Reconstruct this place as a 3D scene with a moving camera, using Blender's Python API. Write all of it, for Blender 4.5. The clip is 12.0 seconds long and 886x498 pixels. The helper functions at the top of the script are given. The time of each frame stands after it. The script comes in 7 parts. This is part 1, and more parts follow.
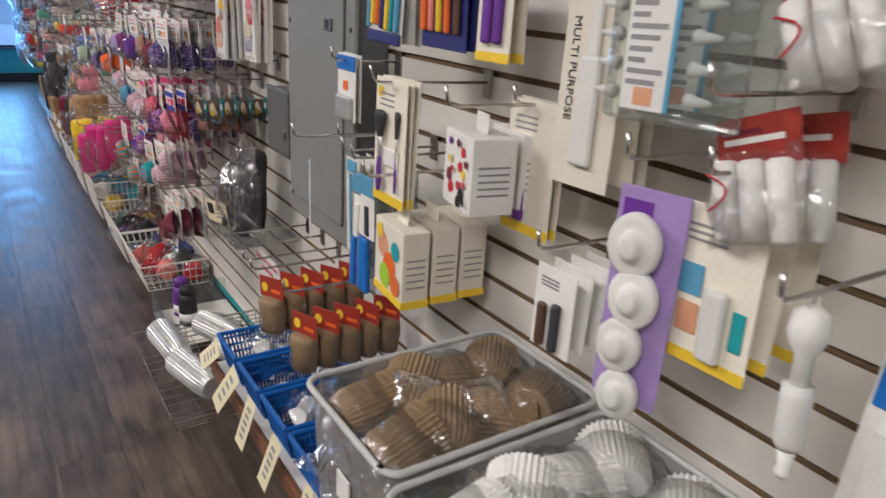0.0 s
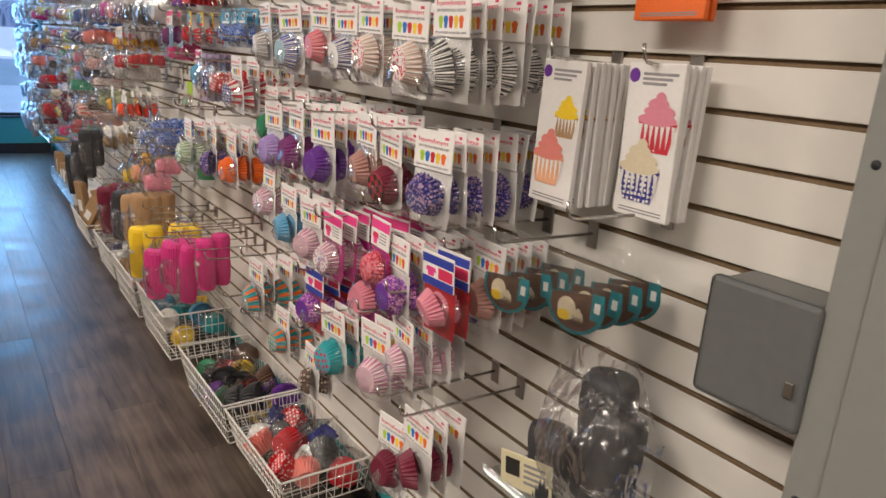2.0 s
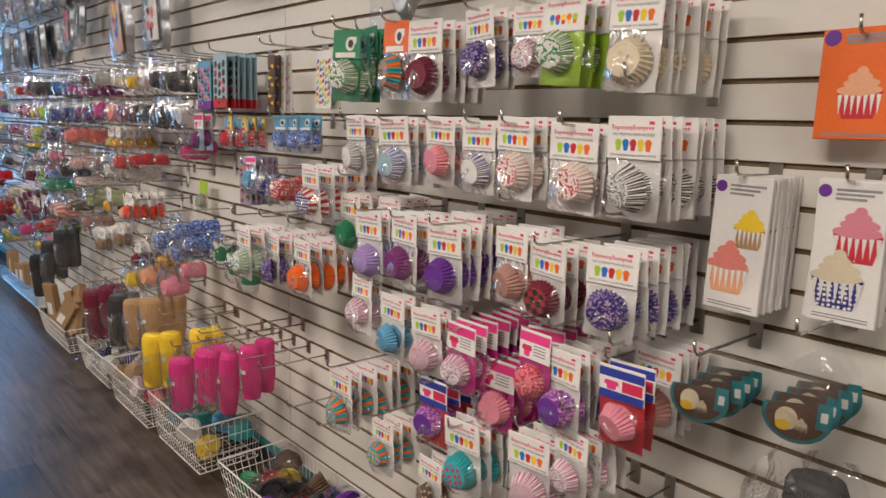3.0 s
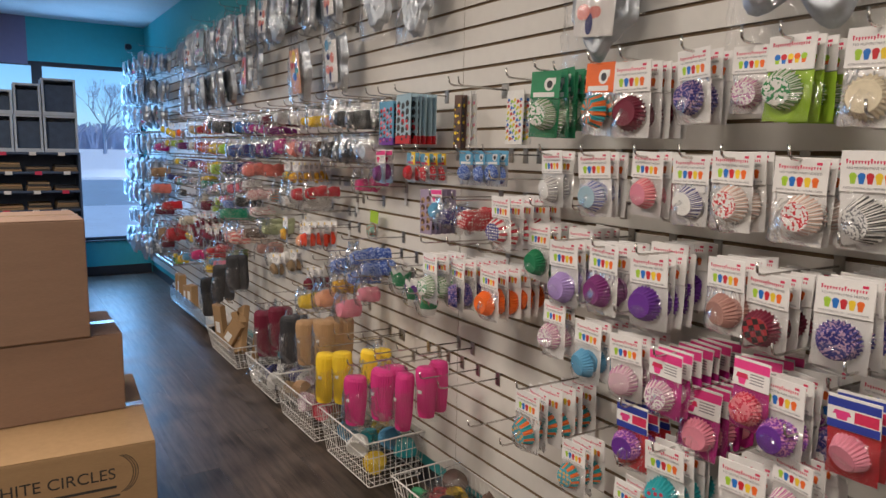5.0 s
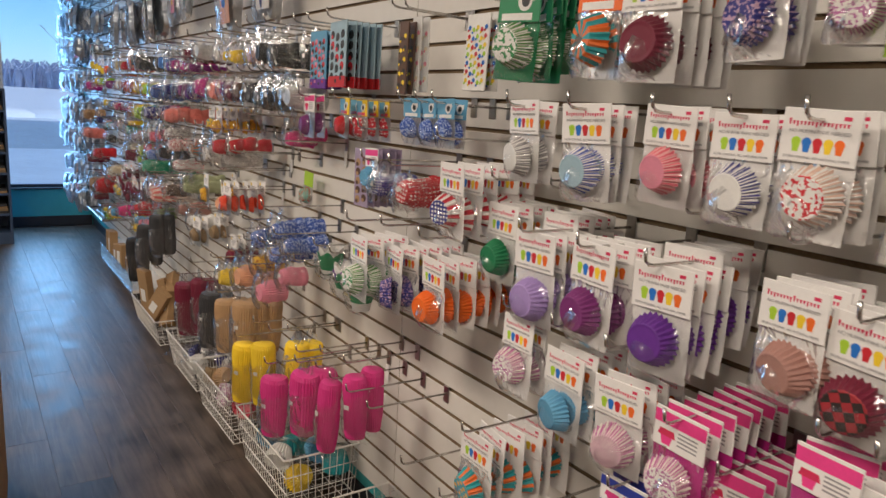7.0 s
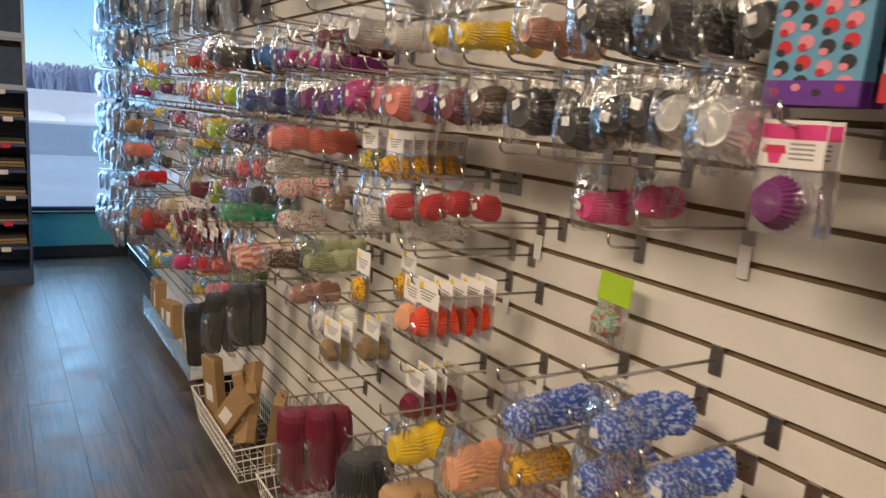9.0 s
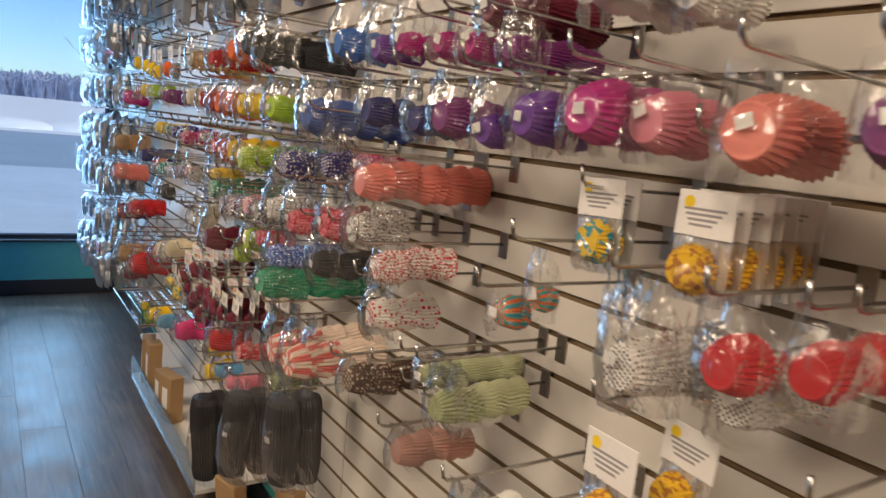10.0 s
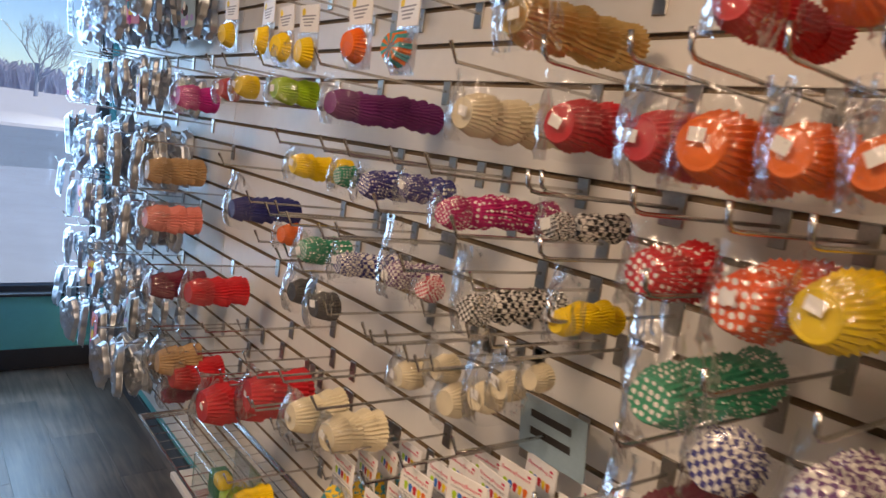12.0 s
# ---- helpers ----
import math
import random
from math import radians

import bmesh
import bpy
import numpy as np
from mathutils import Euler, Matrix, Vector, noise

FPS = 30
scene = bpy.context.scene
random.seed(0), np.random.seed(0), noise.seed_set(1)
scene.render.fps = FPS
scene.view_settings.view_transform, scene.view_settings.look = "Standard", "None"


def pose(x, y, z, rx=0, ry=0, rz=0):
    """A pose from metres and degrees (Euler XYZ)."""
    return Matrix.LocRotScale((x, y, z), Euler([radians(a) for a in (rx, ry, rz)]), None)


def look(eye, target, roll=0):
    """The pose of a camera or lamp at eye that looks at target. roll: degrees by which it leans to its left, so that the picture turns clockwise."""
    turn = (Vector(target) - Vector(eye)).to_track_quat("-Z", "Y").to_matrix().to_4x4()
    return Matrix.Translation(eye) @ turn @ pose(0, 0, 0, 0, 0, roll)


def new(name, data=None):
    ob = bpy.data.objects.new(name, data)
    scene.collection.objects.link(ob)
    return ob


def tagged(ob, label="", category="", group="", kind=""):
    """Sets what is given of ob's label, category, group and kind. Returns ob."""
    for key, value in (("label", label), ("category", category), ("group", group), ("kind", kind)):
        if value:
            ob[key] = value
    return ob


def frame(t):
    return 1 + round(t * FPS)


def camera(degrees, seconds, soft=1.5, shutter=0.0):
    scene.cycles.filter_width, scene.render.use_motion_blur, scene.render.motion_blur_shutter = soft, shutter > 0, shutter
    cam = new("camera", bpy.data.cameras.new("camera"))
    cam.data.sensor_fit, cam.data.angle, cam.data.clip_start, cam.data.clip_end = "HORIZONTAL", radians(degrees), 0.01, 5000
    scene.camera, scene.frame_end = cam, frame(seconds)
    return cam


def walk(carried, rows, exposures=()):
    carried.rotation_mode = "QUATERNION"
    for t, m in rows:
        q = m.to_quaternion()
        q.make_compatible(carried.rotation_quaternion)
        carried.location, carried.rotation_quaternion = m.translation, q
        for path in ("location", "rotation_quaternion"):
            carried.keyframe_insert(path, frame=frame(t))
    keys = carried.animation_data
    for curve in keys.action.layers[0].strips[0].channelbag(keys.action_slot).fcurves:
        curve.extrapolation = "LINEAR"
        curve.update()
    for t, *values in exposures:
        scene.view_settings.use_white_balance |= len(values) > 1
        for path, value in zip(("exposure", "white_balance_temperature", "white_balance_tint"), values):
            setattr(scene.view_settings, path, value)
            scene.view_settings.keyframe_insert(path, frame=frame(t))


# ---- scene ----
cam = camera(65.2, 12.0, soft=1.5, shutter=0.14)
PATH = [
    (0, (-0.781, -0.808, 1.421), (0.279, 0.738, 0.723), 3.6),
    (0.5, (-0.807, -0.462, 1.402), (0.192, 1.113, 0.681), 3.6),
    (1, (-0.794, -0.088, 1.412), (0.173, 1.521, 0.724), 3.5),
    (1.5, (-0.887, 0.271, 1.415), (0.129, 1.878, 0.793), 4.1),
    (2, (-0.966, 0.575, 1.417), (0.168, 2.131, 0.879), 4.2),
    (2.5, (-1.055, 0.81, 1.469), (0.2, 2.3, 1.018), 3.0),
    (3, (-1.315, 0.883, 1.499), (0.007, 2.341, 1.142), 1.6),
    (3.5, (-1.467, 0.912, 1.5), (-0.181, 2.408, 1.169), 1.0),
    (3.7, (-1.491, 0.918, 1.495), (-0.229, 2.438, 1.182), 1.3),
    (5.3, (-1.565, 0.949, 1.507), (-0.497, 2.616, 1.224), 0.9),
    (5.5, (-1.56, 0.953, 1.505), (-0.479, 2.61, 1.211), 1.0),
    (6, (-1.506, 0.991, 1.498), (-0.368, 2.603, 1.167), 1.6),
    (6.5, (-1.33, 1.156, 1.487), (-0.173, 2.743, 1.109), 2.5),
    (6.7, (-1.245, 1.235, 1.487), (-0.096, 2.825, 1.096), 2.9),
    (8.3, (-1.025, 2.348, 1.465), (0.024, 4.007, 1.078), 5.0),
    (8.5, (-1.026, 2.533, 1.442), (0.028, 4.189, 1.063), 5.0),
    (9, (-1.014, 2.995, 1.48), (0.067, 4.636, 1.108), 4.6),
    (9.5, (-0.904, 3.478, 1.486), (0.194, 5.113, 1.139), 5.1),
    (10, (-0.872, 3.972, 1.472), (0.237, 5.605, 1.149), 5.8),
    (10.5, (-0.86, 4.383, 1.458), (0.247, 6.018, 1.141), 6.0),
    (11, (-0.834, 4.86, 1.476), (0.282, 6.492, 1.177), 7.0),
    (11.5, (-0.876, 5.308, 1.484), (0.298, 6.901, 1.194), 6.9),
    (12, (-0.884, 5.751, 1.469), (0.344, 7.301, 1.17), 7.8),
]
walk(cam, [(t, look(eye, target, roll)) for t, eye, target, roll in PATH],
     exposures=[(0, 0.44, 5450, 10), (0.5, 0.48, 5700, 11), (1.0, 0.52, 5450, 6), (1.5, 0.55, 6100, 9), (2.5, 0.44, 6100, 10), (3.5, 0.33, 5900, 10), (5.5, 0.22, 6050, 10), (6.5, 0.22, 6100, 10), (8.5, 0.43, 7050, 10), (9.5, 0.31, 7200, 10), (10.5, 0.43, 7400, 13), (11.5, 0.46, 8200, 13), (12, 0.38, 8300, 20)])

# ---- world, sun, lamps ----
world = bpy.data.worlds.new("sky")
scene.world = world
world.use_nodes = True
wn = world.node_tree.nodes
sky = wn.new("ShaderNodeTexSky")
sky.sky_type = 'NISHITA'
sky.sun_disc = False
sky.dust_density, sky.ozone_density, sky.air_density = 0.1, 4.0, 1.0
sky.sun_elevation, sky.sun_rotation = radians(32), radians(160)
haze = wn.new("ShaderNodeMix")
haze.data_type, haze.blend_type = 'RGBA', 'MULTIPLY'
haze.inputs[0].default_value = 1.0
haze.inputs[7].default_value = (0.66, 0.93, 1.30, 1)   # cold winter sky
world.node_tree.links.new(sky.outputs[0], haze.inputs[6])
world.node_tree.links.new(haze.outputs[2], wn["Background"].inputs[0])
wn["Background"].inputs[1].default_value = 0.085

sun = new("sun", bpy.data.lights.new("sun", 'SUN'))
sun.data.energy, sun.data.angle, sun.data.color = 2.2, radians(12), (1, 0.96, 0.9)
sun.matrix_world = pose(0, 0, 6, 50, 0, 60)


def area_lamp(name, m, sx, sy, watts, colour):
    ob = new(name, bpy.data.lights.new(name, 'AREA'))
    ob.data.shape, ob.data.size, ob.data.size_y = 'RECTANGLE', sx, sy
    ob.data.energy, ob.data.color = watts, colour
    ob.matrix_world = m
    return ob


WARM = (1.0, 0.845, 0.69)
LAMP_Y = (-1.4, 1.2, 3.8, 6.4)
for ly in LAMP_Y:
    area_lamp("troffer_lamp", pose(-2.3, ly, 2.80), 0.55, 1.15, 46, WARM)
# daylight that the window lets in
area_lamp("window_daylight", look((-0.56, 9.74, 1.4), (-0.75, 0, 0.6)), 1.0, 1.9, 50, (0.27, 0.58, 1.0))
# ---- materials ----
def nodes_of(name):
    m = bpy.data.materials.new(name)
    m.use_nodes = True
    return m, m.node_tree.nodes, m.node_tree.links, m.node_tree.nodes["Principled BSDF"]


def mat(name, col, rough=0.5, metal=0.0, var=0.10, scale=14.0, bump=0.0, bscale=60.0, rnd=0.0, spec=0.5, stretch=None):
    """Painted, printed or moulded surface: tone varies at two scales, with fine relief."""
    m, n, l, p = nodes_of(name)
    tc = n.new("ShaderNodeTexCoord")
    src = tc.outputs["Object"]
    if stretch:
        mp = n.new("ShaderNodeMapping")
        mp.inputs["Scale"].default_value = stretch
        l.new(src, mp.inputs[0])
        src = mp.outputs[0]
    a, b = n.new("ShaderNodeTexNoise"), n.new("ShaderNodeTexNoise")
    a.inputs["Scale"].default_value, b.inputs["Scale"].default_value = scale, scale * 9
    a.inputs["Detail"].default_value = b.inputs["Detail"].default_value = 3
    l.new(src, a.inputs[0]), l.new(src, b.inputs[0])
    add = n.new("ShaderNodeMath"); add.operation = 'ADD'
    l.new(a.outputs[0], add.inputs[0]), l.new(b.outputs[0], add.inputs[1])
    mr = n.new("ShaderNodeMapRange")
    mr.inputs[1].default_value, mr.inputs[2].default_value = 0.6, 1.4
    mr.inputs[3].default_value, mr.inputs[4].default_value = 1 - var, 1 + var
    l.new(add.outputs[0], mr.inputs[0])
    hsv = n.new("ShaderNodeHueSaturation")
    hsv.inputs["Color"].default_value = (*col, 1)
    val = mr.outputs[0]
    if rnd:
        oi = n.new("ShaderNodeObjectInfo")
        rr = n.new("ShaderNodeMapRange")
        rr.inputs[3].default_value, rr.inputs[4].default_value = 1 - rnd, 1 + rnd
        l.new(oi.outputs["Random"], rr.inputs[0])
        mu = n.new("ShaderNodeMath"); mu.operation = 'MULTIPLY'
        l.new(val, mu.inputs[0]), l.new(rr.outputs[0], mu.inputs[1])
        val = mu.outputs[0]
    l.new(val, hsv.inputs["Value"])
    l.new(hsv.outputs[0], p.inputs["Base Color"])
    p.inputs["Roughness"].default_value, p.inputs["Metallic"].default_value = rough, metal
    p.inputs["Specular IOR Level"].default_value = spec
    if bump:
        c = n.new("ShaderNodeTexNoise")
        c.inputs["Scale"].default_value = bscale
        c.inputs["Detail"].default_value = 4
        l.new(src, c.inputs[0])
        bp = n.new("ShaderNodeBump")
        bp.inputs["Strength"].default_value, bp.inputs["Distance"].default_value = bump, 0.004
        l.new(c.outputs[0], bp.inputs["Height"])
        l.new(bp.outputs[0], p.inputs["Normal"])
    return m


def film(name, tint=(1, 1, 1), gloss=0.055, rough=0.10, crinkle=0.6, haze=0.045, scale=22.0):
    """Thin clear plastic: see-through, with creased gloss and a little haze."""
    m, n, l, p = nodes_of(name)
    n.remove(p)
    out = n["Material Output"]
    tr, gl, df = n.new("ShaderNodeBsdfTransparent"), n.new("ShaderNodeBsdfGlossy"), n.new("ShaderNodeBsdfDiffuse")
    tr.inputs[0].default_value = (*tint, 1)
    gl.inputs["Roughness"].default_value = rough
    df.inputs[0].default_value = (0.8, 0.8, 0.8, 1)
    tc, oi, off = n.new("ShaderNodeTexCoord"), n.new("ShaderNodeObjectInfo"), n.new("ShaderNodeVectorMath")
    off.operation = 'ADD'
    sh = n.new("ShaderNodeMath"); sh.operation = 'MULTIPLY'
    sh.inputs[1].default_value = 17.0
    l.new(oi.outputs["Random"], sh.inputs[0])
    l.new(tc.outputs["Object"], off.inputs[0]), l.new(sh.outputs[0], off.inputs[1])
    nz, vo, bp = n.new("ShaderNodeTexNoise"), n.new("ShaderNodeTexVoronoi"), n.new("ShaderNodeBump")
    mp = n.new("ShaderNodeMapping")
    mp.inputs["Scale"].default_value = (1.0, 1.0, 0.4)
    l.new(off.outputs[0], mp.inputs[0])
    nz.inputs["Scale"].default_value, nz.inputs["Detail"].default_value = scale, 2
    nz.inputs["Distortion"].default_value = 1.2
    l.new(mp.outputs[0], nz.inputs[0])
    vo.inputs["Scale"].default_value = scale * 0.8
    wp = n.new("ShaderNodeMix"); wp.data_type = 'VECTOR'
    wp.inputs[0].default_value = 0.035
    l.new(mp.outputs[0], wp.inputs[4]), l.new(nz.outputs["Color"], wp.inputs[5]), l.new(wp.outputs[1], vo.inputs[0])
    hs = n.new("ShaderNodeMath"); hs.operation = 'MULTIPLY_ADD'
    hs.inputs[1].default_value = 0.35
    l.new(vo.outputs["Distance"], hs.inputs[0]), l.new(nz.outputs[0], hs.inputs[2])
    l.new(hs.outputs[0], bp.inputs["Height"])
    bp.inputs["Strength"].default_value, bp.inputs["Distance"].default_value = crinkle, 0.02
    l.new(bp.outputs[0], gl.inputs["Normal"])
    fr = n.new("ShaderNodeFresnel")
    fr.inputs[0].default_value = 1.45
    l.new(bp.outputs[0], fr.inputs["Normal"])
    ad = n.new("ShaderNodeMath"); ad.operation = 'MULTIPLY_ADD'
    l.new(fr.outputs[0], ad.inputs[0])
    ad.inputs[1].default_value, ad.inputs[2].default_value = 0.55, gloss
    ad.use_clamp = True
    m1, m2 = n.new("ShaderNodeMixShader"), n.new("ShaderNodeMixShader")
    m1.inputs[0].default_value = haze
    l.new(tr.outputs[0], m1.inputs[1]), l.new(df.outputs[0], m1.inputs[2])
    l.new(ad.outputs[0], m2.inputs[0]), l.new(m1.outputs[0], m2.inputs[1]), l.new(gl.outputs[0], m2.inputs[2])
    l.new(m2.outputs[0], out.inputs[0])
    return m


def plank_mat():
    m, n, l, p = nodes_of("vinyl_plank")
    tc, oi = n.new("ShaderNodeTexCoord"), n.new("ShaderNodeObjectInfo")
    off = n.new("ShaderNodeVectorMath"); off.operation = 'MULTIPLY_ADD'
    cmb = n.new("ShaderNodeCombineXYZ")
    l.new(oi.outputs["Random"], cmb.inputs[0]), l.new(oi.outputs["Random"], cmb.inputs[1])
    off.inputs[1].default_value = (37, 91, 0)
    l.new(cmb.outputs[0], off.inputs[0]), l.new(tc.outputs["Object"], off.inputs[2])
    mp = n.new("ShaderNodeMapping")
    mp.inputs["Scale"].default_value = (22, 1.6, 1)
    l.new(off.outputs[0], mp.inputs[0])
    g1, g2 = n.new("ShaderNodeTexNoise"), n.new("ShaderNodeTexNoise")
    g1.inputs["Scale"].default_value, g1.inputs["Detail"].default_value, g1.inputs["Distortion"].default_value = 2.0, 8, 0.6
    g2.inputs["Scale"].default_value, g2.inputs["Detail"].default_value = 5.0, 6
    l.new(mp.outputs[0], g1.inputs[0]), l.new(off.outputs[0], g2.inputs[0])
    cr = n.new("ShaderNodeValToRGB")
    e = cr.color_ramp.elements
    e[0].position, e[0].color = 0.34, (0.026, 0.019, 0.014, 1)
    e[1].position, e[1].color = 0.68, (0.150, 0.110, 0.084, 1)
    mx = n.new("ShaderNodeMix"); mx.data_type = 'FLOAT'
    mx.inputs[0].default_value = 0.5
    l.new(g1.outputs[0], mx.inputs[2]), l.new(g2.outputs[0], mx.inputs[3])
    l.new(mx.outputs[0], cr.inputs[0])
    hv, rr = n.new("ShaderNodeHueSaturation"), n.new("ShaderNodeMapRange")
    rr.inputs[3].default_value, rr.inputs[4].default_value = 0.82, 1.2
    l.new(oi.outputs["Random"], rr.inputs[0]), l.new(rr.outputs[0], hv.inputs["Value"])
    l.new(cr.outputs[0], hv.inputs["Color"]), l.new(hv.outputs[0], p.inputs["Base Color"])
    rg = n.new("ShaderNodeMapRange")
    rg.inputs[3].default_value, rg.inputs[4].default_value = 0.26, 0.58
    l.new(g2.outputs[0], rg.inputs[0]), l.new(rg.outputs[0], p.inputs["Roughness"])
    bp = n.new("ShaderNodeBump")
    bp.inputs["Strength"].default_value, bp.inputs["Distance"].default_value = 0.35, 0.003
    l.new(g1.outputs[0], bp.inputs["Height"]), l.new(bp.outputs[0], p.inputs["Normal"])
    return m


PLANK = plank_mat()
SLAT = mat("white_laminate", (0.74, 0.71, 0.66), 0.42, var=0.04, scale=3, bump=0.05, rnd=0.025)
MDF = mat("raw_fibreboard", (0.20, 0.135, 0.075), 0.8, var=0.2)
TEAL = mat("teal_paint", (0.06, 0.40, 0.42), 0.55, var=0.06, scale=2, bump=0.08)
PURPLE = mat("purple_grey_paint", (0.20, 0.17, 0.26), 0.6, var=0.06, scale=2)
CEIL = mat("ceiling_tile", (0.62, 0.62, 0.62), 0.9, var=0.06, scale=4, bump=0.2)
# darker than real off-white, so the closing walls bounce less fill light
WALLW = mat("off_white_paint", (0.42, 0.39, 0.35), 0.7, var=0.05, scale=2)
BLACKB = mat("black_vinyl_base", (0.02, 0.022, 0.028), 0.45, var=0.2)
STEEL = mat("zinc_steel", (0.42, 0.40, 0.37), 0.32, metal=1.0, var=0.15, scale=30)
CHROME = mat("chrome_wire", (0.62, 0.60, 0.57), 0.22, metal=1.0, var=0.1)
WIREW = mat("white_coated_wire", (0.72, 0.70, 0.66), 0.4, var=0.08)
GREY = mat("grey_enamel", (0.245, 0.25, 0.235), 0.40, var=0.05, scale=5, bump=0.06, bscale=90)
GREYD = mat("dark_grey_enamel", (0.13, 0.135, 0.135), 0.42, var=0.08, scale=6, bump=0.06)
CARDB = mat("corrugated_cardboard", (0.26, 0.160, 0.105), 0.85, var=0.10, scale=5, bump=0.12, bscale=30, stretch=(1, 1, 6))
CARDB2 = mat("pale_cardboard", (0.36, 0.225, 0.11), 0.85, var=0.10, scale=5, bump=0.12, bscale=30, stretch=(1, 1, 6))
INK = mat("black_print", (0.03, 0.027, 0.025), 0.6)
CREAM = mat("cream_card", (0.78, 0.72, 0.48), 0.7, var=0.05)
WHITE = mat("white_card", (0.80, 0.78, 0.76), 0.55, var=0.04)
LABEL = mat("white_sticker", (0.80, 0.79, 0.77), 0.5, var=0.03)
BAG = film("clear_bag", gloss=0.06, rough=0.13, crinkle=0.6, haze=0.014, scale=32.0)
ACRYL = film("clear_acrylic", (0.93, 0.96, 0.95), 0.03, 0.05, 0.05, 0.04)
TUB = film("milky_tub_plastic", (0.80, 0.81, 0.80), 0.04, 0.25, 0.1, 0.30)
GLASS = film("window_glass", (0.95, 0.98, 1.0), 0.0, 0.02, 0.0, 0.0)


def glow_mat(name, col, strength):
    m, n, l, p = nodes_of(name)
    p.inputs["Base Color"].default_value = (*col, 1)
    p.inputs["Emission Color"].default_value = (*col, 1)
    p.inputs["Emission Strength"].default_value = strength
    return m


GLOW = glow_mat("lamp_diffuser", (1.0, 0.86, 0.68), 1.6)
# ---- building helpers ----
def bm_box(bm, x0, y0, z0, x1, y1, z1):
    v = [bm.verts.new(c) for c in ((x0, y0, z0), (x1, y0, z0), (x1, y1, z0), (x0, y1, z0),
                                   (x0, y0, z1), (x1, y0, z1), (x1, y1, z1), (x0, y1, z1))]
    for f in ((3, 2, 1, 0), (4, 5, 6, 7), (0, 1, 5, 4), (1, 2, 6, 5), (2, 3, 7, 6), (3, 0, 4, 7)):
        bm.faces.new([v[i] for i in f])
    return bm


def box(x0, y0, z0, x1, y1, z1, bevel=0.0, seg=2):
    bm = bm_box(bmesh.new(), x0, y0, z0, x1, y1, z1)
    if bevel:
        bmesh.ops.bevel(bm, geom=bm.edges[:], offset=bevel, segments=seg, profile=0.5, affect='EDGES')
    return bm


def bm_tube(bm, pts, r, sides=6, close=True):
    """A round bar along a line of points."""
    pts = [Vector(p) for p in pts]
    rings = []
    for i, p in enumerate(pts):
        d = (pts[min(i + 1, len(pts) - 1)] - pts[max(i - 1, 0)]).normalized()
        up = Vector((0, 0, 1)) if abs(d.z) < 0.9 else Vector((0, 1, 0))
        a = d.cross(up).normalized()
        b = d.cross(a)
        rings.append([bm.verts.new(p + r * (math.cos(k * 2 * math.pi / sides) * a + math.sin(k * 2 * math.pi / sides) * b)) for k in range(sides)])
    for r0, r1 in zip(rings, rings[1:]):
        for k in range(sides):
            bm.faces.new((r0[k], r0[(k + 1) % sides], r1[(k + 1) % sides], r1[k]))
    if close:
        bm.faces.new(rings[0][::-1]), bm.faces.new(rings[-1])
    return bm


def tube(pts, r, sides=6):
    return bm_tube(bmesh.new(), pts, r, sides)


def finish(bm, name, material, smooth=False):
    bmesh.ops.recalc_face_normals(bm, faces=bm.faces[:])
    me = bpy.data.meshes.new(name)
    bm.to_mesh(me)
    bm.free()
    me.materials.append(material)
    if smooth:
        me.polygons.foreach_set("use_smooth", [True] * len(me.polygons))
    return me


def part(name, bm, material, parent=None, label="", m=None, smooth=False):
    """One mesh object, under a thing or a part. bm may be a bmesh or a finished mesh to share."""
    me = finish(bm, name, material, smooth) if isinstance(bm, bmesh.types.BMesh) else bm
    ob = new(name, me)
    if parent:
        ob.parent = parent
    if m is not None:
        ob.matrix_basis = m
    return tagged(ob, label)


def thing(name, m, label, category, group=""):
    ob = new(name)
    ob.empty_display_size = 0.05
    ob.matrix_basis = m
    return tagged(ob, label, category, group)


def structure(name, bm, material, label, m=None):
    return tagged(part(name, bm, material, None, label, m), "", name.split("_")[0], "", "structure")


Z0, PITCH = 1.135, 0.0762
WALL_END = 9.81
CEIL_Z = 2.86

# ---- large structure ----
floor = structure("floor", box(-5.0, -3.0, -0.12, 0.15, WALL_END + 0.15, -0.004), PLANK, "dark grey-brown wood-look vinyl plank floor")
ceiling = structure("ceiling", box(-5.0, -3.0, CEIL_Z, 0.15, WALL_END + 0.15, CEIL_Z + 0.1), CEIL, "plain pale grey ceiling")
wall_east = structure("wall_east", box(0.022, -3.0, 0, 0.15, WALL_END, CEIL_Z), TEAL, "teal painted shop wall behind the slatwall panels")
# unseen west and south walls, added in place of the rest of the shop
wall_west = structure("wall_west", box(-5.0, -3.0, 0, -4.85, WALL_END, CEIL_Z), WALLW, "plain off-white wall closing the shop")
wall_south = structure("wall_south", box(-4.85, -3.0, 0, 0.02, -2.85, CEIL_Z), WALLW, "plain off-white wall closing the shop")

# window wall: sill wall, header and piers round two openings
SILL, HEAD = 0.40, 2.40
wn_bm = bmesh.new()
bm_box(wn_bm, -4.85, WALL_END, 0, 0.15, WALL_END + 0.15, SILL)
bm_box(wn_bm, -4.85, WALL_END, HEAD, 0.15, WALL_END + 0.15, CEIL_Z)
bm_box(wn_bm, -0.03, WALL_END, SILL, 0.15, WALL_END + 0.15, HEAD)
bm_box(wn_bm, -4.85, WALL_END, SILL, -4.6, WALL_END + 0.15, HEAD)
wall_north = structure("wall_north", wn_bm, TEAL, "teal painted front wall under and above the shop window")
valance = structure("trim_valance", box(-4.85, WALL_END - 0.03, 2.36, -1.16, WALL_END - 0.004, CEIL_Z - 0.002), PURPLE, "purple-grey painted panel above the window")


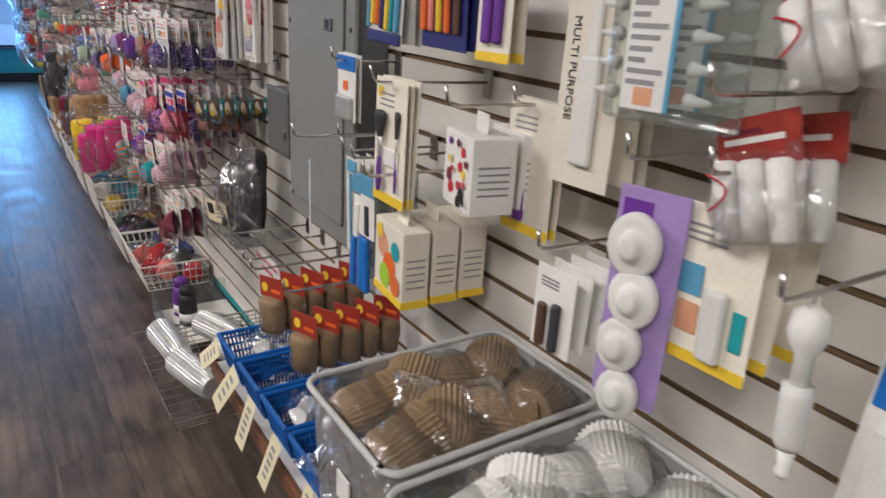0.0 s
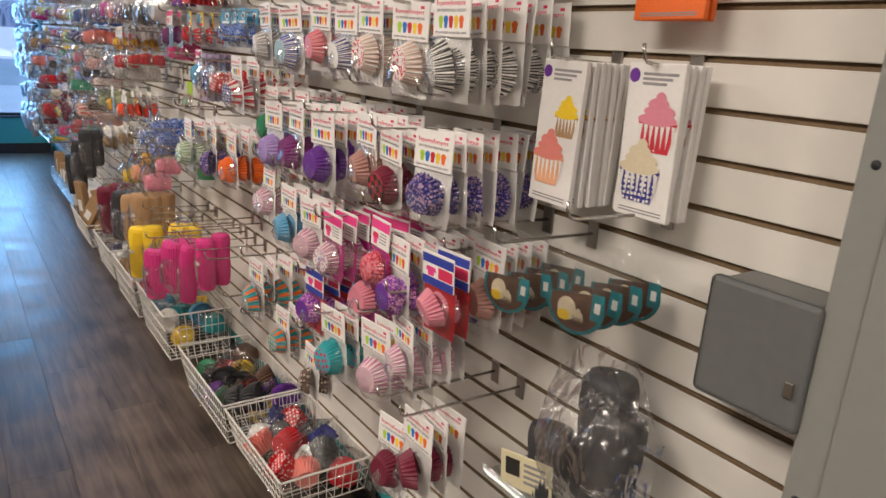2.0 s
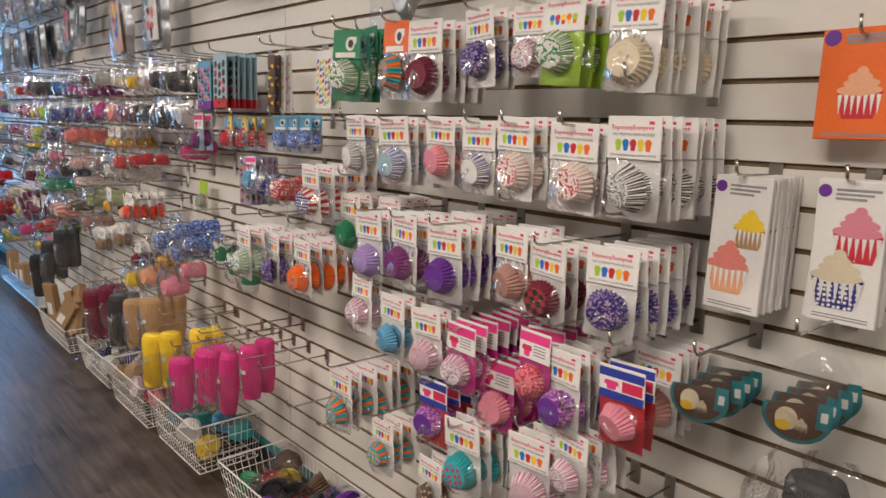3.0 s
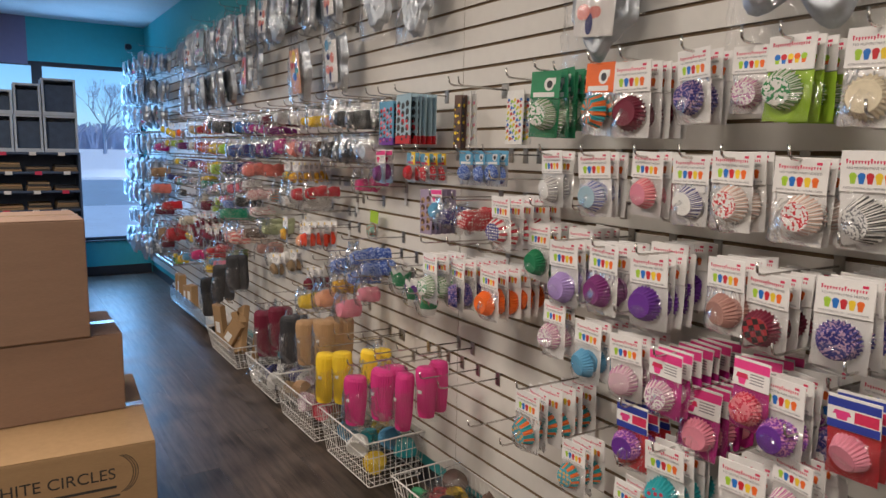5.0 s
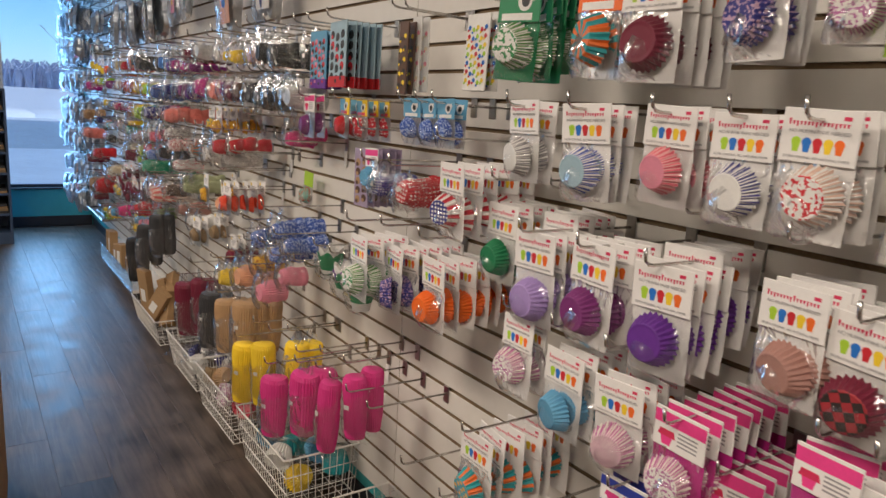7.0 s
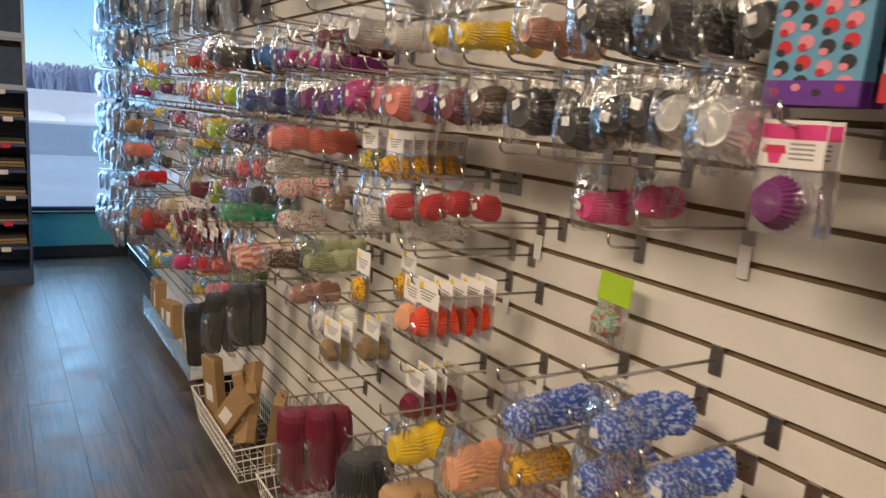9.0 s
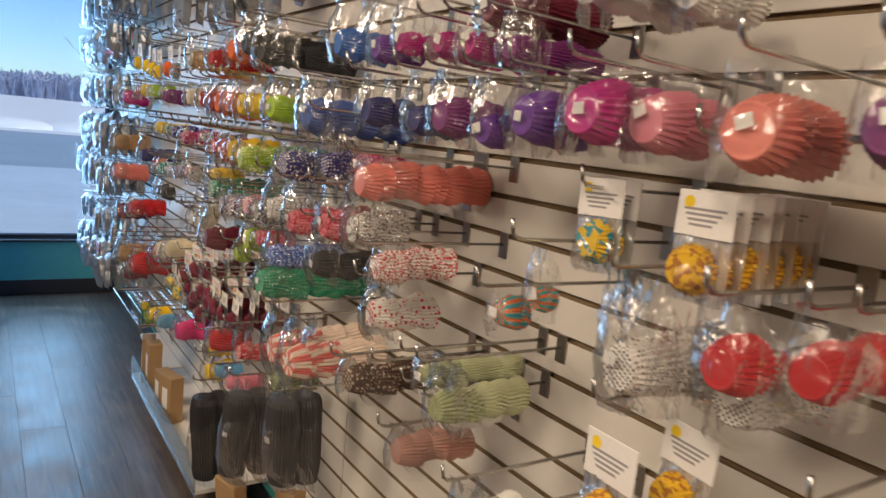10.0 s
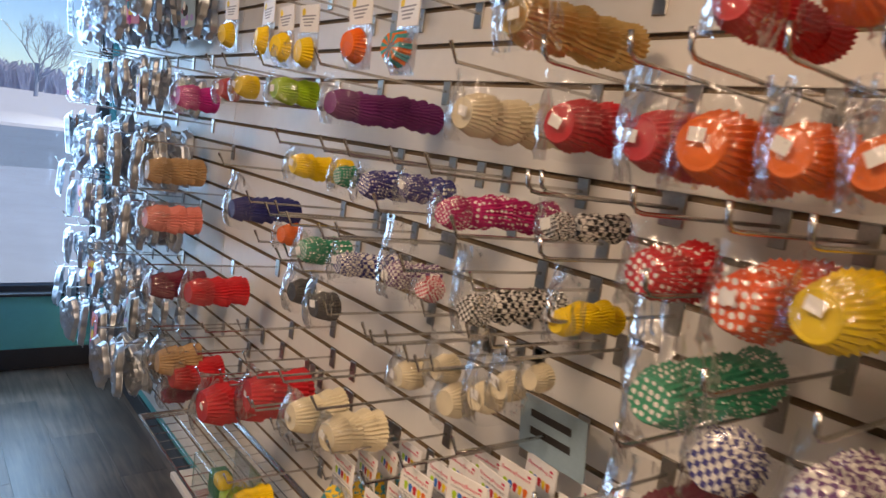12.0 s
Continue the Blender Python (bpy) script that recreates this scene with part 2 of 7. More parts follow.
def window(name, x0, x1):
    w = thing(name, pose(0, WALL_END + 0.06, 0), "tall shop window with dark metal frame looking on snow", "window")
    w["kind"] = "structure"
    f = bmesh.new()
    for a, b, c, d in ((x0, x1, SILL, SILL + 0.045), (x0, x1, HEAD - 0.045, HEAD), (x0, x0 + 0.05, SILL + 0.045, HEAD - 0.045), (x1 - 0.05, x1, SILL + 0.045, HEAD - 0.045)):
        bm_box(f, a, -0.035, c, b, 0.035, d)
    part("window_frame", f, BLACKB, w)
    part("window_sill", box(x0, -0.10, SILL + 0.001, x1, -0.036, SILL + 0.018, 0.003), BLACKB, w)
    p = part("pane", box(x0 + 0.05, -0.004, SILL + 0.045, x1 - 0.05, 0.004, HEAD - 0.045), GLASS, w)
    p.visible_shadow = False
    return w


window("window_1", -1.08, -0.03)
window("window_2", -2.75, -1.08)
window("window_3", -4.6, -2.75)
structure("baseboard_north", box(-4.85, WALL_END - 0.012, 0, 0.0, WALL_END - 0.001, 0.11, 0.003), BLACKB, "black vinyl cove base under the window")
structure("baseboard_east", box(0.008, -2.85, 0, 0.0215, WALL_END - 0.013, 0.085, 0.003), BLACKB, "black vinyl cove base below the slatwall")

# slatwall: boards with their slats as separate pieces
K_LOW, K_HIGH = -13, 17
SEAMS = [-1.66, 0.78, 3.22, 5.66, 8.10, WALL_END - 0.002]
slat_mesh = {}
for s0, s1 in zip(SEAMS, SEAMS[1:]):
    length = round(s1 - s0 - 0.0025, 4)
    top_z, low_z = Z0 + K_HIGH * PITCH, Z0 + K_LOW * PITCH
    panel = structure("slatwall_panel", box(0.009, 0, low_z, 0.0215, length, top_z), MDF, "white laminate slatwall panel with raw brown grooves", pose(0, s0, 0))
    if length not in slat_mesh:
        me = finish(box(0, 0, 0.0052, 0.0185, length, PITCH - 0.0052, 0.0012, 1), "slat", SLAT)
        me.materials.append(MDF)
        for f in me.polygons:
            f.material_index = 0 if f.normal.x < -0.3 else 1
        slat_mesh[length] = me
    for k in range(K_LOW, K_HIGH):
        part("slat", slat_mesh[length], SLAT, panel, m=pose(0, 0, Z0 + k * PITCH))

# floor planks
PW, PL = 0.182, 1.22
plank_mesh = finish(box(0.0003, 0.0003, -0.0035, PW - 0.0003, PL - 0.0003, 0.0, 0.0006, 1), "plank", PLANK)
for i in range(15):
    for j in range(11):
        y0 = -1.9 + j * PL + (i * 0.437) % PL - PL * 0.5
        if y0 + PL < WALL_END - 0.02:
            part("plank", plank_mesh, PLANK, floor, m=pose(-0.01 - (i + 1) * PW, y0, 0))

# ---- outside ----
SNOW = mat("snow", (0.80, 0.87, 0.91), 0.8, var=0.06, scale=0.3, bump=0.3, bscale=2)
ROAD = mat("wet_asphalt", (0.32, 0.41, 0.47), 0.4, var=0.15, scale=0.4)
ICE = mat("packed_ice", (0.60, 0.71, 0.78), 0.35, var=0.12, scale=0.25, bump=0.2, bscale=1.5)
# bark lightened towards blue to paint in the haze before the far trees
BARK = mat("hazed_bark", (0.30, 0.36, 0.46), 0.9, var=0.2)
# pale blue-grey instead of bark: the distance haze is put into this colour
WOODS = mat("hazed_woods", (0.50, 0.54, 0.66), 0.95, var=0.2, scale=0.1)
structure("ground", box(-400, WALL_END + 0.16, -0.3, 400, 900, -0.10), SNOW, "snow-covered ground reaching to the horizon")
structure("pavement", box(-400, 11.2, -0.098, 400, 21.5, -0.090), ICE, "icy snow-packed parking lot in front of the shop")
structure("road", box(-400, 21.5, -0.098, 400, 37, -0.085), ROAD, "wet grey road between snow banks")
# ---- papers and prints ----
def pattern_mat(name, c1, c2, kind, size, rough=0.55):
    """Two-tone printed paper: dots, checks, stripes round the cup, or blotches."""
    m, n, l, p = nodes_of(name)
    tc = n.new("ShaderNodeTexCoord")
    fac = None
    gt = n.new("ShaderNodeMath"); gt.operation = 'GREATER_THAN'
    if kind == "dots":
        v = n.new("ShaderNodeTexVoronoi")
        v.inputs["Scale"].default_value, v.inputs["Randomness"].default_value = size, 0.25
        l.new(tc.outputs["Object"], v.inputs[0])
        gt.operation = 'LESS_THAN'
        gt.inputs[1].default_value = 0.33
        l.new(v.outputs["Distance"], gt.inputs[0])
    elif kind == "checks":
        v = n.new("ShaderNodeTexChecker")
        v.inputs["Scale"].default_value = size
        l.new(tc.outputs["Object"], v.inputs[0])
        gt.inputs[1].default_value = 0.5
        l.new(v.outputs["Fac"], gt.inputs[0])
    elif kind == "stripes":
        s, c, g = n.new("ShaderNodeSeparateXYZ"), n.new("ShaderNodeCombineXYZ"), n.new("ShaderNodeTexGradient")
        g.gradient_type = 'RADIAL'
        l.new(tc.outputs["Object"], s.inputs[0]), l.new(s.outputs[1], c.inputs[0]), l.new(s.outputs[2], c.inputs[1])
        l.new(c.outputs[0], g.inputs[0])
        a, b = n.new("ShaderNodeMath"), n.new("ShaderNodeMath")
        a.operation, b.operation = 'MULTIPLY', 'FRACT'
        a.inputs[1].default_value = size
        l.new(g.outputs["Fac"], a.inputs[0]), l.new(a.outputs[0], b.inputs[0]), l.new(b.outputs[0], gt.inputs[0])
        gt.inputs[1].default_value = 0.5
    else:
        v = n.new("ShaderNodeTexNoise")
        v.inputs["Scale"].default_value, v.inputs["Detail"].default_value = size, 1
        l.new(tc.outputs["Object"], v.inputs[0]), l.new(v.outputs[0], gt.inputs[0])
        gt.inputs[1].default_value = 0.54
    mx = n.new("ShaderNodeMix"); mx.data_type = 'RGBA'
    mx.inputs[6].default_value, mx.inputs[7].default_value = (*c1, 1), (*c2, 1)
    l.new(gt.outputs[0], mx.inputs[0])
    nz, hs, mr = n.new("ShaderNodeTexNoise"), n.new("ShaderNodeHueSaturation"), n.new("ShaderNodeMapRange")
    nz.inputs["Scale"].default_value = 40
    mr.inputs[3].default_value, mr.inputs[4].default_value = 0.8, 1.2
    l.new(tc.outputs["Object"], nz.inputs[0]), l.new(nz.outputs[0], mr.inputs[0]), l.new(mr.outputs[0], hs.inputs["Value"])
    l.new(mx.outputs[2], hs.inputs["Color"]), l.new(hs.outputs[0], p.inputs["Base Color"])
    p.inputs["Roughness"].default_value = rough
    return m


PLAIN = dict(
    red=(0.55, 0.02, 0.03), orange=(0.82, 0.15, 0.015), yellow=(0.86, 0.60, 0.025), lime=(0.38, 0.60, 0.035), green=(0.02, 0.22, 0.09),
    teal=(0.03, 0.33, 0.36), blue=(0.02, 0.16, 0.55), navy=(0.025, 0.03, 0.16), steel_blue=(0.06, 0.13, 0.42), purple=(0.14, 0.03, 0.30),
    plum=(0.20, 0.03, 0.17), lilac=(0.40, 0.28, 0.60), magenta=(0.52, 0.02, 0.24), hot_pink=(0.72, 0.05, 0.24), pink=(0.72, 0.25, 0.33),
    salmon=(0.75, 0.24, 0.20), maroon=(0.16, 0.012, 0.035), brown=(0.10, 0.05, 0.03), kraft=(0.27, 0.185, 0.10), tan=(0.42, 0.26, 0.13),
    black=(0.018, 0.018, 0.02), vermilion=(0.72, 0.075, 0.03), charcoal=(0.04, 0.04, 0.044), white=(0.78, 0.77, 0.74), cream=(0.72, 0.63, 0.45), blush=(0.45, 0.24, 0.20),
    ivory=(0.80, 0.76, 0.64), royal=(0.03, 0.05, 0.34), fuchsia=(0.62, 0.035, 0.22), brick=(0.36, 0.035, 0.02), deep_teal=(0.015, 0.20, 0.24), pale_blue=(0.33, 0.47, 0.55), mauve=(0.36, 0.29, 0.42), sky_blue=(0.12, 0.35, 0.55), peach=(0.75, 0.38, 0.22))
PAPER = {k: mat("paper_" + k, c, 0.55, var=0.07, scale=22, rnd=0.10) for k, c in PLAIN.items()}
PAPER["clear"] = ACRYL
PAPER["silver"] = mat("silver_foil", (0.74, 0.74, 0.73), 0.40, metal=0.75, var=0.15, scale=40)
PAPER["gold"] = mat("gold_foil", (0.66, 0.44, 0.18), 0.3, metal=0.8, var=0.15, scale=40)
PAPER["copper"] = mat("rose_gold_foil", (0.72, 0.36, 0.25), 0.3, metal=0.7, var=0.15, scale=40)
W_ = (0.78, 0.76, 0.73)
for nm, a, b, kd, sz in (
        ("navy_dots", (0.03, 0.03, 0.22), W_, "dots", 120), ("red_dots", (0.58, 0.02, 0.03), W_, "dots", 95), ("orange_dots", (0.75, 0.10, 0.02), W_, "dots", 95),
        ("lime_dots", (0.33, 0.52, 0.03), (0.75, 0.78, 0.3), "dots", 120), ("yellow_dots", (0.80, 0.55, 0.02), W_, "dots", 95), ("magenta_dots", (0.52, 0.02, 0.16), W_, "dots", 110),
        ("green_dots", (0.02, 0.28, 0.16), W_, "dots", 105), ("white_dots", W_, (0.12, 0.10, 0.10), "dots", 170), ("teal_dots", (0.05, 0.40, 0.50), (0.6, 0.05, 0.1), "dots", 80),
        ("navy_checks", (0.04, 0.04, 0.22), W_, "checks", 130), ("black_checks", (0.02, 0.02, 0.02), W_, "checks", 130), ("purple_checks", (0.14, 0.04, 0.18), W_, "checks", 130),
        ("red_checks", (0.58, 0.03, 0.08), W_, "checks", 130), ("plaid", (0.35, 0.03, 0.04), (0.03, 0.02, 0.02), "checks", 90),
        ("blue_stripes", (0.08, 0.12, 0.45), W_, "stripes", 44), ("navy_stripes", (0.05, 0.05, 0.22), W_, "stripes", 44), ("pink_stripes", (0.70, 0.13, 0.18), (0.76, 0.40, 0.40), "stripes", 44),
        ("candy_stripes", (0.70, 0.16, 0.14), (0.80, 0.66, 0.56), "stripes", 7), ("flag_stripes", (0.55, 0.04, 0.06), W_, "stripes", 10), ("sun_stripes", (0.72, 0.16, 0.03), (0.03, 0.30, 0.32), "stripes", 9),
        ("confetti", W_, (0.45, 0.15, 0.35), "blotch", 224), ("rainbow_blotch", (0.75, 0.50, 0.05), (0.05, 0.28, 0.35), "blotch", 72), ("red_floral", W_, (0.58, 0.03, 0.04), "blotch", 192),
        ("pink_floral", (0.72, 0.22, 0.26), (0.55, 0.03, 0.07), "blotch", 120), ("grey_floral", W_, (0.16, 0.16, 0.17), "blotch", 240), ("blue_floral", (0.06, 0.13, 0.48), (0.45, 0.55, 0.8), "blotch", 128),
        ("teal_floral", (0.25, 0.50, 0.42), (0.50, 0.12, 0.06), "blotch", 112), ("green_floral", W_, (0.04, 0.25, 0.08), "blotch", 160), ("purple_floral", (0.22, 0.05, 0.35), (0.65, 0.3, 0.5), "blotch", 176),
        ("navy_floral", (0.03, 0.03, 0.2), (0.45, 0.30, 0.42), "blotch", 208), ("brown_hearts", (0.10, 0.06, 0.045), (0.55, 0.45, 0.35), "dots", 90), ("olive", (0.20, 0.25, 0.10), (0.45, 0.48, 0.30), "stripes", 20),
        ("xmas_stripes", (0.01, 0.30, 0.17), (0.25, 0.55, 0.35), "dots", 150), ("red_hearts", W_, (0.58, 0.03, 0.05), "dots", 85),
        ("grey_stripes", (0.30, 0.29, 0.30), W_, "stripes", 44), ("black_stripes", (0.06, 0.06, 0.06), W_, "stripes", 44), ("cream_stripes", (0.66, 0.45, 0.36), W_, "stripes", 44),
        ("leaf_stripes", (0.12, 0.30, 0.08), W_, "stripes", 44), ("party_stripes", (0.50, 0.14, 0.34), (0.74, 0.70, 0.62), "stripes", 44), ("party_dots", (0.09, 0.36, 0.45), (0.78, 0.42, 0.10), "dots", 75),
        ("yellow_sun", (0.75, 0.45, 0.03), (0.40, 0.16, 0.03), "blotch", 96), ("red_stars", (0.58, 0.03, 0.05), W_, "dots", 70)):
    PAPER[nm] = pattern_mat("paper_" + nm, a, b, kd, sz)
MILKY = film("milky_bag_back", (0.9, 0.88, 0.85), 0.03, 0.3, 0.5, 0.45)
REDINK = mat("red_print", (0.62, 0.03, 0.10), 0.55)
GREYINK = mat("grey_print", (0.30, 0.29, 0.30), 0.6)
YELLOWP = PAPER["yellow"]

SHARED = {}


class Rest:
    """Collects pieces that are too many to count, and joins them into one object."""

    def __init__(self):
        self.co, self.faces, self.slots, self.mats, self.base = [], [], [], [], 0

    def add(self, me, m):
        n = len(me.vertices)
        a = np.empty(n * 3)
        me.vertices.foreach_get("co", a)
        a = a.reshape(-1, 3) @ np.array(m.to_3x3()).T + np.array(m.translation)
        self.co.append(a)
        slot = []
        for mt in me.materials:
            if mt not in self.mats:
                self.mats.append(mt)
            slot.append(self.mats.index(mt))
        for f in me.polygons:
            self.faces.append([v + self.base for v in f.vertices])
            self.slots.append(slot[f.material_index])
        self.base += n

    def build(self, name, label, category):
        me = bpy.data.meshes.new(name)
        me.from_pydata(np.concatenate(self.co).tolist(), [], self.faces)
        for mt in self.mats:
            me.materials.append(mt)
        me.polygons.foreach_set("material_index", self.slots)
        me.update()
        return tagged(new(name, me), label, category, "", "stuff")


CUP_REST, PAN_REST, HOOK_REST = Rest(), Rest(), Rest()


def shared(key, make, material, smooth=False):
    if key not in SHARED:
        SHARED[key] = finish(make(), key[0] if isinstance(key, tuple) else key, material, smooth)
    return SHARED[key]


def words(colour):
    return colour.replace("_", " ")


def cup_bm(r=0.035, depth=0.034, front=0.74, flutes=26):
    """Fluted paper cup lying on its side, its base facing -x, the skirt flaring back."""
    bm = bmesh.new()
    n = flutes * 2
    rings = []
    for x, rr, amp in ((0.0008, front * r * 0.80, 0.0), (0.0, front * r * 0.94, 0.0), (0.0012, front * r, 0.02), (depth * 0.5, r * (front + 1) / 2, 0.05), (depth, r, 0.075)):
        rings.append([bm.verts.new((x, rr * (1 + amp * (-1) ** k) * math.cos(k * 2 * math.pi / n), rr * (1 + amp * (-1) ** k) * math.sin(k * 2 * math.pi / n))) for k in range(n)])
    for a, b in zip(rings, rings[1:]):
        for k in range(n):
            bm.faces.new((a[k], a[(k + 1) % n], b[(k + 1) % n], b[k]))
    bm.faces.new(rings[0][::-1])
    back = [bm.verts.new((depth * 0.7, v.co.y * 0.9, v.co.z * 0.9)) for v in rings[-1]]
    for k in range(n):
        bm.faces.new((rings[-1][k], rings[-1][(k + 1) % n], back[(k + 1) % n], back[k]))
    bm.faces.new(back)
    return bm


def stack_bm(r, length, flutes=38, cups=7):
    """A bagged stack of nested cups lying on its side: finely fluted, with low steps at the rims."""
    bm = bmesh.new()
    n = flutes * 2
    prof = [(0.0, 0.70, 0.0), (0.002, 0.78, 0.01)]
    for i in range(cups):
        x = length * (0.22 + 0.78 * i / (cups - 1))
        q = 0.93 + 0.07 * i / (cups - 1)
        prof += [(x - 0.003, q - 0.012, 0.028), (x, q + 0.012, 0.04)]
    rings = [[bm.verts.new((x, r * q * (1 + amp * (-1) ** k) * math.cos(k * 2 * math.pi / n), r * q * (1 + amp * (-1) ** k) * math.sin(k * 2 * math.pi / n))) for k in range(n)] for x, q, amp in prof]
    rings.append([bm.verts.new((length * 0.8, v.co.y * 0.86, v.co.z * 0.86)) for v in rings[-1]])
    for a, b in zip(rings, rings[1:]):
        for k in range(n):
            bm.faces.new((a[k], a[(k + 1) % n], b[(k + 1) % n], b[k]))
    bm.faces.new(rings[0][::-1]), bm.faces.new(rings[-1])
    return bm


SKIRT = dict(grey_stripes=("white", "grey_stripes"), navy_stripes=("white", "navy_stripes"), blue_stripes=("pale_blue", "blue_stripes"), pink_stripes=("pink", "pink_stripes"),
             grey_floral=("grey_floral", "black_stripes"), red_floral=("red_floral", "cream_stripes"), green_floral=("green_floral", "leaf_stripes"), confetti=("confetti", "party_stripes"), party_dots=("party_dots", "sun_stripes"), teal_dots=("teal_dots", "teal"),
             purple_floral=("purple", "purple_floral"), flag_stripes=("navy_dots", "flag_stripes"), plaid=("plaid", "maroon"))


def cup_mesh(colour, two_tone=False):
    """The shared mesh of a cup; carded ones may have a base of another print than the skirt."""
    key = ("baking_cup", colour, two_tone)
    if key not in SHARED:
        base, skirt = SKIRT.get(colour, (colour, colour)) if two_tone else (colour, colour)
        me = finish(cup_bm(), "baking_cup", PAPER[base])
        me.materials.append(PAPER[skirt])
        for f in me.polygons:
            f.material_index = 1 if f.center.x > 0.0015 else 0
        SHARED[key] = me
    return SHARED[key]


def sheet_bm(w, z0, z1, bulge, seed, nx=7, nz=9, pinch=0.45, x=0.0, rough=0.004, wrap=0.0):
    """A loose sheet of film hanging in the yz plane, bellied out to -x, drawn together at the top."""
    rg = random.Random(seed)
    bm = bmesh.new()
    g = []
    for j in range(nz):
        v = j / (nz - 1)
        row = []
        half = w / 2 * (1 - pinch * max(0.0, (v - 0.6) / 0.4) ** 1.3)
        for i in range(nx):
            u = i / (nx - 1) * 2 - 1
            d = bulge * (1 - u * u) * math.sin(math.pi * min(1, v * 1.15 + 0.05)) ** 0.7 if v < 0.85 else 0.0
            d -= wrap * u ** 4 * min(1.0, (1 - v) * 3)
            row.append(bm.verts.new((x - d + rg.uniform(-rough, rough), u * half + rg.uniform(-rough, rough), z0 + (z1 - z0) * v + rg.uniform(-rough, rough))))
        g.append(row)
    for j in range(nz - 1):
        for i in range(nx - 1):
            bm.faces.new((g[j][i], g[j][i + 1], g[j + 1][i + 1], g[j + 1][i]))
    return bm


# ---- slatwall hooks ----
PLATE = lambda: box(-0.0045, -0.0125, -0.046, -0.0005, 0.0125, 0.004, 0.0012, 1)


def hook(y, k, length=0.25, tag=False):
    """A steel wire hook hung in groove k; returns the height of its arm."""
    z = Z0 + k * PITCH
    if y > 6.4:
        def arm_far():
            return tube([(-0.003, 0, -0.018), (-0.26, 0, -0.012), (-0.272, 0, 0.014)], 0.0029, 5)
        HOOK_REST.add(shared("backplate", PLATE, STEEL), pose(0, y, z))
        HOOK_REST.add(shared("arm_far", arm_far, CHROME, True), pose(0, y, z) @ Matrix.Diagonal((length / 0.26, 1, 1, 1)))
        return z - 0.016
    h = thing("wire_hook", pose(0, y, z), "zinc-plated steel display hook in a slatwall groove", "hook", "slatwall hooks")
    part("backplate", shared("backplate", PLATE, STEEL), STEEL, h)
    part("lip", shared("lip", lambda: box(-0.006, -0.0125, 0.0035, 0.008, 0.0125, 0.0055), STEEL), STEEL, h)
    key = round(length, 2)

    def arm():
        return tube([(-0.003, 0, -0.018), (-key + 0.012, 0, -0.014), (-key, 0, -0.012), (-key - 0.008, 0, -0.006), (-key - 0.012, 0, 0.014)], 0.0029, 6)
    part("arm", shared(("arm", key), arm, CHROME, True), CHROME, h)
    if tag:
        part("price_tab", shared("price_tab", lambda: box(-0.008, -0.011, -0.10, -0.0055, 0.011, -0.046, 0.002, 1), LABEL), LABEL, h, "small white paper price tab")
    return z - 0.016


def groove_at(z):
    return math.ceil((z + 0.016 - Z0) / PITCH)


RG = random.Random(7)


def bag_of_cups(x, y, z, s, colour, drop, tilt=0.0, sticker=True):
    """A clear bag that hangs from a hook arm, holding a short stack of fluted baking cups."""
    t = thing("baking_cup_bag", pose(x, y, z, tilt, 0, RG.uniform(-7, 7)), f"clear crinkled bag of {words(colour)} fluted baking cups on a hook", "baking cups", "bagged baking cups")
    sc = Matrix.Scale(0.95 * s / 0.035, 4)
    for i in range(3):
        part("baking_cup", cup_mesh(colour), PAPER[colour], t, m=pose(0.012 - 0.012 * i * s / 0.035, RG.uniform(-0.002, 0.002), RG.uniform(-0.002, 0.002), RG.uniform(0, 90)) @ sc)
    hgt = round((drop + s) / s * 4) / 4
    v = RG.randrange(4)
    part("bag", shared(("bag", hgt, v), lambda: sheet_bm(0.104, -0.050, (hgt - 1) * 0.035, 0.022, v * 7 + 1, 11, 12, x=-0.014, pinch=0.35, rough=0.003, wrap=0.05), BAG, True), BAG, t, "clear crinkled plastic bag", m=sc)
    if sticker and RG.random() < 0.6:
        part("price_sticker", shared("price_sticker", lambda: box(-0.0006, -0.009, -0.007, 0.0, 0.009, 0.007), LABEL), LABEL, t, "white price sticker", m=pose(-0.0185 * s / 0.035, RG.uniform(-0.008, 0.008), RG.uniform(0, 0.012), RG.uniform(-25, 25)))
    return t


def bags(y, z, xf, n, s, colour, pitch=0.034):
    """A hook with n bags of cups, the first at xf, the rest towards the wall."""
    n = max(1, min(n, int((-xf - 0.03) / pitch) + 1))
    k = groove_at(z + s * 1.25)
    za = hook(y, k, -xf + 0.035)
    for i in range(n):
        if i > 1 or (y > 5.9 and i > 0):
            for q in range(3):
                CUP_REST.add(cup_mesh(colour), pose(xf + i * pitch + 0.012 - 0.012 * q, y + RG.uniform(-0.006, 0.006), z + RG.uniform(-0.005, 0.005), RG.uniform(0, 90), 0, RG.uniform(-8, 8)) @ Matrix.Scale(s / 0.035, 4))
            continue
        bag_of_cups(xf + i * pitch, y + RG.uniform(-0.006, 0.006), z + RG.uniform(-0.004, 0.004), s, colour, za - z, RG.uniform(-8, 8), i < 2)


HEAD_W, HEAD_H, PACK_H = 0.102, 0.066, 0.166


def blob(bm, cy, cz, ry, rz, x, mi, n=10):
    f = bm.faces.new([bm.verts.new((x, cy + ry * math.cos(k * 2 * math.pi / n), cz + rz * math.sin(k * 2 * math.pi / n))) for k in range(n)])
    f.material_index = mi


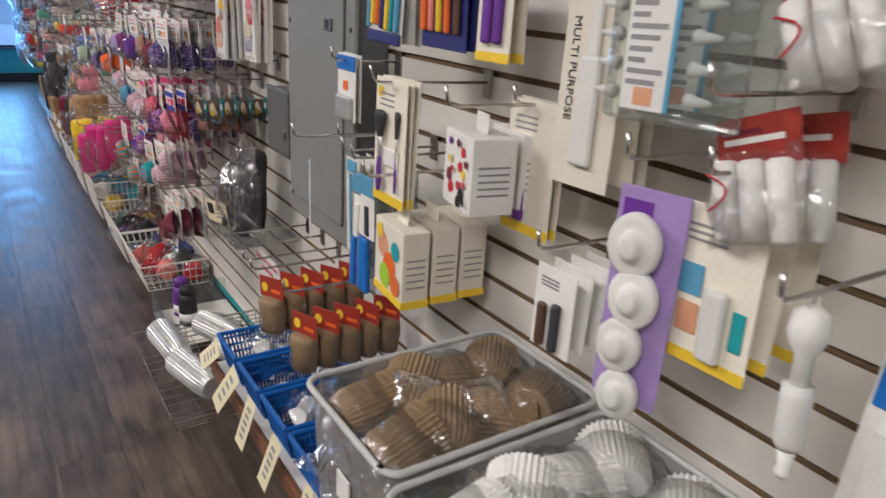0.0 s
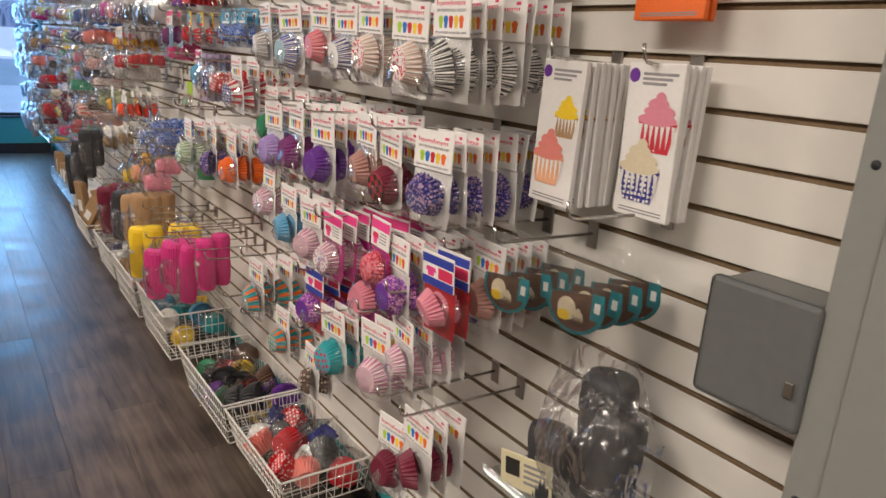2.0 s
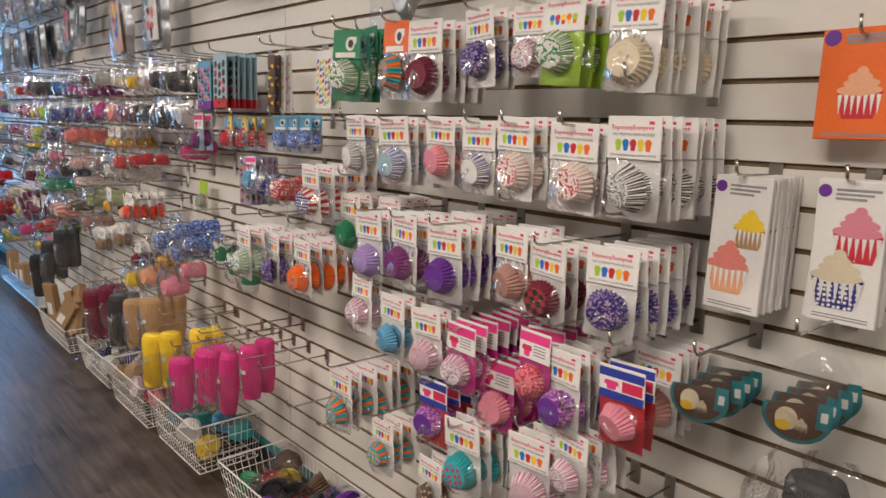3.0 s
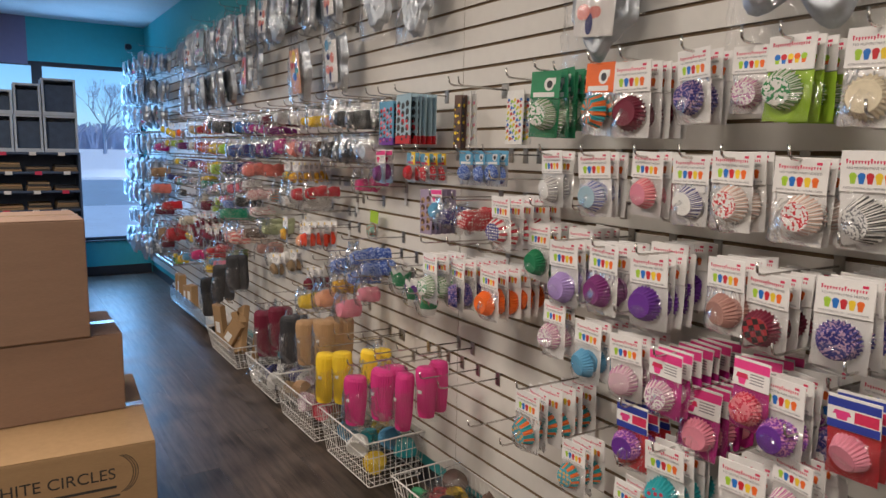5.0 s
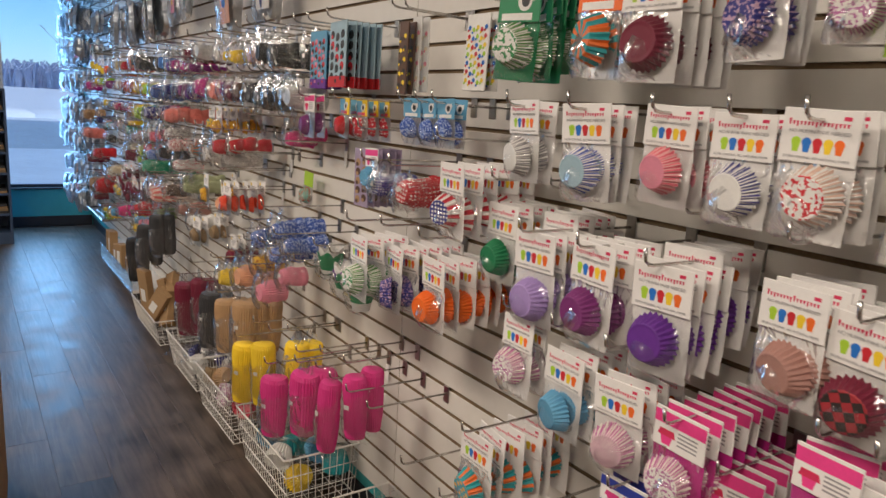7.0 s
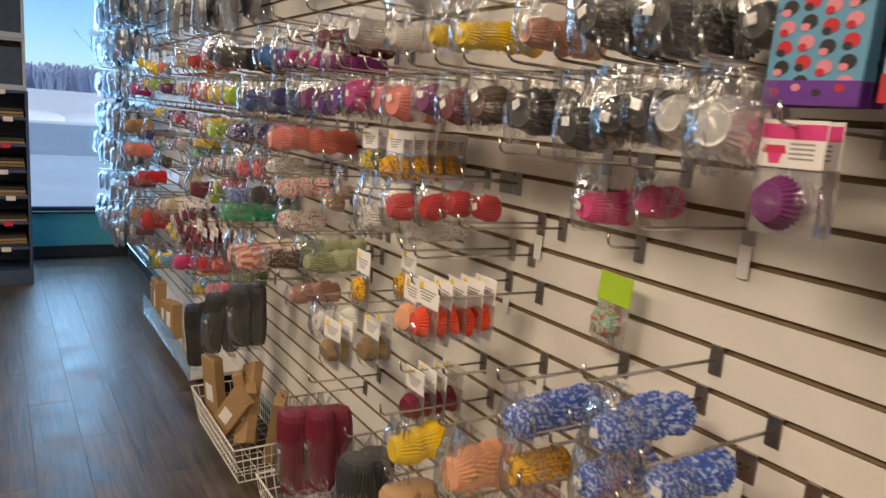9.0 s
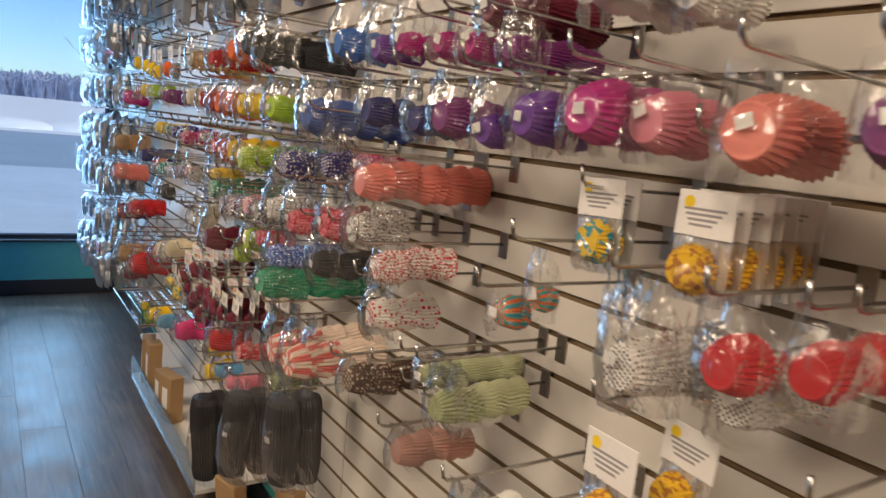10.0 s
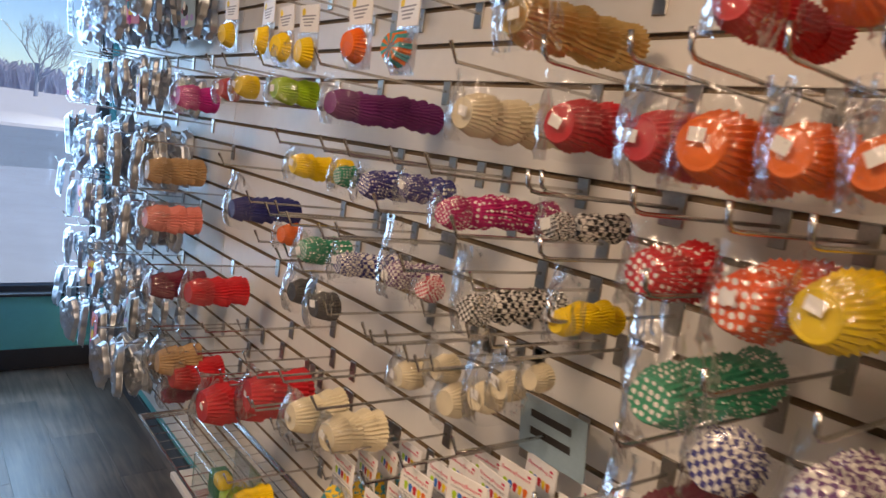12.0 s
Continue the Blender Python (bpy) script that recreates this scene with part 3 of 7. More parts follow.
def print_mesh(style):
    """The printed front of a header card: a bar of lettering and a row of cupcakes."""
    bm = bmesh.new()
    x = -0.0016

    def quad(y0, z0, y1, z1, mi, skew=0.0):
        f = bm.faces.new([bm.verts.new(c) for c in ((x, -y0 - skew, z0), (x, -y0, z1), (x, -y1, z1), (x, -y1 + skew, z0))])
        f.material_index = mi
    w = HEAD_W
    if style == "blue":
        quad(-w / 2 + 0.001, -0.020, w / 2 - 0.001, -0.002, 7)
        quad(-w / 2 + 0.001, -0.065, w / 2 - 0.001, -0.048, 7)
        quad(0.002, -0.046, w / 2 - 0.004, -0.023, 1)
        quad(-0.034, -0.046, -0.010, -0.036, 8, 0.003)
        quad(-0.036, -0.036, -0.008, -0.027, 8, -0.004)
    elif style == "script":
        blob(bm, 0.030, -0.014, 0.010, 0.010, x, 9 + 3, 12)
        for i in range(4):
            quad(-0.038 + 0.004 * i, -0.026 - 0.008 * i, 0.036 - 0.007 * i, -0.022 - 0.008 * i, 6)
    elif style in ("yellow_card", "blue_card", "green_card", "orange_card"):
        if style == "yellow_card":
            quad(-w / 2 + 0.001, -0.064, 0.006, -0.002, 9)
        quad(-0.040, -0.062, 0.034, -0.050, 1 if style == "yellow_card" else 10)
        blob(bm, -0.014, -0.030, 0.017, 0.017, x - 0.0003, 10, 14)
        blob(bm, -0.016, -0.030, 0.010, 0.010, x - 0.0006, 11, 12)
        quad(0.012, -0.030, 0.036, -0.014, 10)
    elif style in ("pink", "pink_clear"):
        quad(-w / 2 + 0.001, -0.024, w / 2 - 0.001, -0.002, 8)
        for i in range(4):
            quad(-0.002, -0.032 - i * 0.007, 0.036, -0.029 - i * 0.007, 6)
        quad(-0.036, -0.060, -0.012, -0.045, 8, 0.004)
        quad(-0.038, -0.045, -0.010, -0.033, 1, -0.004)
    else:
        for i in range(16):
            y0 = -0.042 + i * 0.0050
            quad(y0, -0.0178 if i % 5 - 2 else -0.0196, y0 + 0.0036, -0.0128 if i % 8 else -0.0098, 1, 0.0008)
        quad(0.028, -0.009, 0.038, -0.004, 1)
        for i in range(5):
            y0 = -0.034 + i * 0.0142
            quad(y0, -0.052, y0 + 0.011, -0.041, (2, 3, 4, 12, 5)[i], 0.0018)
            blob(bm, -y0 - 0.0055, -0.039, 0.0066, 0.0062, x - 0.0002, (2, 3, 4, 12, 5)[(i + (style == "green")) % 5], 10)
    me = finish(bm, "header_print", WHITE)
    for c in ("hot_pink", "lime", "blue", "red", "orange"):
        me.materials.append(REDINK if c == "hot_pink" else PAPER[c])
    me.materials.append(GREYINK), me.materials.append(PAPER["royal"]), me.materials.append(PAPER["hot_pink"])
    for c in ("sky_blue", "white", "charcoal", "yellow"):
        me.materials.append(PAPER[c])
    return me


def text_curve(body, size):
    cu = bpy.data.curves.new("header_text", 'FONT')
    cu.body, cu.size, cu.extrude, cu.align_x = body, size, 0.0002, 'CENTER'
    cu.materials.append(GREYINK)
    return cu


HEADER_TEXT = ((text_curve("NO MUFFIN PANS NEEDED", 0.0066), -0.0275), (text_curve("EXTRA STRONG, ALL NATURAL PAPER", 0.0050), -0.0605))
PRINTS = {s: print_mesh(s) for s in ("plain", "green", "blue", "pink", "pink_clear", "script", "yellow_card", "blue_card", "green_card", "orange_card")}
HEADER = {"plain": WHITE, "green": WHITE, "blue": WHITE, "pink": WHITE, "pink_clear": WHITE, "script": WHITE, "lime_card": PAPER["lime"], "orange_card": PAPER["orange"], "green_card": PAPER["green"], "yellow_card": PAPER["yellow"], "blue_card": PAPER["sky_blue"], "pink_card": PAPER["hot_pink"], "red_card": PAPER["red"]}
BACKS = {"plain": WHITE, "pink": PAPER["magenta"], "blue": PAPER["red"], "green": PAPER["lime"], "green_card": PAPER["green"]}


def card_pack(x, y, z, s, colour, style, front):
    t = thing("carded_cup_pack", pose(x, y, z, RG.uniform(-2.5, 2.5), RG.uniform(-3, 3), RG.uniform(-9, 9)) @ Matrix.Scale(s, 4),
              f"{words(colour)} baking cups under a {words(style.replace('plain', 'white').replace('_card', ''))} header card".replace("pink_clear", "pink").replace("script", "lettered white"), "baking cups", "carded baking cup packs")
    hd = part("header_card", shared(("header_card", style), lambda: box(-0.0015, -HEAD_W / 2, -HEAD_H, 0.0015, HEAD_W / 2, 0.004, 0.0012, 1), HEADER[style]), WHITE, t)
    if style in PRINTS:
        part("header_print", PRINTS[style], WHITE, hd, "coloured cupcake print")
    if style == "plain" and front:
        for curve, dz in HEADER_TEXT:
            part("header_text", curve, GREYINK, hd, "small grey printed lettering", pose(-0.0019, 0, dz, 90, 0, -90))
    bk = BACKS.get(style, MILKY)
    part("backing", shared(("backing", style), lambda: sheet_bm(HEAD_W * 0.98, -PACK_H, -HEAD_H, -0.003, 3, pinch=0.0, x=0.004, rough=0.001), bk, True), bk, t)
    part("baking_cup", cup_mesh(colour, True), PAPER[colour], t, m=pose(-0.034, RG.uniform(-0.010, 0.006), -0.112 + RG.uniform(-0.006, 0.006), RG.uniform(0, 90), 0, RG.uniform(-12, 18)) @ pose(0, 0, 0, 0, RG.uniform(-20, 4), 0) @ Matrix.Diagonal((0.86, 1.12, 1.12, 1)))
    if front:
        v = RG.randrange(3)
        part("bag", shared(("pack_bag", v), lambda: sheet_bm(HEAD_W * 1.02, -PACK_H, -HEAD_H + 0.002, 0.042, v + 20, pinch=0.05, x=-0.001, rough=0.003), BAG, True), BAG, t, "clear plastic front")
    return t


def cards(y, z, xf, n, s, colour, style="plain", pitch=0.036):
    """A hook with n carded packs; z is the top of the header card."""
    k = groove_at(z - 0.012)
    hook(y, k, -xf + 0.03)
    za = Z0 + k * PITCH - 0.016
    n = max(1, min(n, int((-xf - 0.015) / pitch) + 1))
    for i in range(n):
        card_pack(xf + i * pitch, y + RG.uniform(-0.003, 0.003), min(z, za + 0.012), s, colour, style, i < 2)


def sleeve_bm(w, h):
    """A tall stack of cups: a tapered, softly ringed column with a rounded end."""
    bm = bmesh.new()
    n, rings = 64, []
    rg = random.Random(int(w * 1000 + h * 77))
    prof = [(0.0, 0.55), (0.02, 0.76), (0.10, 0.84), (0.22, 0.88), (0.36, 0.92), (0.5, 0.93), (0.64, 0.97), (0.8, 1.0), (0.92, 0.97), (0.98, 0.84), (1.0, 0.55)]
    lean = rg.uniform(-0.04, 0.04)
    for v, r in prof:
        ring = []
        for k in range(n):
            a = k * 2 * math.pi / n
            q = w / 2 * r * (1 + 0.028 * (-1) ** k + 0.04 * math.sin(3 * a + v * 9) + rg.uniform(-0.012, 0.012))
            ring.append(bm.verts.new((0.85 * q * math.cos(a), q * math.sin(a) + lean * h * (1 - v), -h * (1 - v))))
        rings.append(ring)
    for a, b in zip(rings, rings[1:]):
        for k in range(n):
            bm.faces.new((a[k], a[(k + 1) % n], b[(k + 1) % n], b[k]))
    bm.faces.new(rings[0][::-1]), bm.faces.new(rings[-1])
    return bm


def sleeves(y, z, xf, n, w, h, colour, pitch=0.055):
    """A hook with tall bagged sleeves of cups; z is the top of the sleeve."""
    k = groove_at(z + 0.02)
    hook(y, k, -xf + 0.03)
    for i in range(max(1, min(n, int((-xf - 0.04) / pitch) + 1))):
        t = thing("baking_cup_sleeve", pose(xf + i * pitch, y + RG.uniform(-0.006, 0.006), z + RG.uniform(-0.01, 0.01), RG.uniform(-3, 3), RG.uniform(-3, 3), RG.uniform(0, 40)),
                  f"long {words(colour)} sleeve of baking cups in clear plastic hanging", "baking cups", "sleeves of baking cups")
        part("sleeve", shared(("sleeve", colour, round(w, 2), round(h, 2)), lambda: sleeve_bm(w, h), PAPER[colour]), PAPER[colour], t)
        part("bag", shared(("sleeve_bag", round(w, 2), round(h, 2)), lambda: sheet_bm(w * 1.25, -h * 1.08, 0.045, w * 0.55, 5, pinch=0.65, rough=0.005), BAG, True), BAG, t, "clear crinkled plastic bag")
        if i == 0:
            part("price_sticker", shared("price_sticker", lambda: box(-0.0006, -0.009, -0.007, 0.0, 0.009, 0.007), LABEL), LABEL, t, "white price sticker", m=pose(-0.42 * w - 0.004, 0.006, -h * 0.45))


def sheet_pack(y, z, xf, n, w, h, base, inks, rows, cols, label, pitch=0.022, top=None, d=0.004, foot=None):
    """A hook with flat printed packs, each with a grid of plain coloured shapes; z is the top."""
    k = groove_at(z - 0.015)
    hook(y, k, -xf + 0.03)
    bm = bmesh.new()
    for r in range(rows):
        for c in range(cols):
            cy, cz = (c + 0.5) / cols * w * 0.9 - w * 0.45, -h * (0.12 + 0.8 * (r + 0.5 + 0.25 * (c % 2)) / rows)
            blob(bm, cy, cz, w / cols * 0.34, w / cols * 0.30, -d / 2 - 0.0008, (r + c) % len(inks))
            blob(bm, cy + 0.004, cz - 0.006, w / cols * 0.20, w / cols * 0.16, -d / 2 - 0.0014, (r + c + 1) % len(inks))
    me = finish(bm, "print", PAPER[inks[0]])
    for c in inks[1:]:
        me.materials.append(PAPER[c])
    slab = finish(box(-d / 2, -w / 2, -h, d / 2, w / 2, 0, 0.001, 1), "card", PAPER[base])
    for i in range(max(1, min(n, int((-xf - 0.012) / pitch) + 1))):
        t = thing("decoration_pack", pose(xf + i * pitch, y + RG.uniform(-0.002, 0.002), z, RG.uniform(-1, 1), RG.uniform(-2, 2), RG.uniform(-4, 4)), label, "baking supplies", "flat packs on hooks")
        part("card", slab, PAPER[base], t)
        if i < 3:
            part("print", me, PAPER[inks[0]], t, "printed coloured shapes")
        if foot:
            part("foot_strip", shared(("foot_strip", foot, round(w, 3)), lambda: box(-d / 2 - 0.0012, -w / 2, -h - 0.001, d / 2 + 0.001, w / 2, -h * 0.84), PAPER[foot]), PAPER[foot], t)
        if top:
            part("header_strip", shared(("header_strip", top, round(w, 3)), lambda: box(-d / 2 - 0.001, -w / 2, -h * 0.16, d / 2 + 0.001, w / 2, 0.001), PAPER[top]), PAPER[top], t)


def cupcake(bm, cy, cz, w, cup, top, x):
    """A flat printed cupcake: a tapered cup under a swirl of frosting."""
    f = bm.faces.new([bm.verts.new(c) for c in ((x, cy - w * 0.34, cz - w * 0.5), (x, cy - w * 0.5, cz + w * 0.12), (x, cy + w * 0.5, cz + w * 0.12), (x, cy + w * 0.34, cz - w * 0.5))])
    f.material_index = cup
    for i in range(7):
        u = -0.42 + i * 0.14
        f = bm.faces.new([bm.verts.new((x - 0.0003, cy + w * (u + dx), cz + w * dz)) for dx, dz in ((0.0, -0.42), (-0.05, 0.06), (0.05, 0.06))])
        f.material_index = 0
    for i, (dz, r) in enumerate(((0.16, 0.50), (0.32, 0.40), (0.46, 0.27), (0.58, 0.13))):
        blob(bm, cy + 0.02 * w * (-1) ** i, cz + w * dz, w * r, w * 0.13, x - 0.0005 - 0.0002 * i, top, 16)


def wrap_packs(y, z, xf, n, w, h, cakes, label, pitch=0.016, base=WHITE):
    """A hook with tall white printed cards, each showing two cupcakes."""
    hook(y, groove_at(z - 0.015), -xf + 0.03)
    bm = bmesh.new()
    d = 0.011
    inks = []
    for i, (cy, cz, cw, cup, top) in enumerate(cakes):
        cupcake(bm, cy * w, -cz * h, cw * w, 1 + 2 * i, 2 + 2 * i, -d / 2 - 0.0008 - 0.001 * i)
        inks += [cup, top]
    me = finish(bm, "print", PAPER["white"])
    for c in inks:
        me.materials.append(PAPER[c])
    for i in range(n):
        t = thing("cupcake_wrap_pack", pose(xf + i * pitch, y, z, RG.uniform(-1, 1), RG.uniform(-2, 2), RG.uniform(-3, 3)), label, "cupcake wraps", "cupcake wrap packs")
        part("carton", shared(("wrap_carton", round(w, 3)), lambda: box(-d / 2, -w / 2, -h, d / 2, w / 2, 0, 0.002, 2), base), base, t)
        part("print", me, WHITE, t, "printed frosted cupcakes")
        if i < 2:
            m1 = bmesh.new()
            blob(m1, w * 0.38, -h * 0.08, w * 0.10, w * 0.10, -d / 2 - 0.0006, 0, 14)
            part("emblem", m1, PAPER["purple"], t, "round purple emblem")
            for q in range(3):
                part("print_line", box(-d / 2 - 0.0007, -w * 0.40 + 0.01 * q, -h * (0.06 + 0.03 * q) - 0.004, -d / 2 - 0.0002, w * 0.22, -h * (0.06 + 0.03 * q)), GREYINK, t)
            for q in range(2):
                part("print_line", box(-d / 2 - 0.0007, -w * 0.40, -h * (0.94 + 0.02 * q) - 0.002, -d / 2 - 0.0002, w * 0.40, -h * (0.94 + 0.02 * q)), GREYINK, t)


def pouch_outline(w, h, n=20):
    pts = []
    for k in range(n + 1):
        a = math.pi + math.pi * k / n
        pts.append((w / 2 * math.cos(a), -h * 0.62 + h * 0.38 * math.sin(a)))
    return pts + [(w * 0.42, -h * 0.2), (w * 0.2, 0.0), (-w * 0.2, 0.0), (-w * 0.42, -h * 0.2)]


def pouches(y, z, xf, n, w, h, pitch=0.045):
    """Clear rounded pouches with a teal printed lower edge, n on a hook."""
    hook(y, groove_at(z - 0.01), -xf + 0.03)
    out = pouch_outline(w, h)
    for i in range(n):
        t = thing("cupcake_pouch", pose(xf + i * pitch, y + RG.uniform(-0.003, 0.003), z, RG.uniform(-3, 3), 0, 8 + RG.uniform(-6, 6)), "clear rounded pouch with teal print of a frosted cupcake", "baking cups", "clear cupcake pouches")

        def film_bm():
            bm = bmesh.new()
            c = bm.verts.new((-0.020, 0, -h * 0.5))
            v = [bm.verts.new((0, a, b)) for a, b in out]
            for q in range(len(v)):
                bm.faces.new((v[q], v[(q + 1) % len(v)], c))
            return bm
        part("film", shared(("pouch_film", round(w, 2)), film_bm, BAG, True), BAG, t, "clear plastic film")

        def lower(scale, x0, x1):
            """The rounded lower half of the pouch as a thin sheet."""
            bm = bmesh.new()
            pts = [(scale * w / 2 * math.cos(math.pi + math.pi * q / 20), -h * 0.62 + scale * h * 0.38 * math.sin(math.pi + math.pi * q / 20)) for q in range(21)]
            pts += [(scale * w * 0.47, -h * 0.52), (-scale * w * 0.47, -h * 0.42)]
            f = bm.faces.new([bm.verts.new((x0, u, v)) for u, v in pts])
            e = bmesh.ops.extrude_face_region(bm, geom=[f])
            bmesh.ops.translate(bm, vec=(x1 - x0, 0, 0), verts=[v for v in e["geom"] if isinstance(v, bmesh.types.BMVert)])
            return bm
        part("border", shared(("pouch_border", round(w, 2)), lambda: lower(0.98, 0.0, 0.0012), PAPER["deep_teal"]), PAPER["deep_teal"], t, "teal printed border")
        part("card", shared(("pouch_card", round(w, 2)), lambda: lower(0.86, -0.0008, -0.0003), PAPER["brown"]), PAPER["brown"], t, "dark printed card")
        part("side_panel", shared(("pouch_side", round(w, 2)), lambda: box(-0.0016, -w * 0.46, -h * 0.74, -0.0009, -w * 0.27, -h * 0.41), PAPER["deep_teal"]), PAPER["deep_teal"], t, "teal printed panel")
        part("barcode", shared("pouch_code", lambda: box(-0.0022, -0.044, -0.082, -0.0017, -0.034, -0.066), LABEL), LABEL, t)

        def pic():
            bm = bmesh.new()
            blob(bm, 0.014, -h * 0.69, w * 0.16, h * 0.15, -0.0018, 0, 18)
            blob(bm, 0.018, -h * 0.78, w * 0.11, h * 0.07, -0.0022, 2, 14)
            cupcake(bm, -0.008, -h * 0.76, w * 0.20, 1, 0, -0.0026)
            return bm
        if ("pouch_pic", round(w, 2)) not in SHARED:
            me = finish(pic(), "print", PAPER["cream"])
            me.materials.append(PAPER["brown"]), me.materials.append(PAPER["yellow"])
            SHARED[("pouch_pic", round(w, 2))] = me
        part("print", SHARED[("pouch_pic", round(w, 2))], WHITE, t, "printed cupcake picture")


def petal_bm(r0, r1, h, lo, n=6, x=0.0):
    """A ring of pointed petals, open at the top."""
    bm = bmesh.new()
    m = n * 8
    low, high = [], []
    for k in range(m):
        a = k * 2 * math.pi / m
        hz = lo + (h - lo) * abs(math.sin(a * n / 2)) ** 0.8
        r = r0 + (r1 - r0) * hz / h
        low.append(bm.verts.new((r0 * math.cos(a), r0 * math.sin(a), 0)))
        high.append(bm.verts.new((r * math.cos(a), r * math.sin(a), hz)))
    for k in range(m):
        bm.faces.new((low[k], low[(k + 1) % m], high[(k + 1) % m], high[k]))
    bm.faces.new(low[::-1])
    return bm


def petal_cups(y, z, xf, colour):
    """A clear bag with an upright white cup wrapped in green leaves and coloured petals."""
    k = groove_at(z + 0.085)
    za = hook(y, k, -xf + 0.05)
    t = thing("petal_cup_bag", pose(xf, y, z), f"clear bag of white petal baking cups with {words(colour)} petals", "baking cups", "petal cup packs")
    part("base", shared("petal_base", lambda: petal_bm(0.026, 0.031, 0.028, 0.027), PAPER["white"]), PAPER["white"], t, "white paper base", m=pose(0, 0, -0.002))
    part("leaf_ring", shared("petal_leaves", lambda: petal_bm(0.032, 0.044, 0.052, 0.014), PAPER["green"]), PAPER["green"], t, "dark green paper leaves", m=pose(0, 0, 0.024))
    part("petal_ring", shared(("petals", colour), lambda: petal_bm(0.031, 0.045, 0.058, 0.030), PAPER["pink" if colour == "hot_pink" else colour]), PAPER[colour], t, m=pose(0, 0, 0.0262, 0, 0, 20))
    part("inner_ring", shared("petal_inner", lambda: petal_bm(0.0295, 0.042, 0.070, 0.050), PAPER["white"]), PAPER["white"], t, "white paper lining", m=pose(0, 0, 0.029, 0, 0, 35))
    part("bag", shared("petal_bag", lambda: sheet_bm(0.115, -0.012, 0.125, 0.045, 33, 9, 11, pinch=0.4, x=-0.008, rough=0.005), BAG, True), BAG, t, "clear crinkled plastic bag")
# ---- electrical panel and box ----
def lettering(name, text, size, m, material, parent, label=""):
    cu = bpy.data.curves.new(name, 'FONT')
    cu.body, cu.size, cu.extrude, cu.align_x = text, size, 0.0004, 'CENTER'
    cu.materials.append(material)
    ob = new(name, cu)
    ob.parent, ob.matrix_basis = parent, m
    return tagged(ob, label)


FACE = pose(0, 0, 0, 90, 0, -90)   # lettering turned to the aisle


def at(x, y, z, turn=0.0):
    return pose(x, y, z, 0, 0, turn)


panel = thing("electrical_panel", pose(0, 0.945, 0.844), "grey enamelled steel electrical panel with a closed door", "electrical panel")
part("cabinet", box(-0.082, -0.355, 0.0, -0.001, 0.0, 1.06, 0.004), GREYD, panel)
part("cover", box(-0.094, -0.372, -0.014, -0.083, 0.012, 1.075, 0.005, 3), GREY, panel)
pdoor = part("door", box(-0.101, -0.325, 0.035, -0.0945, -0.035, 0.99, 0.004, 2), GREY, panel)
latch = part("latch", box(-0.106, -0.275, 0.478, -0.1015, -0.235, 0.505, 0.002), GREYD, pdoor, "recessed dark latch")
part("recess", box(-0.1066, -0.262, 0.483, -0.1055, -0.246, 0.500), BLACKB, latch, "dark square recess")
for sy, sz in ((-0.008, 0.038), (-0.008, 0.486), (-0.352, 0.038), (-0.352, 0.486), (-0.008, 0.93), (-0.352, 0.93)):
    s = bmesh.new()
    bmesh.ops.create_uvsphere(s, u_segments=10, v_segments=6, radius=0.006, matrix=pose(-0.094, sy, sz) @ Matrix.Diagonal((0.5, 1, 1, 1)))
    part("screw", s, BLACKB, panel)
jbox = thing("junction_box", pose(0, 0.957, 0.972), "small dark grey metal switch box with rounded corners", "electrical box")
part("body", box(-0.088, 0.0, 0.0, -0.001, 0.152, 0.172, 0.012, 3), GREYD, jbox)
part("lid", box(-0.100, -0.004, -0.004, -0.0885, 0.156, 0.176, 0.009, 3), GREYD, jbox)
part("catch", box(-0.106, 0.010, 0.045, -0.1005, 0.022, 0.068, 0.002), STEEL, jbox)

# ---- cardboard boxes in the aisle ----
def carton(x0, x1, y0, y1, z0, z1, material, label, turn=0.0):
    c = thing("cardboard_box", pose(x1, y0, z0, 0, 0, turn), label, "cardboard box", "stacked cardboard boxes")
    w, d, h = x1 - x0, y1 - y0, z1 - z0
    part("body", box(-w, 0, 0, 0, d, h - 0.006, 0.004), material, c)
    for a, b in ((0.0, d / 2 - 0.0015), (d / 2 + 0.0015, d)):
        part("flap", box(-w + 0.001, a + 0.001, h - 0.0055, -0.001, b - 0.001, h - 0.001, 0.0012, 1), material, c)
    part("tape", box(-w, d / 2 - 0.025, h - 0.0005, -0.0005, d / 2 + 0.025, h), TAPE, c, "clear packing tape")
    part("tape", box(0.0003, d / 2 - 0.025, h - 0.07, 0.0008, d / 2 + 0.025, h), TAPE, c, "clear packing tape")
    return c


TAPE = mat("packing_tape", (0.46, 0.31, 0.18), 0.2, var=0.05, scale=10)
low = carton(-1.86, -1.136, 3.43, 4.25, 0.0, 0.485, CARDB2, "pale brown cardboard box with printed lettering on the floor", -4)
lettering("print", '12" WHITE CIRCLES', 0.056, pose(-0.375, -0.001, 0.37, 90, 0, 0), INK, low, "black printed lettering")
part("print_rule", box(-0.72, -0.0012, 0.335, -0.13, -0.0004, 0.344), INK, low)
for i in range(3):
    ring = bmesh.new()
    bm_tube(ring, [(-0.15 + 0.075 * math.cos(a * 0.2 - 1.1) + i * 0.008, -0.001, 0.385 + 0.075 * math.sin(a * 0.2 - 1.1)) for a in range(12)], 0.0012, 4)
    part("print_ring", ring, INK, low)
for i in range(4):
    part("print_line", box(-0.42 + i * 0.03, -0.0012, 0.305 - i * 0.022, -0.12, -0.0004, 0.312 - i * 0.022), INK, low)
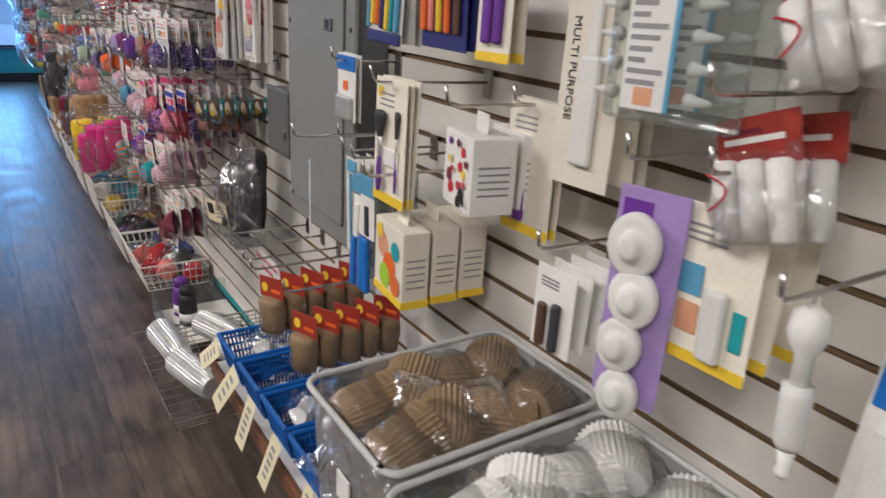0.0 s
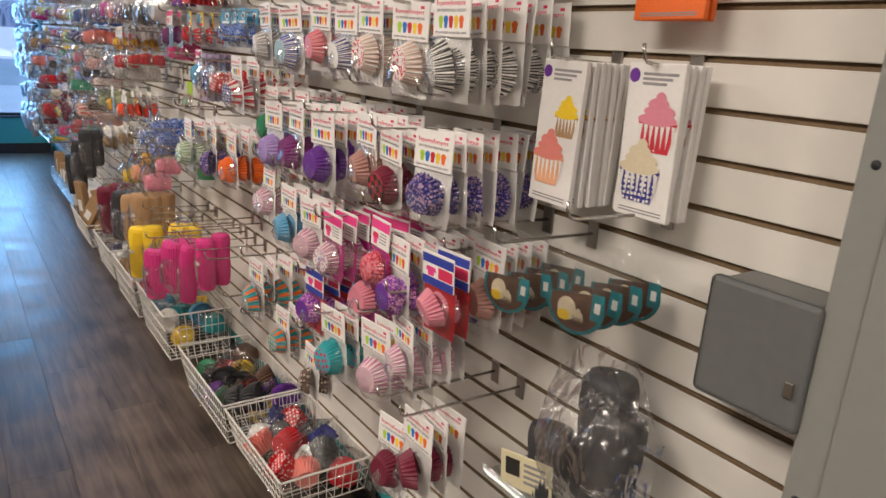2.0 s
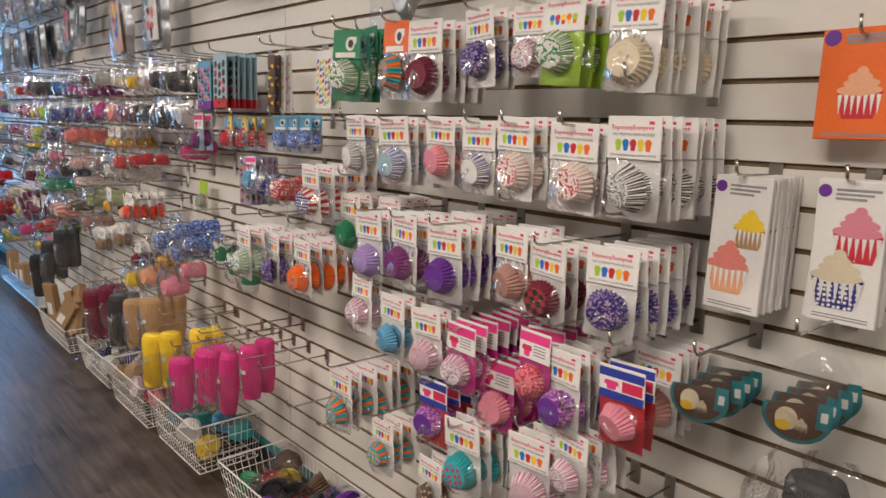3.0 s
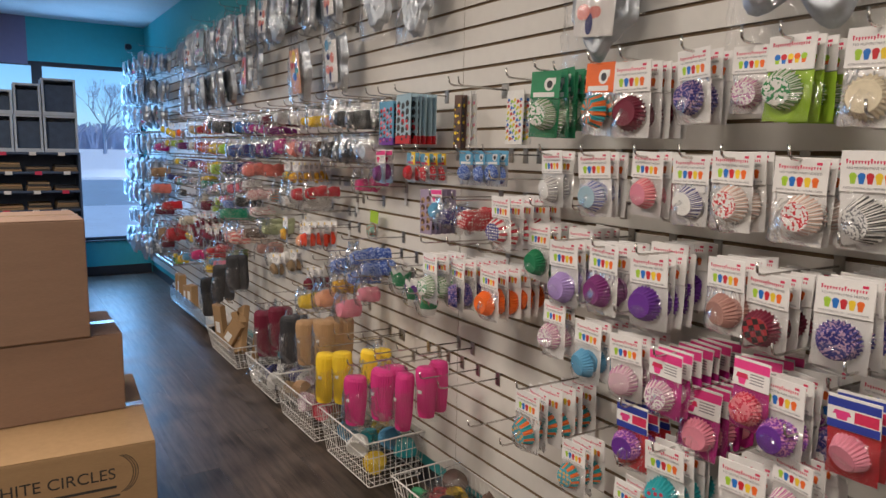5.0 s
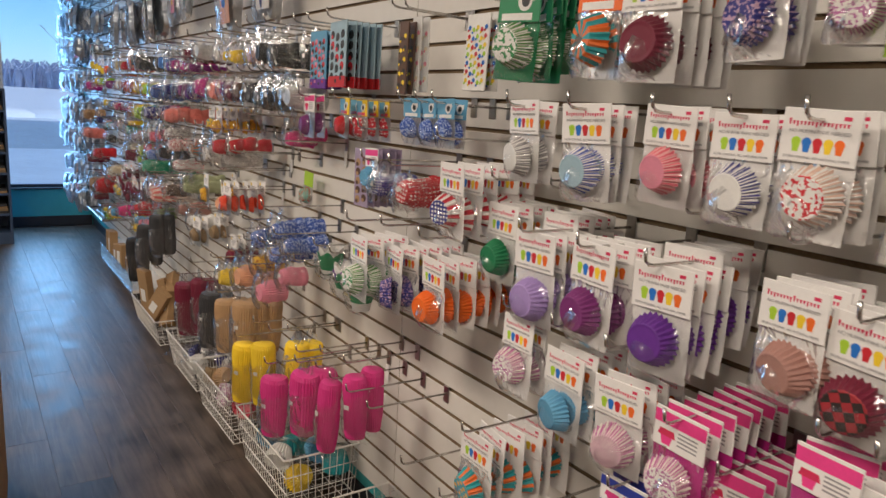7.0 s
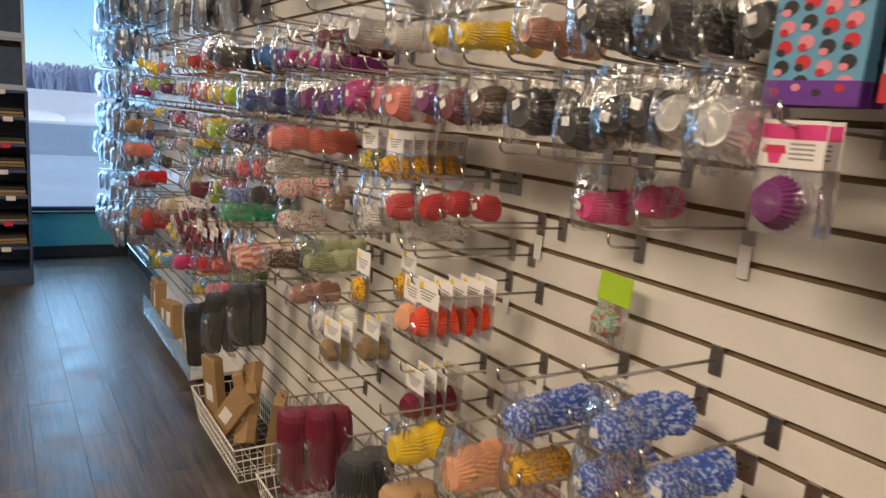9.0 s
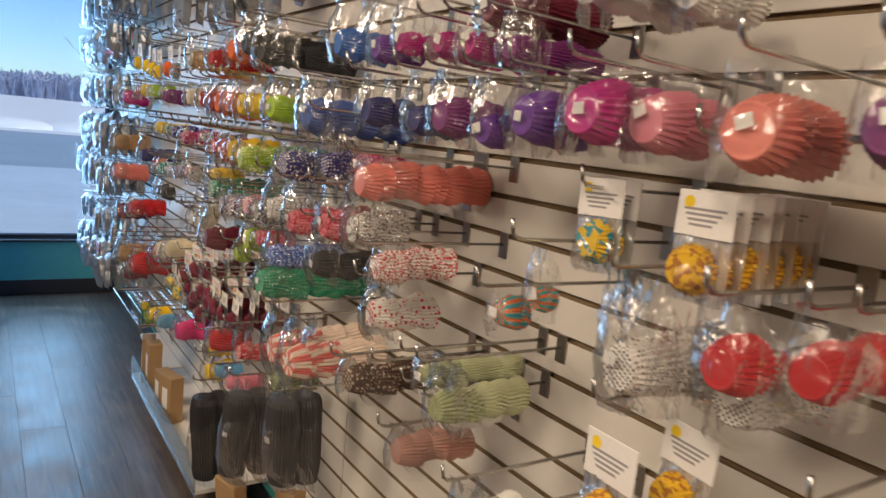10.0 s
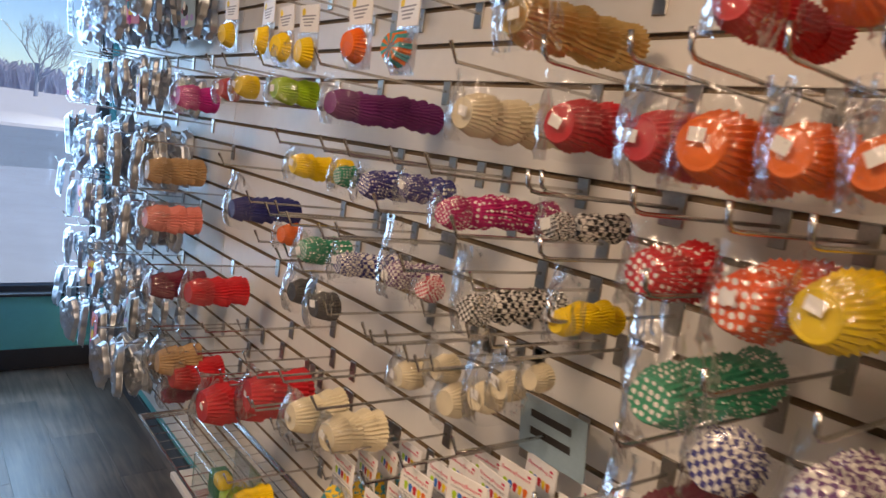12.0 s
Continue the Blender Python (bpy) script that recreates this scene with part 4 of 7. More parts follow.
carton(-1.83, -1.175, 3.80, 4.24, 0.486, 0.79, CARDB, "brown taped cardboard box stacked on a larger box")
top_box = carton(-1.90, -1.285, 3.79, 4.22, 0.792, 1.237, CARDB, "plain brown cardboard box on top of the stack", 1)

# ---- shelf rack by the window ----
# navy steel and dark contents are lightened to paint in the backlit haze
DARKSH = mat("hazed_navy_steel", (0.05, 0.085, 0.16), 0.5, var=0.15)
# white plastic, with the window's blue light put into its colour
BINW = mat("white_bin_plastic", (0.50, 0.56, 0.64), 0.45, var=0.05)
BINSH = mat("hazed_bin_contents", (0.06, 0.09, 0.15), 0.7, var=0.3)
rack = thing("shelf_rack", pose(-0.79, 8.90, 0), "dark steel shop shelving loaded with flat boards", "shelf")
part("back", box(-0.78, 0.42, 0, 0, 0.435, 1.43), DARKSH, rack)
part("base", box(-0.78, 0.0, 0, 0, 0.419, 0.11, 0.004), DARKSH, rack)
for sx in (-0.78, -0.022):
    part("upright", box(sx, 0.0, 0.111, sx + 0.02, 0.42, 1.43, 0.002), DARKSH, rack)
for i in range(7):
    z = 0.27 + i * 0.19
    sh = part("shelf", box(-0.759, 0.0, z, -0.0225, 0.418, z + 0.02, 0.002), DARKSH, rack)
    for j in range(3):
        part("price_tag", box(-0.70 + j * 0.25 + 0.02 * (i % 3), -0.004, z - 0.012, -0.64 + j * 0.25 + 0.02 * (i % 3), -0.0005, z + 0.022), REDINK if (i + j) % 3 == 0 else LABEL, sh, "small price tag")
for i in range(6):
    for j in range(3):
        b = thing("cake_board_stack", pose(-0.79 - 0.75 + 0.01 + j * 0.245, 8.92, 0.291 + i * 0.19), "flat stack of pale cake boards on a dark shelf", "cake boards", "stacks of cake boards")
        for q in range(2 + (i + j) % 3):
            part("board", box(0.01 + 0.005 * q, 0.0, q * 0.022, 0.22 - 0.004 * q, 0.36, q * 0.022 + 0.017, 0.001, 1), PAPER[("kraft", "tan", "charcoal")[(i * 2 + j + q) % 3]], b)
for row, (z0, hh, xs) in enumerate(((1.432, 0.36, ((-0.31, 0.30), (-0.56, 0.24), (-0.80, 0.23))), (1.794, 0.36, ((-0.31, 0.30), (-0.55, 0.23), (-0.78, 0.22))))):
    for q, (x0, w) in enumerate(xs):
        h = hh - 0.06 * (q == 1) * row - 0.13 * (q == 2) * row
        bn = thing("storage_bin", pose(-0.79 + x0, 8.93, z0), "white open-fronted storage bin with dark contents", "storage bin", "white storage bins")
        f = bmesh.new()
        for a in ((0, 0, 0, w, 0.36, 0.02), (0, 0, h - 0.02, w, 0.36, h), (0, 0, 0.02, 0.02, 0.36, h - 0.02), (w - 0.02, 0, 0.02, w, 0.36, h - 0.02), (0.02, 0.34, 0.02, w - 0.02, 0.36, h - 0.02)):
            bm_box(f, *a)
        part("shell", f, BINW, bn)
        part("dark_carton", box(0.022, 0.05, 0.0205, w - 0.022, 0.335, h - 0.06, 0.004), BINSH, bn)
        part("front_lip", box(-0.002, -0.012, -0.002, w + 0.002, -0.0005, 0.035, 0.003), BINW, bn)
cam_dome = thing("security_camera", pose(-0.16, WALL_END - 0.05, 2.63), "small dark security camera on the teal wall", "camera")
part("mount", box(-0.03, 0.0, -0.03, 0.03, 0.048, 0.03, 0.006), GREYD, cam_dome)
cb = bmesh.new()
bmesh.ops.create_uvsphere(cb, u_segments=14, v_segments=8, radius=0.036, matrix=pose(0, -0.02, -0.005))
part("lens_housing", cb, BLACKB, cam_dome, smooth=True)

# ---- wire baskets along the foot of the wall ----
def wire_basket(y0, y1, x0, z0, z1, material=None, name="wire_basket", label="white wire basket hung low on the slatwall", flare=0.03):
    mtl = material or WIREW
    b = thing(name, pose(0, y0, z0), label, "wire basket", "wire baskets")
    L, h, d = y1 - y0, z1 - z0, -x0
    lo, hi = [(-0.012, flare), (-d + flare, flare), (-d + flare, L - flare), (-0.012, L - flare)], [(-0.012, 0), (-d, 0), (-d, L), (-0.012, L)]
    rim = bmesh.new()
    for i in range(4):
        a, c = hi[i], hi[(i + 1) % 4]
        bm_tube(rim, [(*a, h), (*c, h)], 0.0035, 6)
        bm_tube(rim, [(*lo[i], 0), (*lo[(i + 1) % 4], 0)], 0.0026, 5)
    part("rim", rim, mtl, b)
    for i in range(4):
        n = max(4, int(math.hypot(hi[i][0] - hi[(i + 1) % 4][0], hi[i][1] - hi[(i + 1) % 4][1]) / 0.028))
        side = None
        for q in (0.33, 0.66):
            pa = [lo[j][e] * (1 - q) + hi[j][e] * q for j in (i, (i + 1) % 4) for e in (0, 1)]
            bar = tube([(pa[0], pa[1], h * q), (pa[2], pa[3], h * q)], 0.002, 4)
            side = part("cross_wire", bar, mtl, side or b) if side else part(("near_side", "front_grid", "far_side", "back_grid")[i], bar, mtl, b)
            top = top if q > 0.5 else side
        for q in range(n + 1):
            f = q / n
            part("upright_wire", tube([tuple(lo[i][e] * (1 - f) + lo[(i + 1) % 4][e] * f for e in (0, 1)) + (0,), tuple(hi[i][e] * (1 - f) + hi[(i + 1) % 4][e] * f for e in (0, 1)) + (h,)], 0.0016, 4), mtl, top)
    g = bmesh.new()
    for q in range(1, 12):
        f = q / 12
        bm_tube(g, [(-0.012, flare + (L - 2 * flare) * f, 0), (-d + flare, flare + (L - 2 * flare) * f, 0)], 0.0016, 4)
    for q in range(1, 5):
        bm_tube(g, [(-d * q / 5, flare, 0.002), (-d * q / 5, L - flare, 0.002)], 0.0016, 4)
    part("bottom_grid", g, mtl, b)
    return b


def filled(y0, y1, x0, z0, z1, colours, n=11, s=0.045):
    wire_basket(y0, y1, x0, z0, z1)
    rg = random.Random(int(y0 * 100))
    for i in range(n):
        c = colours[i % len(colours)]
        fx, fy = (i * 0.618) % 1, (i + 0.5) / n
        t = thing("baking_cup_bag", pose(x0 * (0.22 + 0.6 * fx), y0 + 0.05 + (y1 - y0 - 0.1) * fy, z0 + 0.05 + (z1 - z0) * 0.55 * rg.random(), rg.uniform(-60, 60), rg.uniform(-60, 90), rg.uniform(0, 360)),
                  f"clear bag of {words(c)} baking cups lying in a wire basket", "baking cups", "bagged baking cups in baskets")
        for q in range(2):
            part("baking_cup", cup_mesh(c), PAPER[c], t, m=pose(-0.016 * q, 0, 0, rg.uniform(0, 90)) @ Matrix.Scale(s / 0.035, 4))
        part("bag", shared(("loose_bag", i % 3), lambda: sheet_bm(0.14, -0.07, 0.07, 0.045, i % 3 + 40, pinch=0.3, rough=0.007, x=-0.012), BAG, True), BAG, t, "clear crinkled plastic bag")


filled(2.18, 2.66, -0.30, 0.10, 0.225, ("red", "salmon", "charcoal", "red_dots", "white", "navy", "red"), 13)
filled(2.68, 3.23, -0.30, 0.06, 0.225, ("purple", "charcoal", "yellow", "charcoal", "red", "brown", "green", "black"), 15, 0.05)
filled(3.45, 3.96, -0.30, 0.055, 0.27, ("teal", "yellow", "sky_blue", "white"), 8, 0.05)
filled(4.05, 4.58, -0.30, 0.04, 0.25, ("kraft", "pink_floral", "tan", "confetti"), 9, 0.05)
filled(4.62, 5.12, -0.30, 0.06, 0.24, ("grey_floral", "kraft", "navy_dots", "white"), 9, 0.05)
wire_basket(5.38, 6.05, -0.30, 0.05, 0.20, label="white wire basket full of flattened kraft cartons")
for i, (yy, rx, ry, ln) in enumerate(((5.55, 62, 10, 0.42), (5.68, 35, -14, 0.40), (5.80, 70, 6, 0.36), (5.62, 18, 20, 0.45), (5.92, 48, -8, 0.38), (5.75, 80, 0, 0.3))):
    c = thing("kraft_carton", pose(-0.10 - 0.03 * i, yy, 0.06 + 0.012 * i, rx - 45, ry, 12 * i - 30), "folded brown kraft carton standing in a wire basket", "carton", "kraft cartons")
    part("sleeve", box(-0.022, -0.05, 0, 0.022, 0.05, ln * 0.75, 0.003), CARDB2, c)
    part("label", box(-0.0232, -0.02, ln * 0.2, -0.0224, 0.03, ln * 0.42), LABEL, c, "white paper label")

# low white shelf with clear lip
sh = thing("wall_shelf", pose(0, 6.28, 0.135), "low white shelf with a clear front lip", "shelf")
part("board", box(-0.25, 0, 0, -0.002, 1.24, 0.018, 0.002), SLAT, sh)
part("front_lip", box(-0.256, 0, -0.004, -0.2505, 1.24, 0.115, 0.001, 1), ACRYL, sh, "clear acrylic lip")
for i, (yy, hh) in enumerate(((7.40, 0.22), (7.28, 0.23), (7.05, 0.17), (6.90, 0.20))):
    c = thing("kraft_carton", pose(-0.20, yy, 0.1545, 0, 0, 8 * i - 10), "upright brown kraft carton on a low shelf", "carton", "kraft cartons")
    part("sleeve", box(-0.03, -0.045, 0, 0.03, 0.045, hh, 0.003), CARDB2, c)
    part("label", box(-0.0312, -0.02, hh * 0.3, -0.0304, 0.025, hh * 0.75), LABEL, c, "white paper label")
wire_basket(7.24, 7.95, -0.28, 0.470, 0.485, CHROME, "wire_tray", "flat chrome wire tray hung below the hooks", 0.006)
mold = thing("chocolate_box", pose(-0.15, 7.28, 0.476), "clear tray with green and yellow figures", "mould")
for a, c in (((-0.09, 0.0, 0, -0.03, 0.07, 0.05), "lime"), ((-0.09, 0.09, 0, -0.04, 0.15, 0.07), "green"), ((-0.10, 0.04, 0.052, -0.06, 0.09, 0.09), "yellow")):
    part("figure", box(*a, 0.012, 3), PAPER[c], mold)
part("lid", box(-0.125, -0.015, 0, -0.01, 0.17, 0.11, 0.006), ACRYL, mold, "clear plastic lid")
low_sh = thing("wall_shelf", pose(0, 7.54, 0.130), "low white ledge below the hooks", "shelf")
part("board", box(-0.10, 0, 0, -0.002, 0.62, 0.022, 0.002), SLAT, low_sh)

# ---- moulded cake pans ----
ALU = mat("spun_aluminium", (0.53, 0.57, 0.62), 0.42, metal=0.8, var=0.14, scale=14, bump=0.25, bscale=22)


def pan_bm(seed, w=0.22, h=0.29, d=0.034):
    """A shallow novelty pan: a flat rim with an uneven outline round a stepped, embossed dish."""
    rg = random.Random(seed)
    n = 60
    lobes = [(rg.randint(2, 5), rg.uniform(0.04, 0.13), rg.uniform(0, 6)) for _ in range(3)] + [(rg.randint(7, 14), rg.uniform(0.015, 0.05), rg.uniform(0, 6)) for _ in range(2)]
    out = []
    for k in range(n):
        a = k * 2 * math.pi / n
        r = 1 + sum(m * math.cos(f * a + p) for f, m, p in lobes)
        out.append((w / 2 * r * math.cos(a), h / 2 * r * math.sin(a)))
    bm = bmesh.new()
    rings = []
    for i, (x, q) in enumerate(((0.002, 1.0), (-0.002, 1.0), (-0.002, 0.93), (-d * 0.8, 0.89), (-d, 0.82), (-d * 0.7, 0.70), (-d * 1.05, 0.60), (-d * 0.75, 0.45), (-d * 1.15, 0.34), (-d * 0.8, 0.16))):
        f1, ph = rg.randint(2, 6), rg.uniform(0, 6)
        e = 0.0 if i < 5 else 0.16
        rings.append([bm.verts.new((x, q * y * (1 + e * math.cos(f1 * k * 2 * math.pi / n + ph)), q * z * (1 + e * math.cos(f1 * k * 2 * math.pi / n + ph)))) for k, (y, z) in enumerate(out)])
    for a, b in zip(rings, rings[1:]):
        for k in range(n):
            bm.faces.new((a[k], a[(k + 1) % n], b[(k + 1) % n], b[k]))
    bm.faces.new(rings[-1])
    return bm


def insert_bm(seed):
    """A printed paper insert in a pan, with plain coloured shapes."""
    rg = random.Random(seed + 50)
    bm = bmesh.new()
    bm_box(bm, -0.0475, -0.068, -0.105, -0.0462, 0.068, 0.105)
    for i in range(9):
        blob(bm, rg.uniform(-0.045, 0.045), rg.uniform(-0.085, 0.085), rg.uniform(0.010, 0.030), rg.uniform(0.012, 0.034), -0.0478 - 0.0003 * i, 1 + i % 4, 12)
    me = finish(bm, "insert", (WHITE, PAPER["peach"], PAPER["pale_blue"], PAPER["pink"])[seed % 4])
    for c in (("salmon", "sky_blue", "navy", "white"), ("yellow", "teal", "red", "blue"), ("lilac", "charcoal", "pink", "white"), ("orange", "deep_teal", "magenta", "yellow"))[seed % 4]:
        me.materials.append(PAPER[c])
    return me


INSERTS = [insert_bm(i) for i in range(4)]


def pans(y, z, xf, n, seed, s=1.0, insert=True, yaw=0.0, pitch=0.055):
    k = groove_at(z + 0.14 * s)
    hook(y, k, -xf + 0.02)
    for i in range(n):
        v = (seed + i) % 6
        if i > 0 and y > 6.4:
            PAN_REST.add(shared(("pan_shell", v), lambda: pan_bm(v), ALU, True), pose(xf + i * pitch, y + RG.uniform(-0.01, 0.01), z + RG.uniform(-0.01, 0.01), RG.uniform(-5, 5), RG.uniform(-5, 5), yaw + RG.uniform(-32, 32)) @ Matrix.Scale(s, 4))
            continue
        t = thing("cake_pan", pose(xf + i * pitch, y + RG.uniform(-0.01, 0.01), z + RG.uniform(-0.01, 0.01), RG.uniform(-5, 5), RG.uniform(-5, 5), yaw + RG.uniform(-24, 24)) @ Matrix.Scale(s, 4),
                  "novelty-shaped aluminium cake pan hanging on a hook", "cake pan", "novelty cake pans")
        part("shell", shared(("pan_shell", v), lambda: pan_bm(v), ALU, True), ALU, t)
        if insert and i == 0:
            part("insert", INSERTS[seed % 4], WHITE, t, "printed paper insert")
        if i == 0 and y < 7.4:
            part("bag", shared(("pan_bag", v % 3), lambda: sheet_bm(0.27, -0.20, 0.17, 0.03, v % 3 + 120, 10, 12, pinch=0.35, x=-0.045, rough=0.008, wrap=0.03), BAG, True), BAG, t, "clear crinkled plastic bag")


pans(4.15, 1.94, -0.10, 1, 0, 0.95, True)
pans(4.60, 1.93, -0.10, 1, 1, 1.1, True)
pans(5.30, 2.02, -0.10, 1, 2, 0.8, True)
pans(5.55, 2.00, -0.10, 1, 3, 0.8, True)
pans(6.08, 1.96, -0.12, 2, 4, 0.9, True)
pans(6.5, 1.93, -0.14, 2, 5, 0.9, False)
pans(7.0, 1.95, -0.16, 3, 1, 0.9, False)
pans(3.42, 2.12, -0.08, 1, 2, 0.95, False)
pans(3.75, 2.18, -0.08, 1, 3, 0.95, False)
pans(2.40, 1.93, -0.08, 1, 4, 1.0, True)
pans(1.80, 1.95, -0.10, 1, 0, 1.15, False)
for i in range(14):
    pans(4.15 + i * 0.235, 2.24 + 0.03 * (i % 3), -0.12 - 0.01 * (i % 4), 1 + i % 3, i, 0.85, i % 2 == 0)
for r in range(8):
    for c in range(7):
        pans(8.30 + c * 0.215 + 0.06 * (r % 2), 2.31 - r * 0.265 + 0.025 * ((c * 2 + r) % 3), -0.225 - 0.02 * ((r + c) % 3), 4, r * 3 + c, 0.50 + 0.09 * ((r * 5 + c * 3) % 3), (r + c) % 3 == 0, 0, 0.055)
for r in range(3):
    pans(7.95 + 0.07 * r, 2.28 - r * 0.25, -0.16, 2, r, 0.6, r != 1)

# ---- counter goods by the first shelf ----
WOOD = mat("brown_wood_edge", (0.20, 0.085, 0.035), 0.5, var=0.2, scale=8, stretch=(1, 0.1, 1))
shelf1 = thing("display_shelf", pose(0, -1.1, 0.365), "white slatwall shelf with a brown wooden edge", "shelf")
part("board", box(-0.318, 0, 0, -0.002, 2.08, 0.02, 0.001, 1), SLAT, shelf1)
part("edge", box(-0.334, 0, -0.012, -0.3185, 2.08, 0.026, 0.003), WOOD, shelf1, "brown wooden edge strip")
for yy in (0.05, 1.0, 2.0):
    part("bracket", box(-0.30, yy, -0.05, -0.006, yy + 0.012, -0.001), STEEL, shelf1)

BLUEP = mat("blue_basket_plastic", (0.012, 0.11, 0.42), 0.35, var=0.08, scale=20)
def plastic_basket(x0, x1, y0, y1, z0, h):
    b = thing("plastic_basket", pose((x0 + x1) / 2, (y0 + y1) / 2, z0), "blue slotted plastic basket holding small bagged goods", "basket", "blue plastic baskets")
    w, d = x1 - x0, y1 - y0
    part("base", box(-w / 2 + 0.02, -d / 2 + 0.02, 0, w / 2 - 0.02, d / 2 - 0.02, 0.004), BLUEP, b)
    rim = bmesh.new()
    c = [(-w / 2, -d / 2), (w / 2, -d / 2), (w / 2, d / 2), (-w / 2, d / 2)]
    for i in range(4):
        bm_tube(rim, [(*c[i], h), (*c[(i + 1) % 4], h)], 0.006, 8)
    part("rim", rim, BLUEP, b)
    for i in range(4):
        g = bmesh.new()
        a, e = c[i], c[(i + 1) % 4]
        n = int(math.hypot(a[0] - e[0], a[1] - e[1]) / 0.011)
        for q in range(n + 1):
            f = q / n
            px, py = a[0] * (1 - f) + e[0] * f, a[1] * (1 - f) + e[1] * f
            bm_tube(g, [(px * 0.86, py * 0.86, 0.003), (px, py, h)], 0.0027, 4)
        for f in (0.0, 0.30, 0.55, 0.8):
            s = 0.86 + 0.14 * f
            bm_tube(g, [(a[0] * s, a[1] * s, h * f + 0.003), (e[0] * s, e[1] * s, h * f + 0.003)], 0.0036, 4)
        part("side", g, BLUEP, b)
    rg = random.Random(int(y0 * 1000))
    for i in range(5):
        g = thing("small_goods_bag", pose((x0 + x1) / 2 + rg.uniform(-0.09, 0.09), (y0 + y1) / 2 + rg.uniform(-0.03, 0.03), z0 + 0.03 + 0.012 * i, rg.uniform(-50, 50), rg.uniform(20, 90), rg.uniform(0, 360)), "small clear bag of white plastic pieces in a basket", "bagged goods", "small bagged goods")
        part("piece", shared("white_piece", lambda: cup_bm(0.028, 0.02, 0.8, 12), PAPER["white"]), PAPER["white"], g)
        part("bag", shared("goods_bag", lambda: sheet_bm(0.09, -0.05, 0.05, 0.03, 61, pinch=0.3, rough=0.006, x=-0.01), BAG, True), BAG, g, "clear plastic bag")
    return b


for y0, y1 in ((0.81, 0.97), (0.635, 0.79), (0.455, 0.615), (0.275, 0.435), (0.10, 0.255)):
    plastic_basket(-0.310, -0.05, y0, y1, 0.386, 0.09)


def price_card(x, y, z, rx, ry, rz, w, h, rows):
    c = thing("price_card", pose(x, y, z, rx, ry, rz), "cream paper price card with dark lettering clipped on", "price card", "cream price cards")
    part("card", box(-0.0008, -w / 2, -h, 0.0008, w / 2, 0, 0.0004, 1), CREAM, c)
    for i in range(rows):
        part("print_bar", box(-0.0014, -w * 0.2, -h * (0.18 + 0.7 * i / rows) - h * 0.07, -0.0009, w * 0.22, -h * (0.18 + 0.7 * i / rows)), GREYINK, c)


price_card(-0.332, 0.895, 0.478, 40, 22, 8, 0.052, 0.095, 4)
price_card(-0.336, 0.725, 0.490, 28, 16, 8, 0.054, 0.14, 4)
price_card(-0.338, 0.600, 0.480, 12, 12, 6, 0.048, 0.14, 5)
price_card(-0.340, 0.430, 0.478, 14, 12, 4, 0.048, 0.14, 5)
price_card(-0.340, 0.250, 0.478, 10, 10, 4, 0.036, 0.10, 4)

# milky tubs of bagged baking cups
def tub(x0, x1, y0, y1, z0, h, colour, n, label):
    b = thing("plastic_tub", pose((x0 + x1) / 2, (y0 + y1) / 2, z0), label, "storage tub", "milky storage tubs")
    w, d = x1 - x0, y1 - y0
    def shell(s0, s1):
        bm = bmesh.new()
        lo = [bm.verts.new((sx * w / 2 * s0, sy * d / 2 * s0, 0.002)) for sx, sy in ((-1, -1), (1, -1), (1, 1), (-1, 1))]
        hi = [bm.verts.new((sx * w / 2 * s1, sy * d / 2 * s1, h)) for sx, sy in ((-1, -1), (1, -1), (1, 1), (-1, 1))]
        bm.faces.new(lo)
        for i in range(4):
            bm.faces.new((lo[i], lo[(i + 1) % 4], hi[(i + 1) % 4], hi[i]))
        bmesh.ops.bevel(bm, geom=[e for e in bm.edges if abs(e.verts[0].co.z - e.verts[1].co.z) > 0.01], offset=0.02, segments=3, affect='EDGES')
        return bm
    part("shell", shell(0.9, 1.0), TUB, b, smooth=True)
    rim = bmesh.new()
    c = [(-w / 2, -d / 2), (w / 2, -d / 2), (w / 2, d / 2), (-w / 2, d / 2)]
    pts = []
    for i in range(4):
        cx, cy = c[i]
        for q in range(5):
            a = math.pi + i * math.pi / 2 + q * math.pi / 8
            pts.append((cx - math.copysign(0.022, cx) + 0.026 * math.cos(a), cy - math.copysign(0.022, cy) + 0.026 * math.sin(a), h))
    bm_tube(rim, pts + pts[:2], 0.0055, 6)
    part("rim", rim, TUBRIM, b, "milky rolled rim", smooth=True)
    part("label", box(-w / 2 - 0.002, -0.02, h * 0.70, -w / 2 + 0.001, 0.02, h * 0.80), LABEL, b, "small white label")
    rg = random.Random(n)
    for i in range(n):
        lay, r = divmod(i, 8)
        fx, fy = (r % 4 + 0.5) / 4, (r // 4 + 0.5) / 2
        t = thing("baking_cup_bag", pose((x0 + x1) / 2 + (fx - 0.5) * w * 0.86, (y0 + y1) / 2 + (fy - 0.5) * d * 0.84, z0 + 0.070 + 0.087 * lay, rg.uniform(-15, 15), rg.uniform(-20, 20), rg.uniform(-35, 35) + 50 * (r % 2)),
                  f"clear bag of {words(colour)} fluted baking cups in a tub", "baking cups", "bagged baking cups in tubs")
        part("cup_column", shared(("cup_column", colour), lambda: stack_bm(0.052, 0.105), PAPER[colour]), PAPER[colour], t, m=pose(-0.05, 0, 0, rg.uniform(0, 60)))
        part("bag", shared(("stack_wrap", i % 3), lambda: sheet_bm(0.15, -0.085, 0.085, 0.062, i % 3 + 40, 11, 12, pinch=0.2, rough=0.006, x=0.0), BAG, True), BAG, t, "clear crinkled plastic bag", m=pose(0, 0, 0.004, 0, 90, rg.uniform(-20, 20)))
    return b


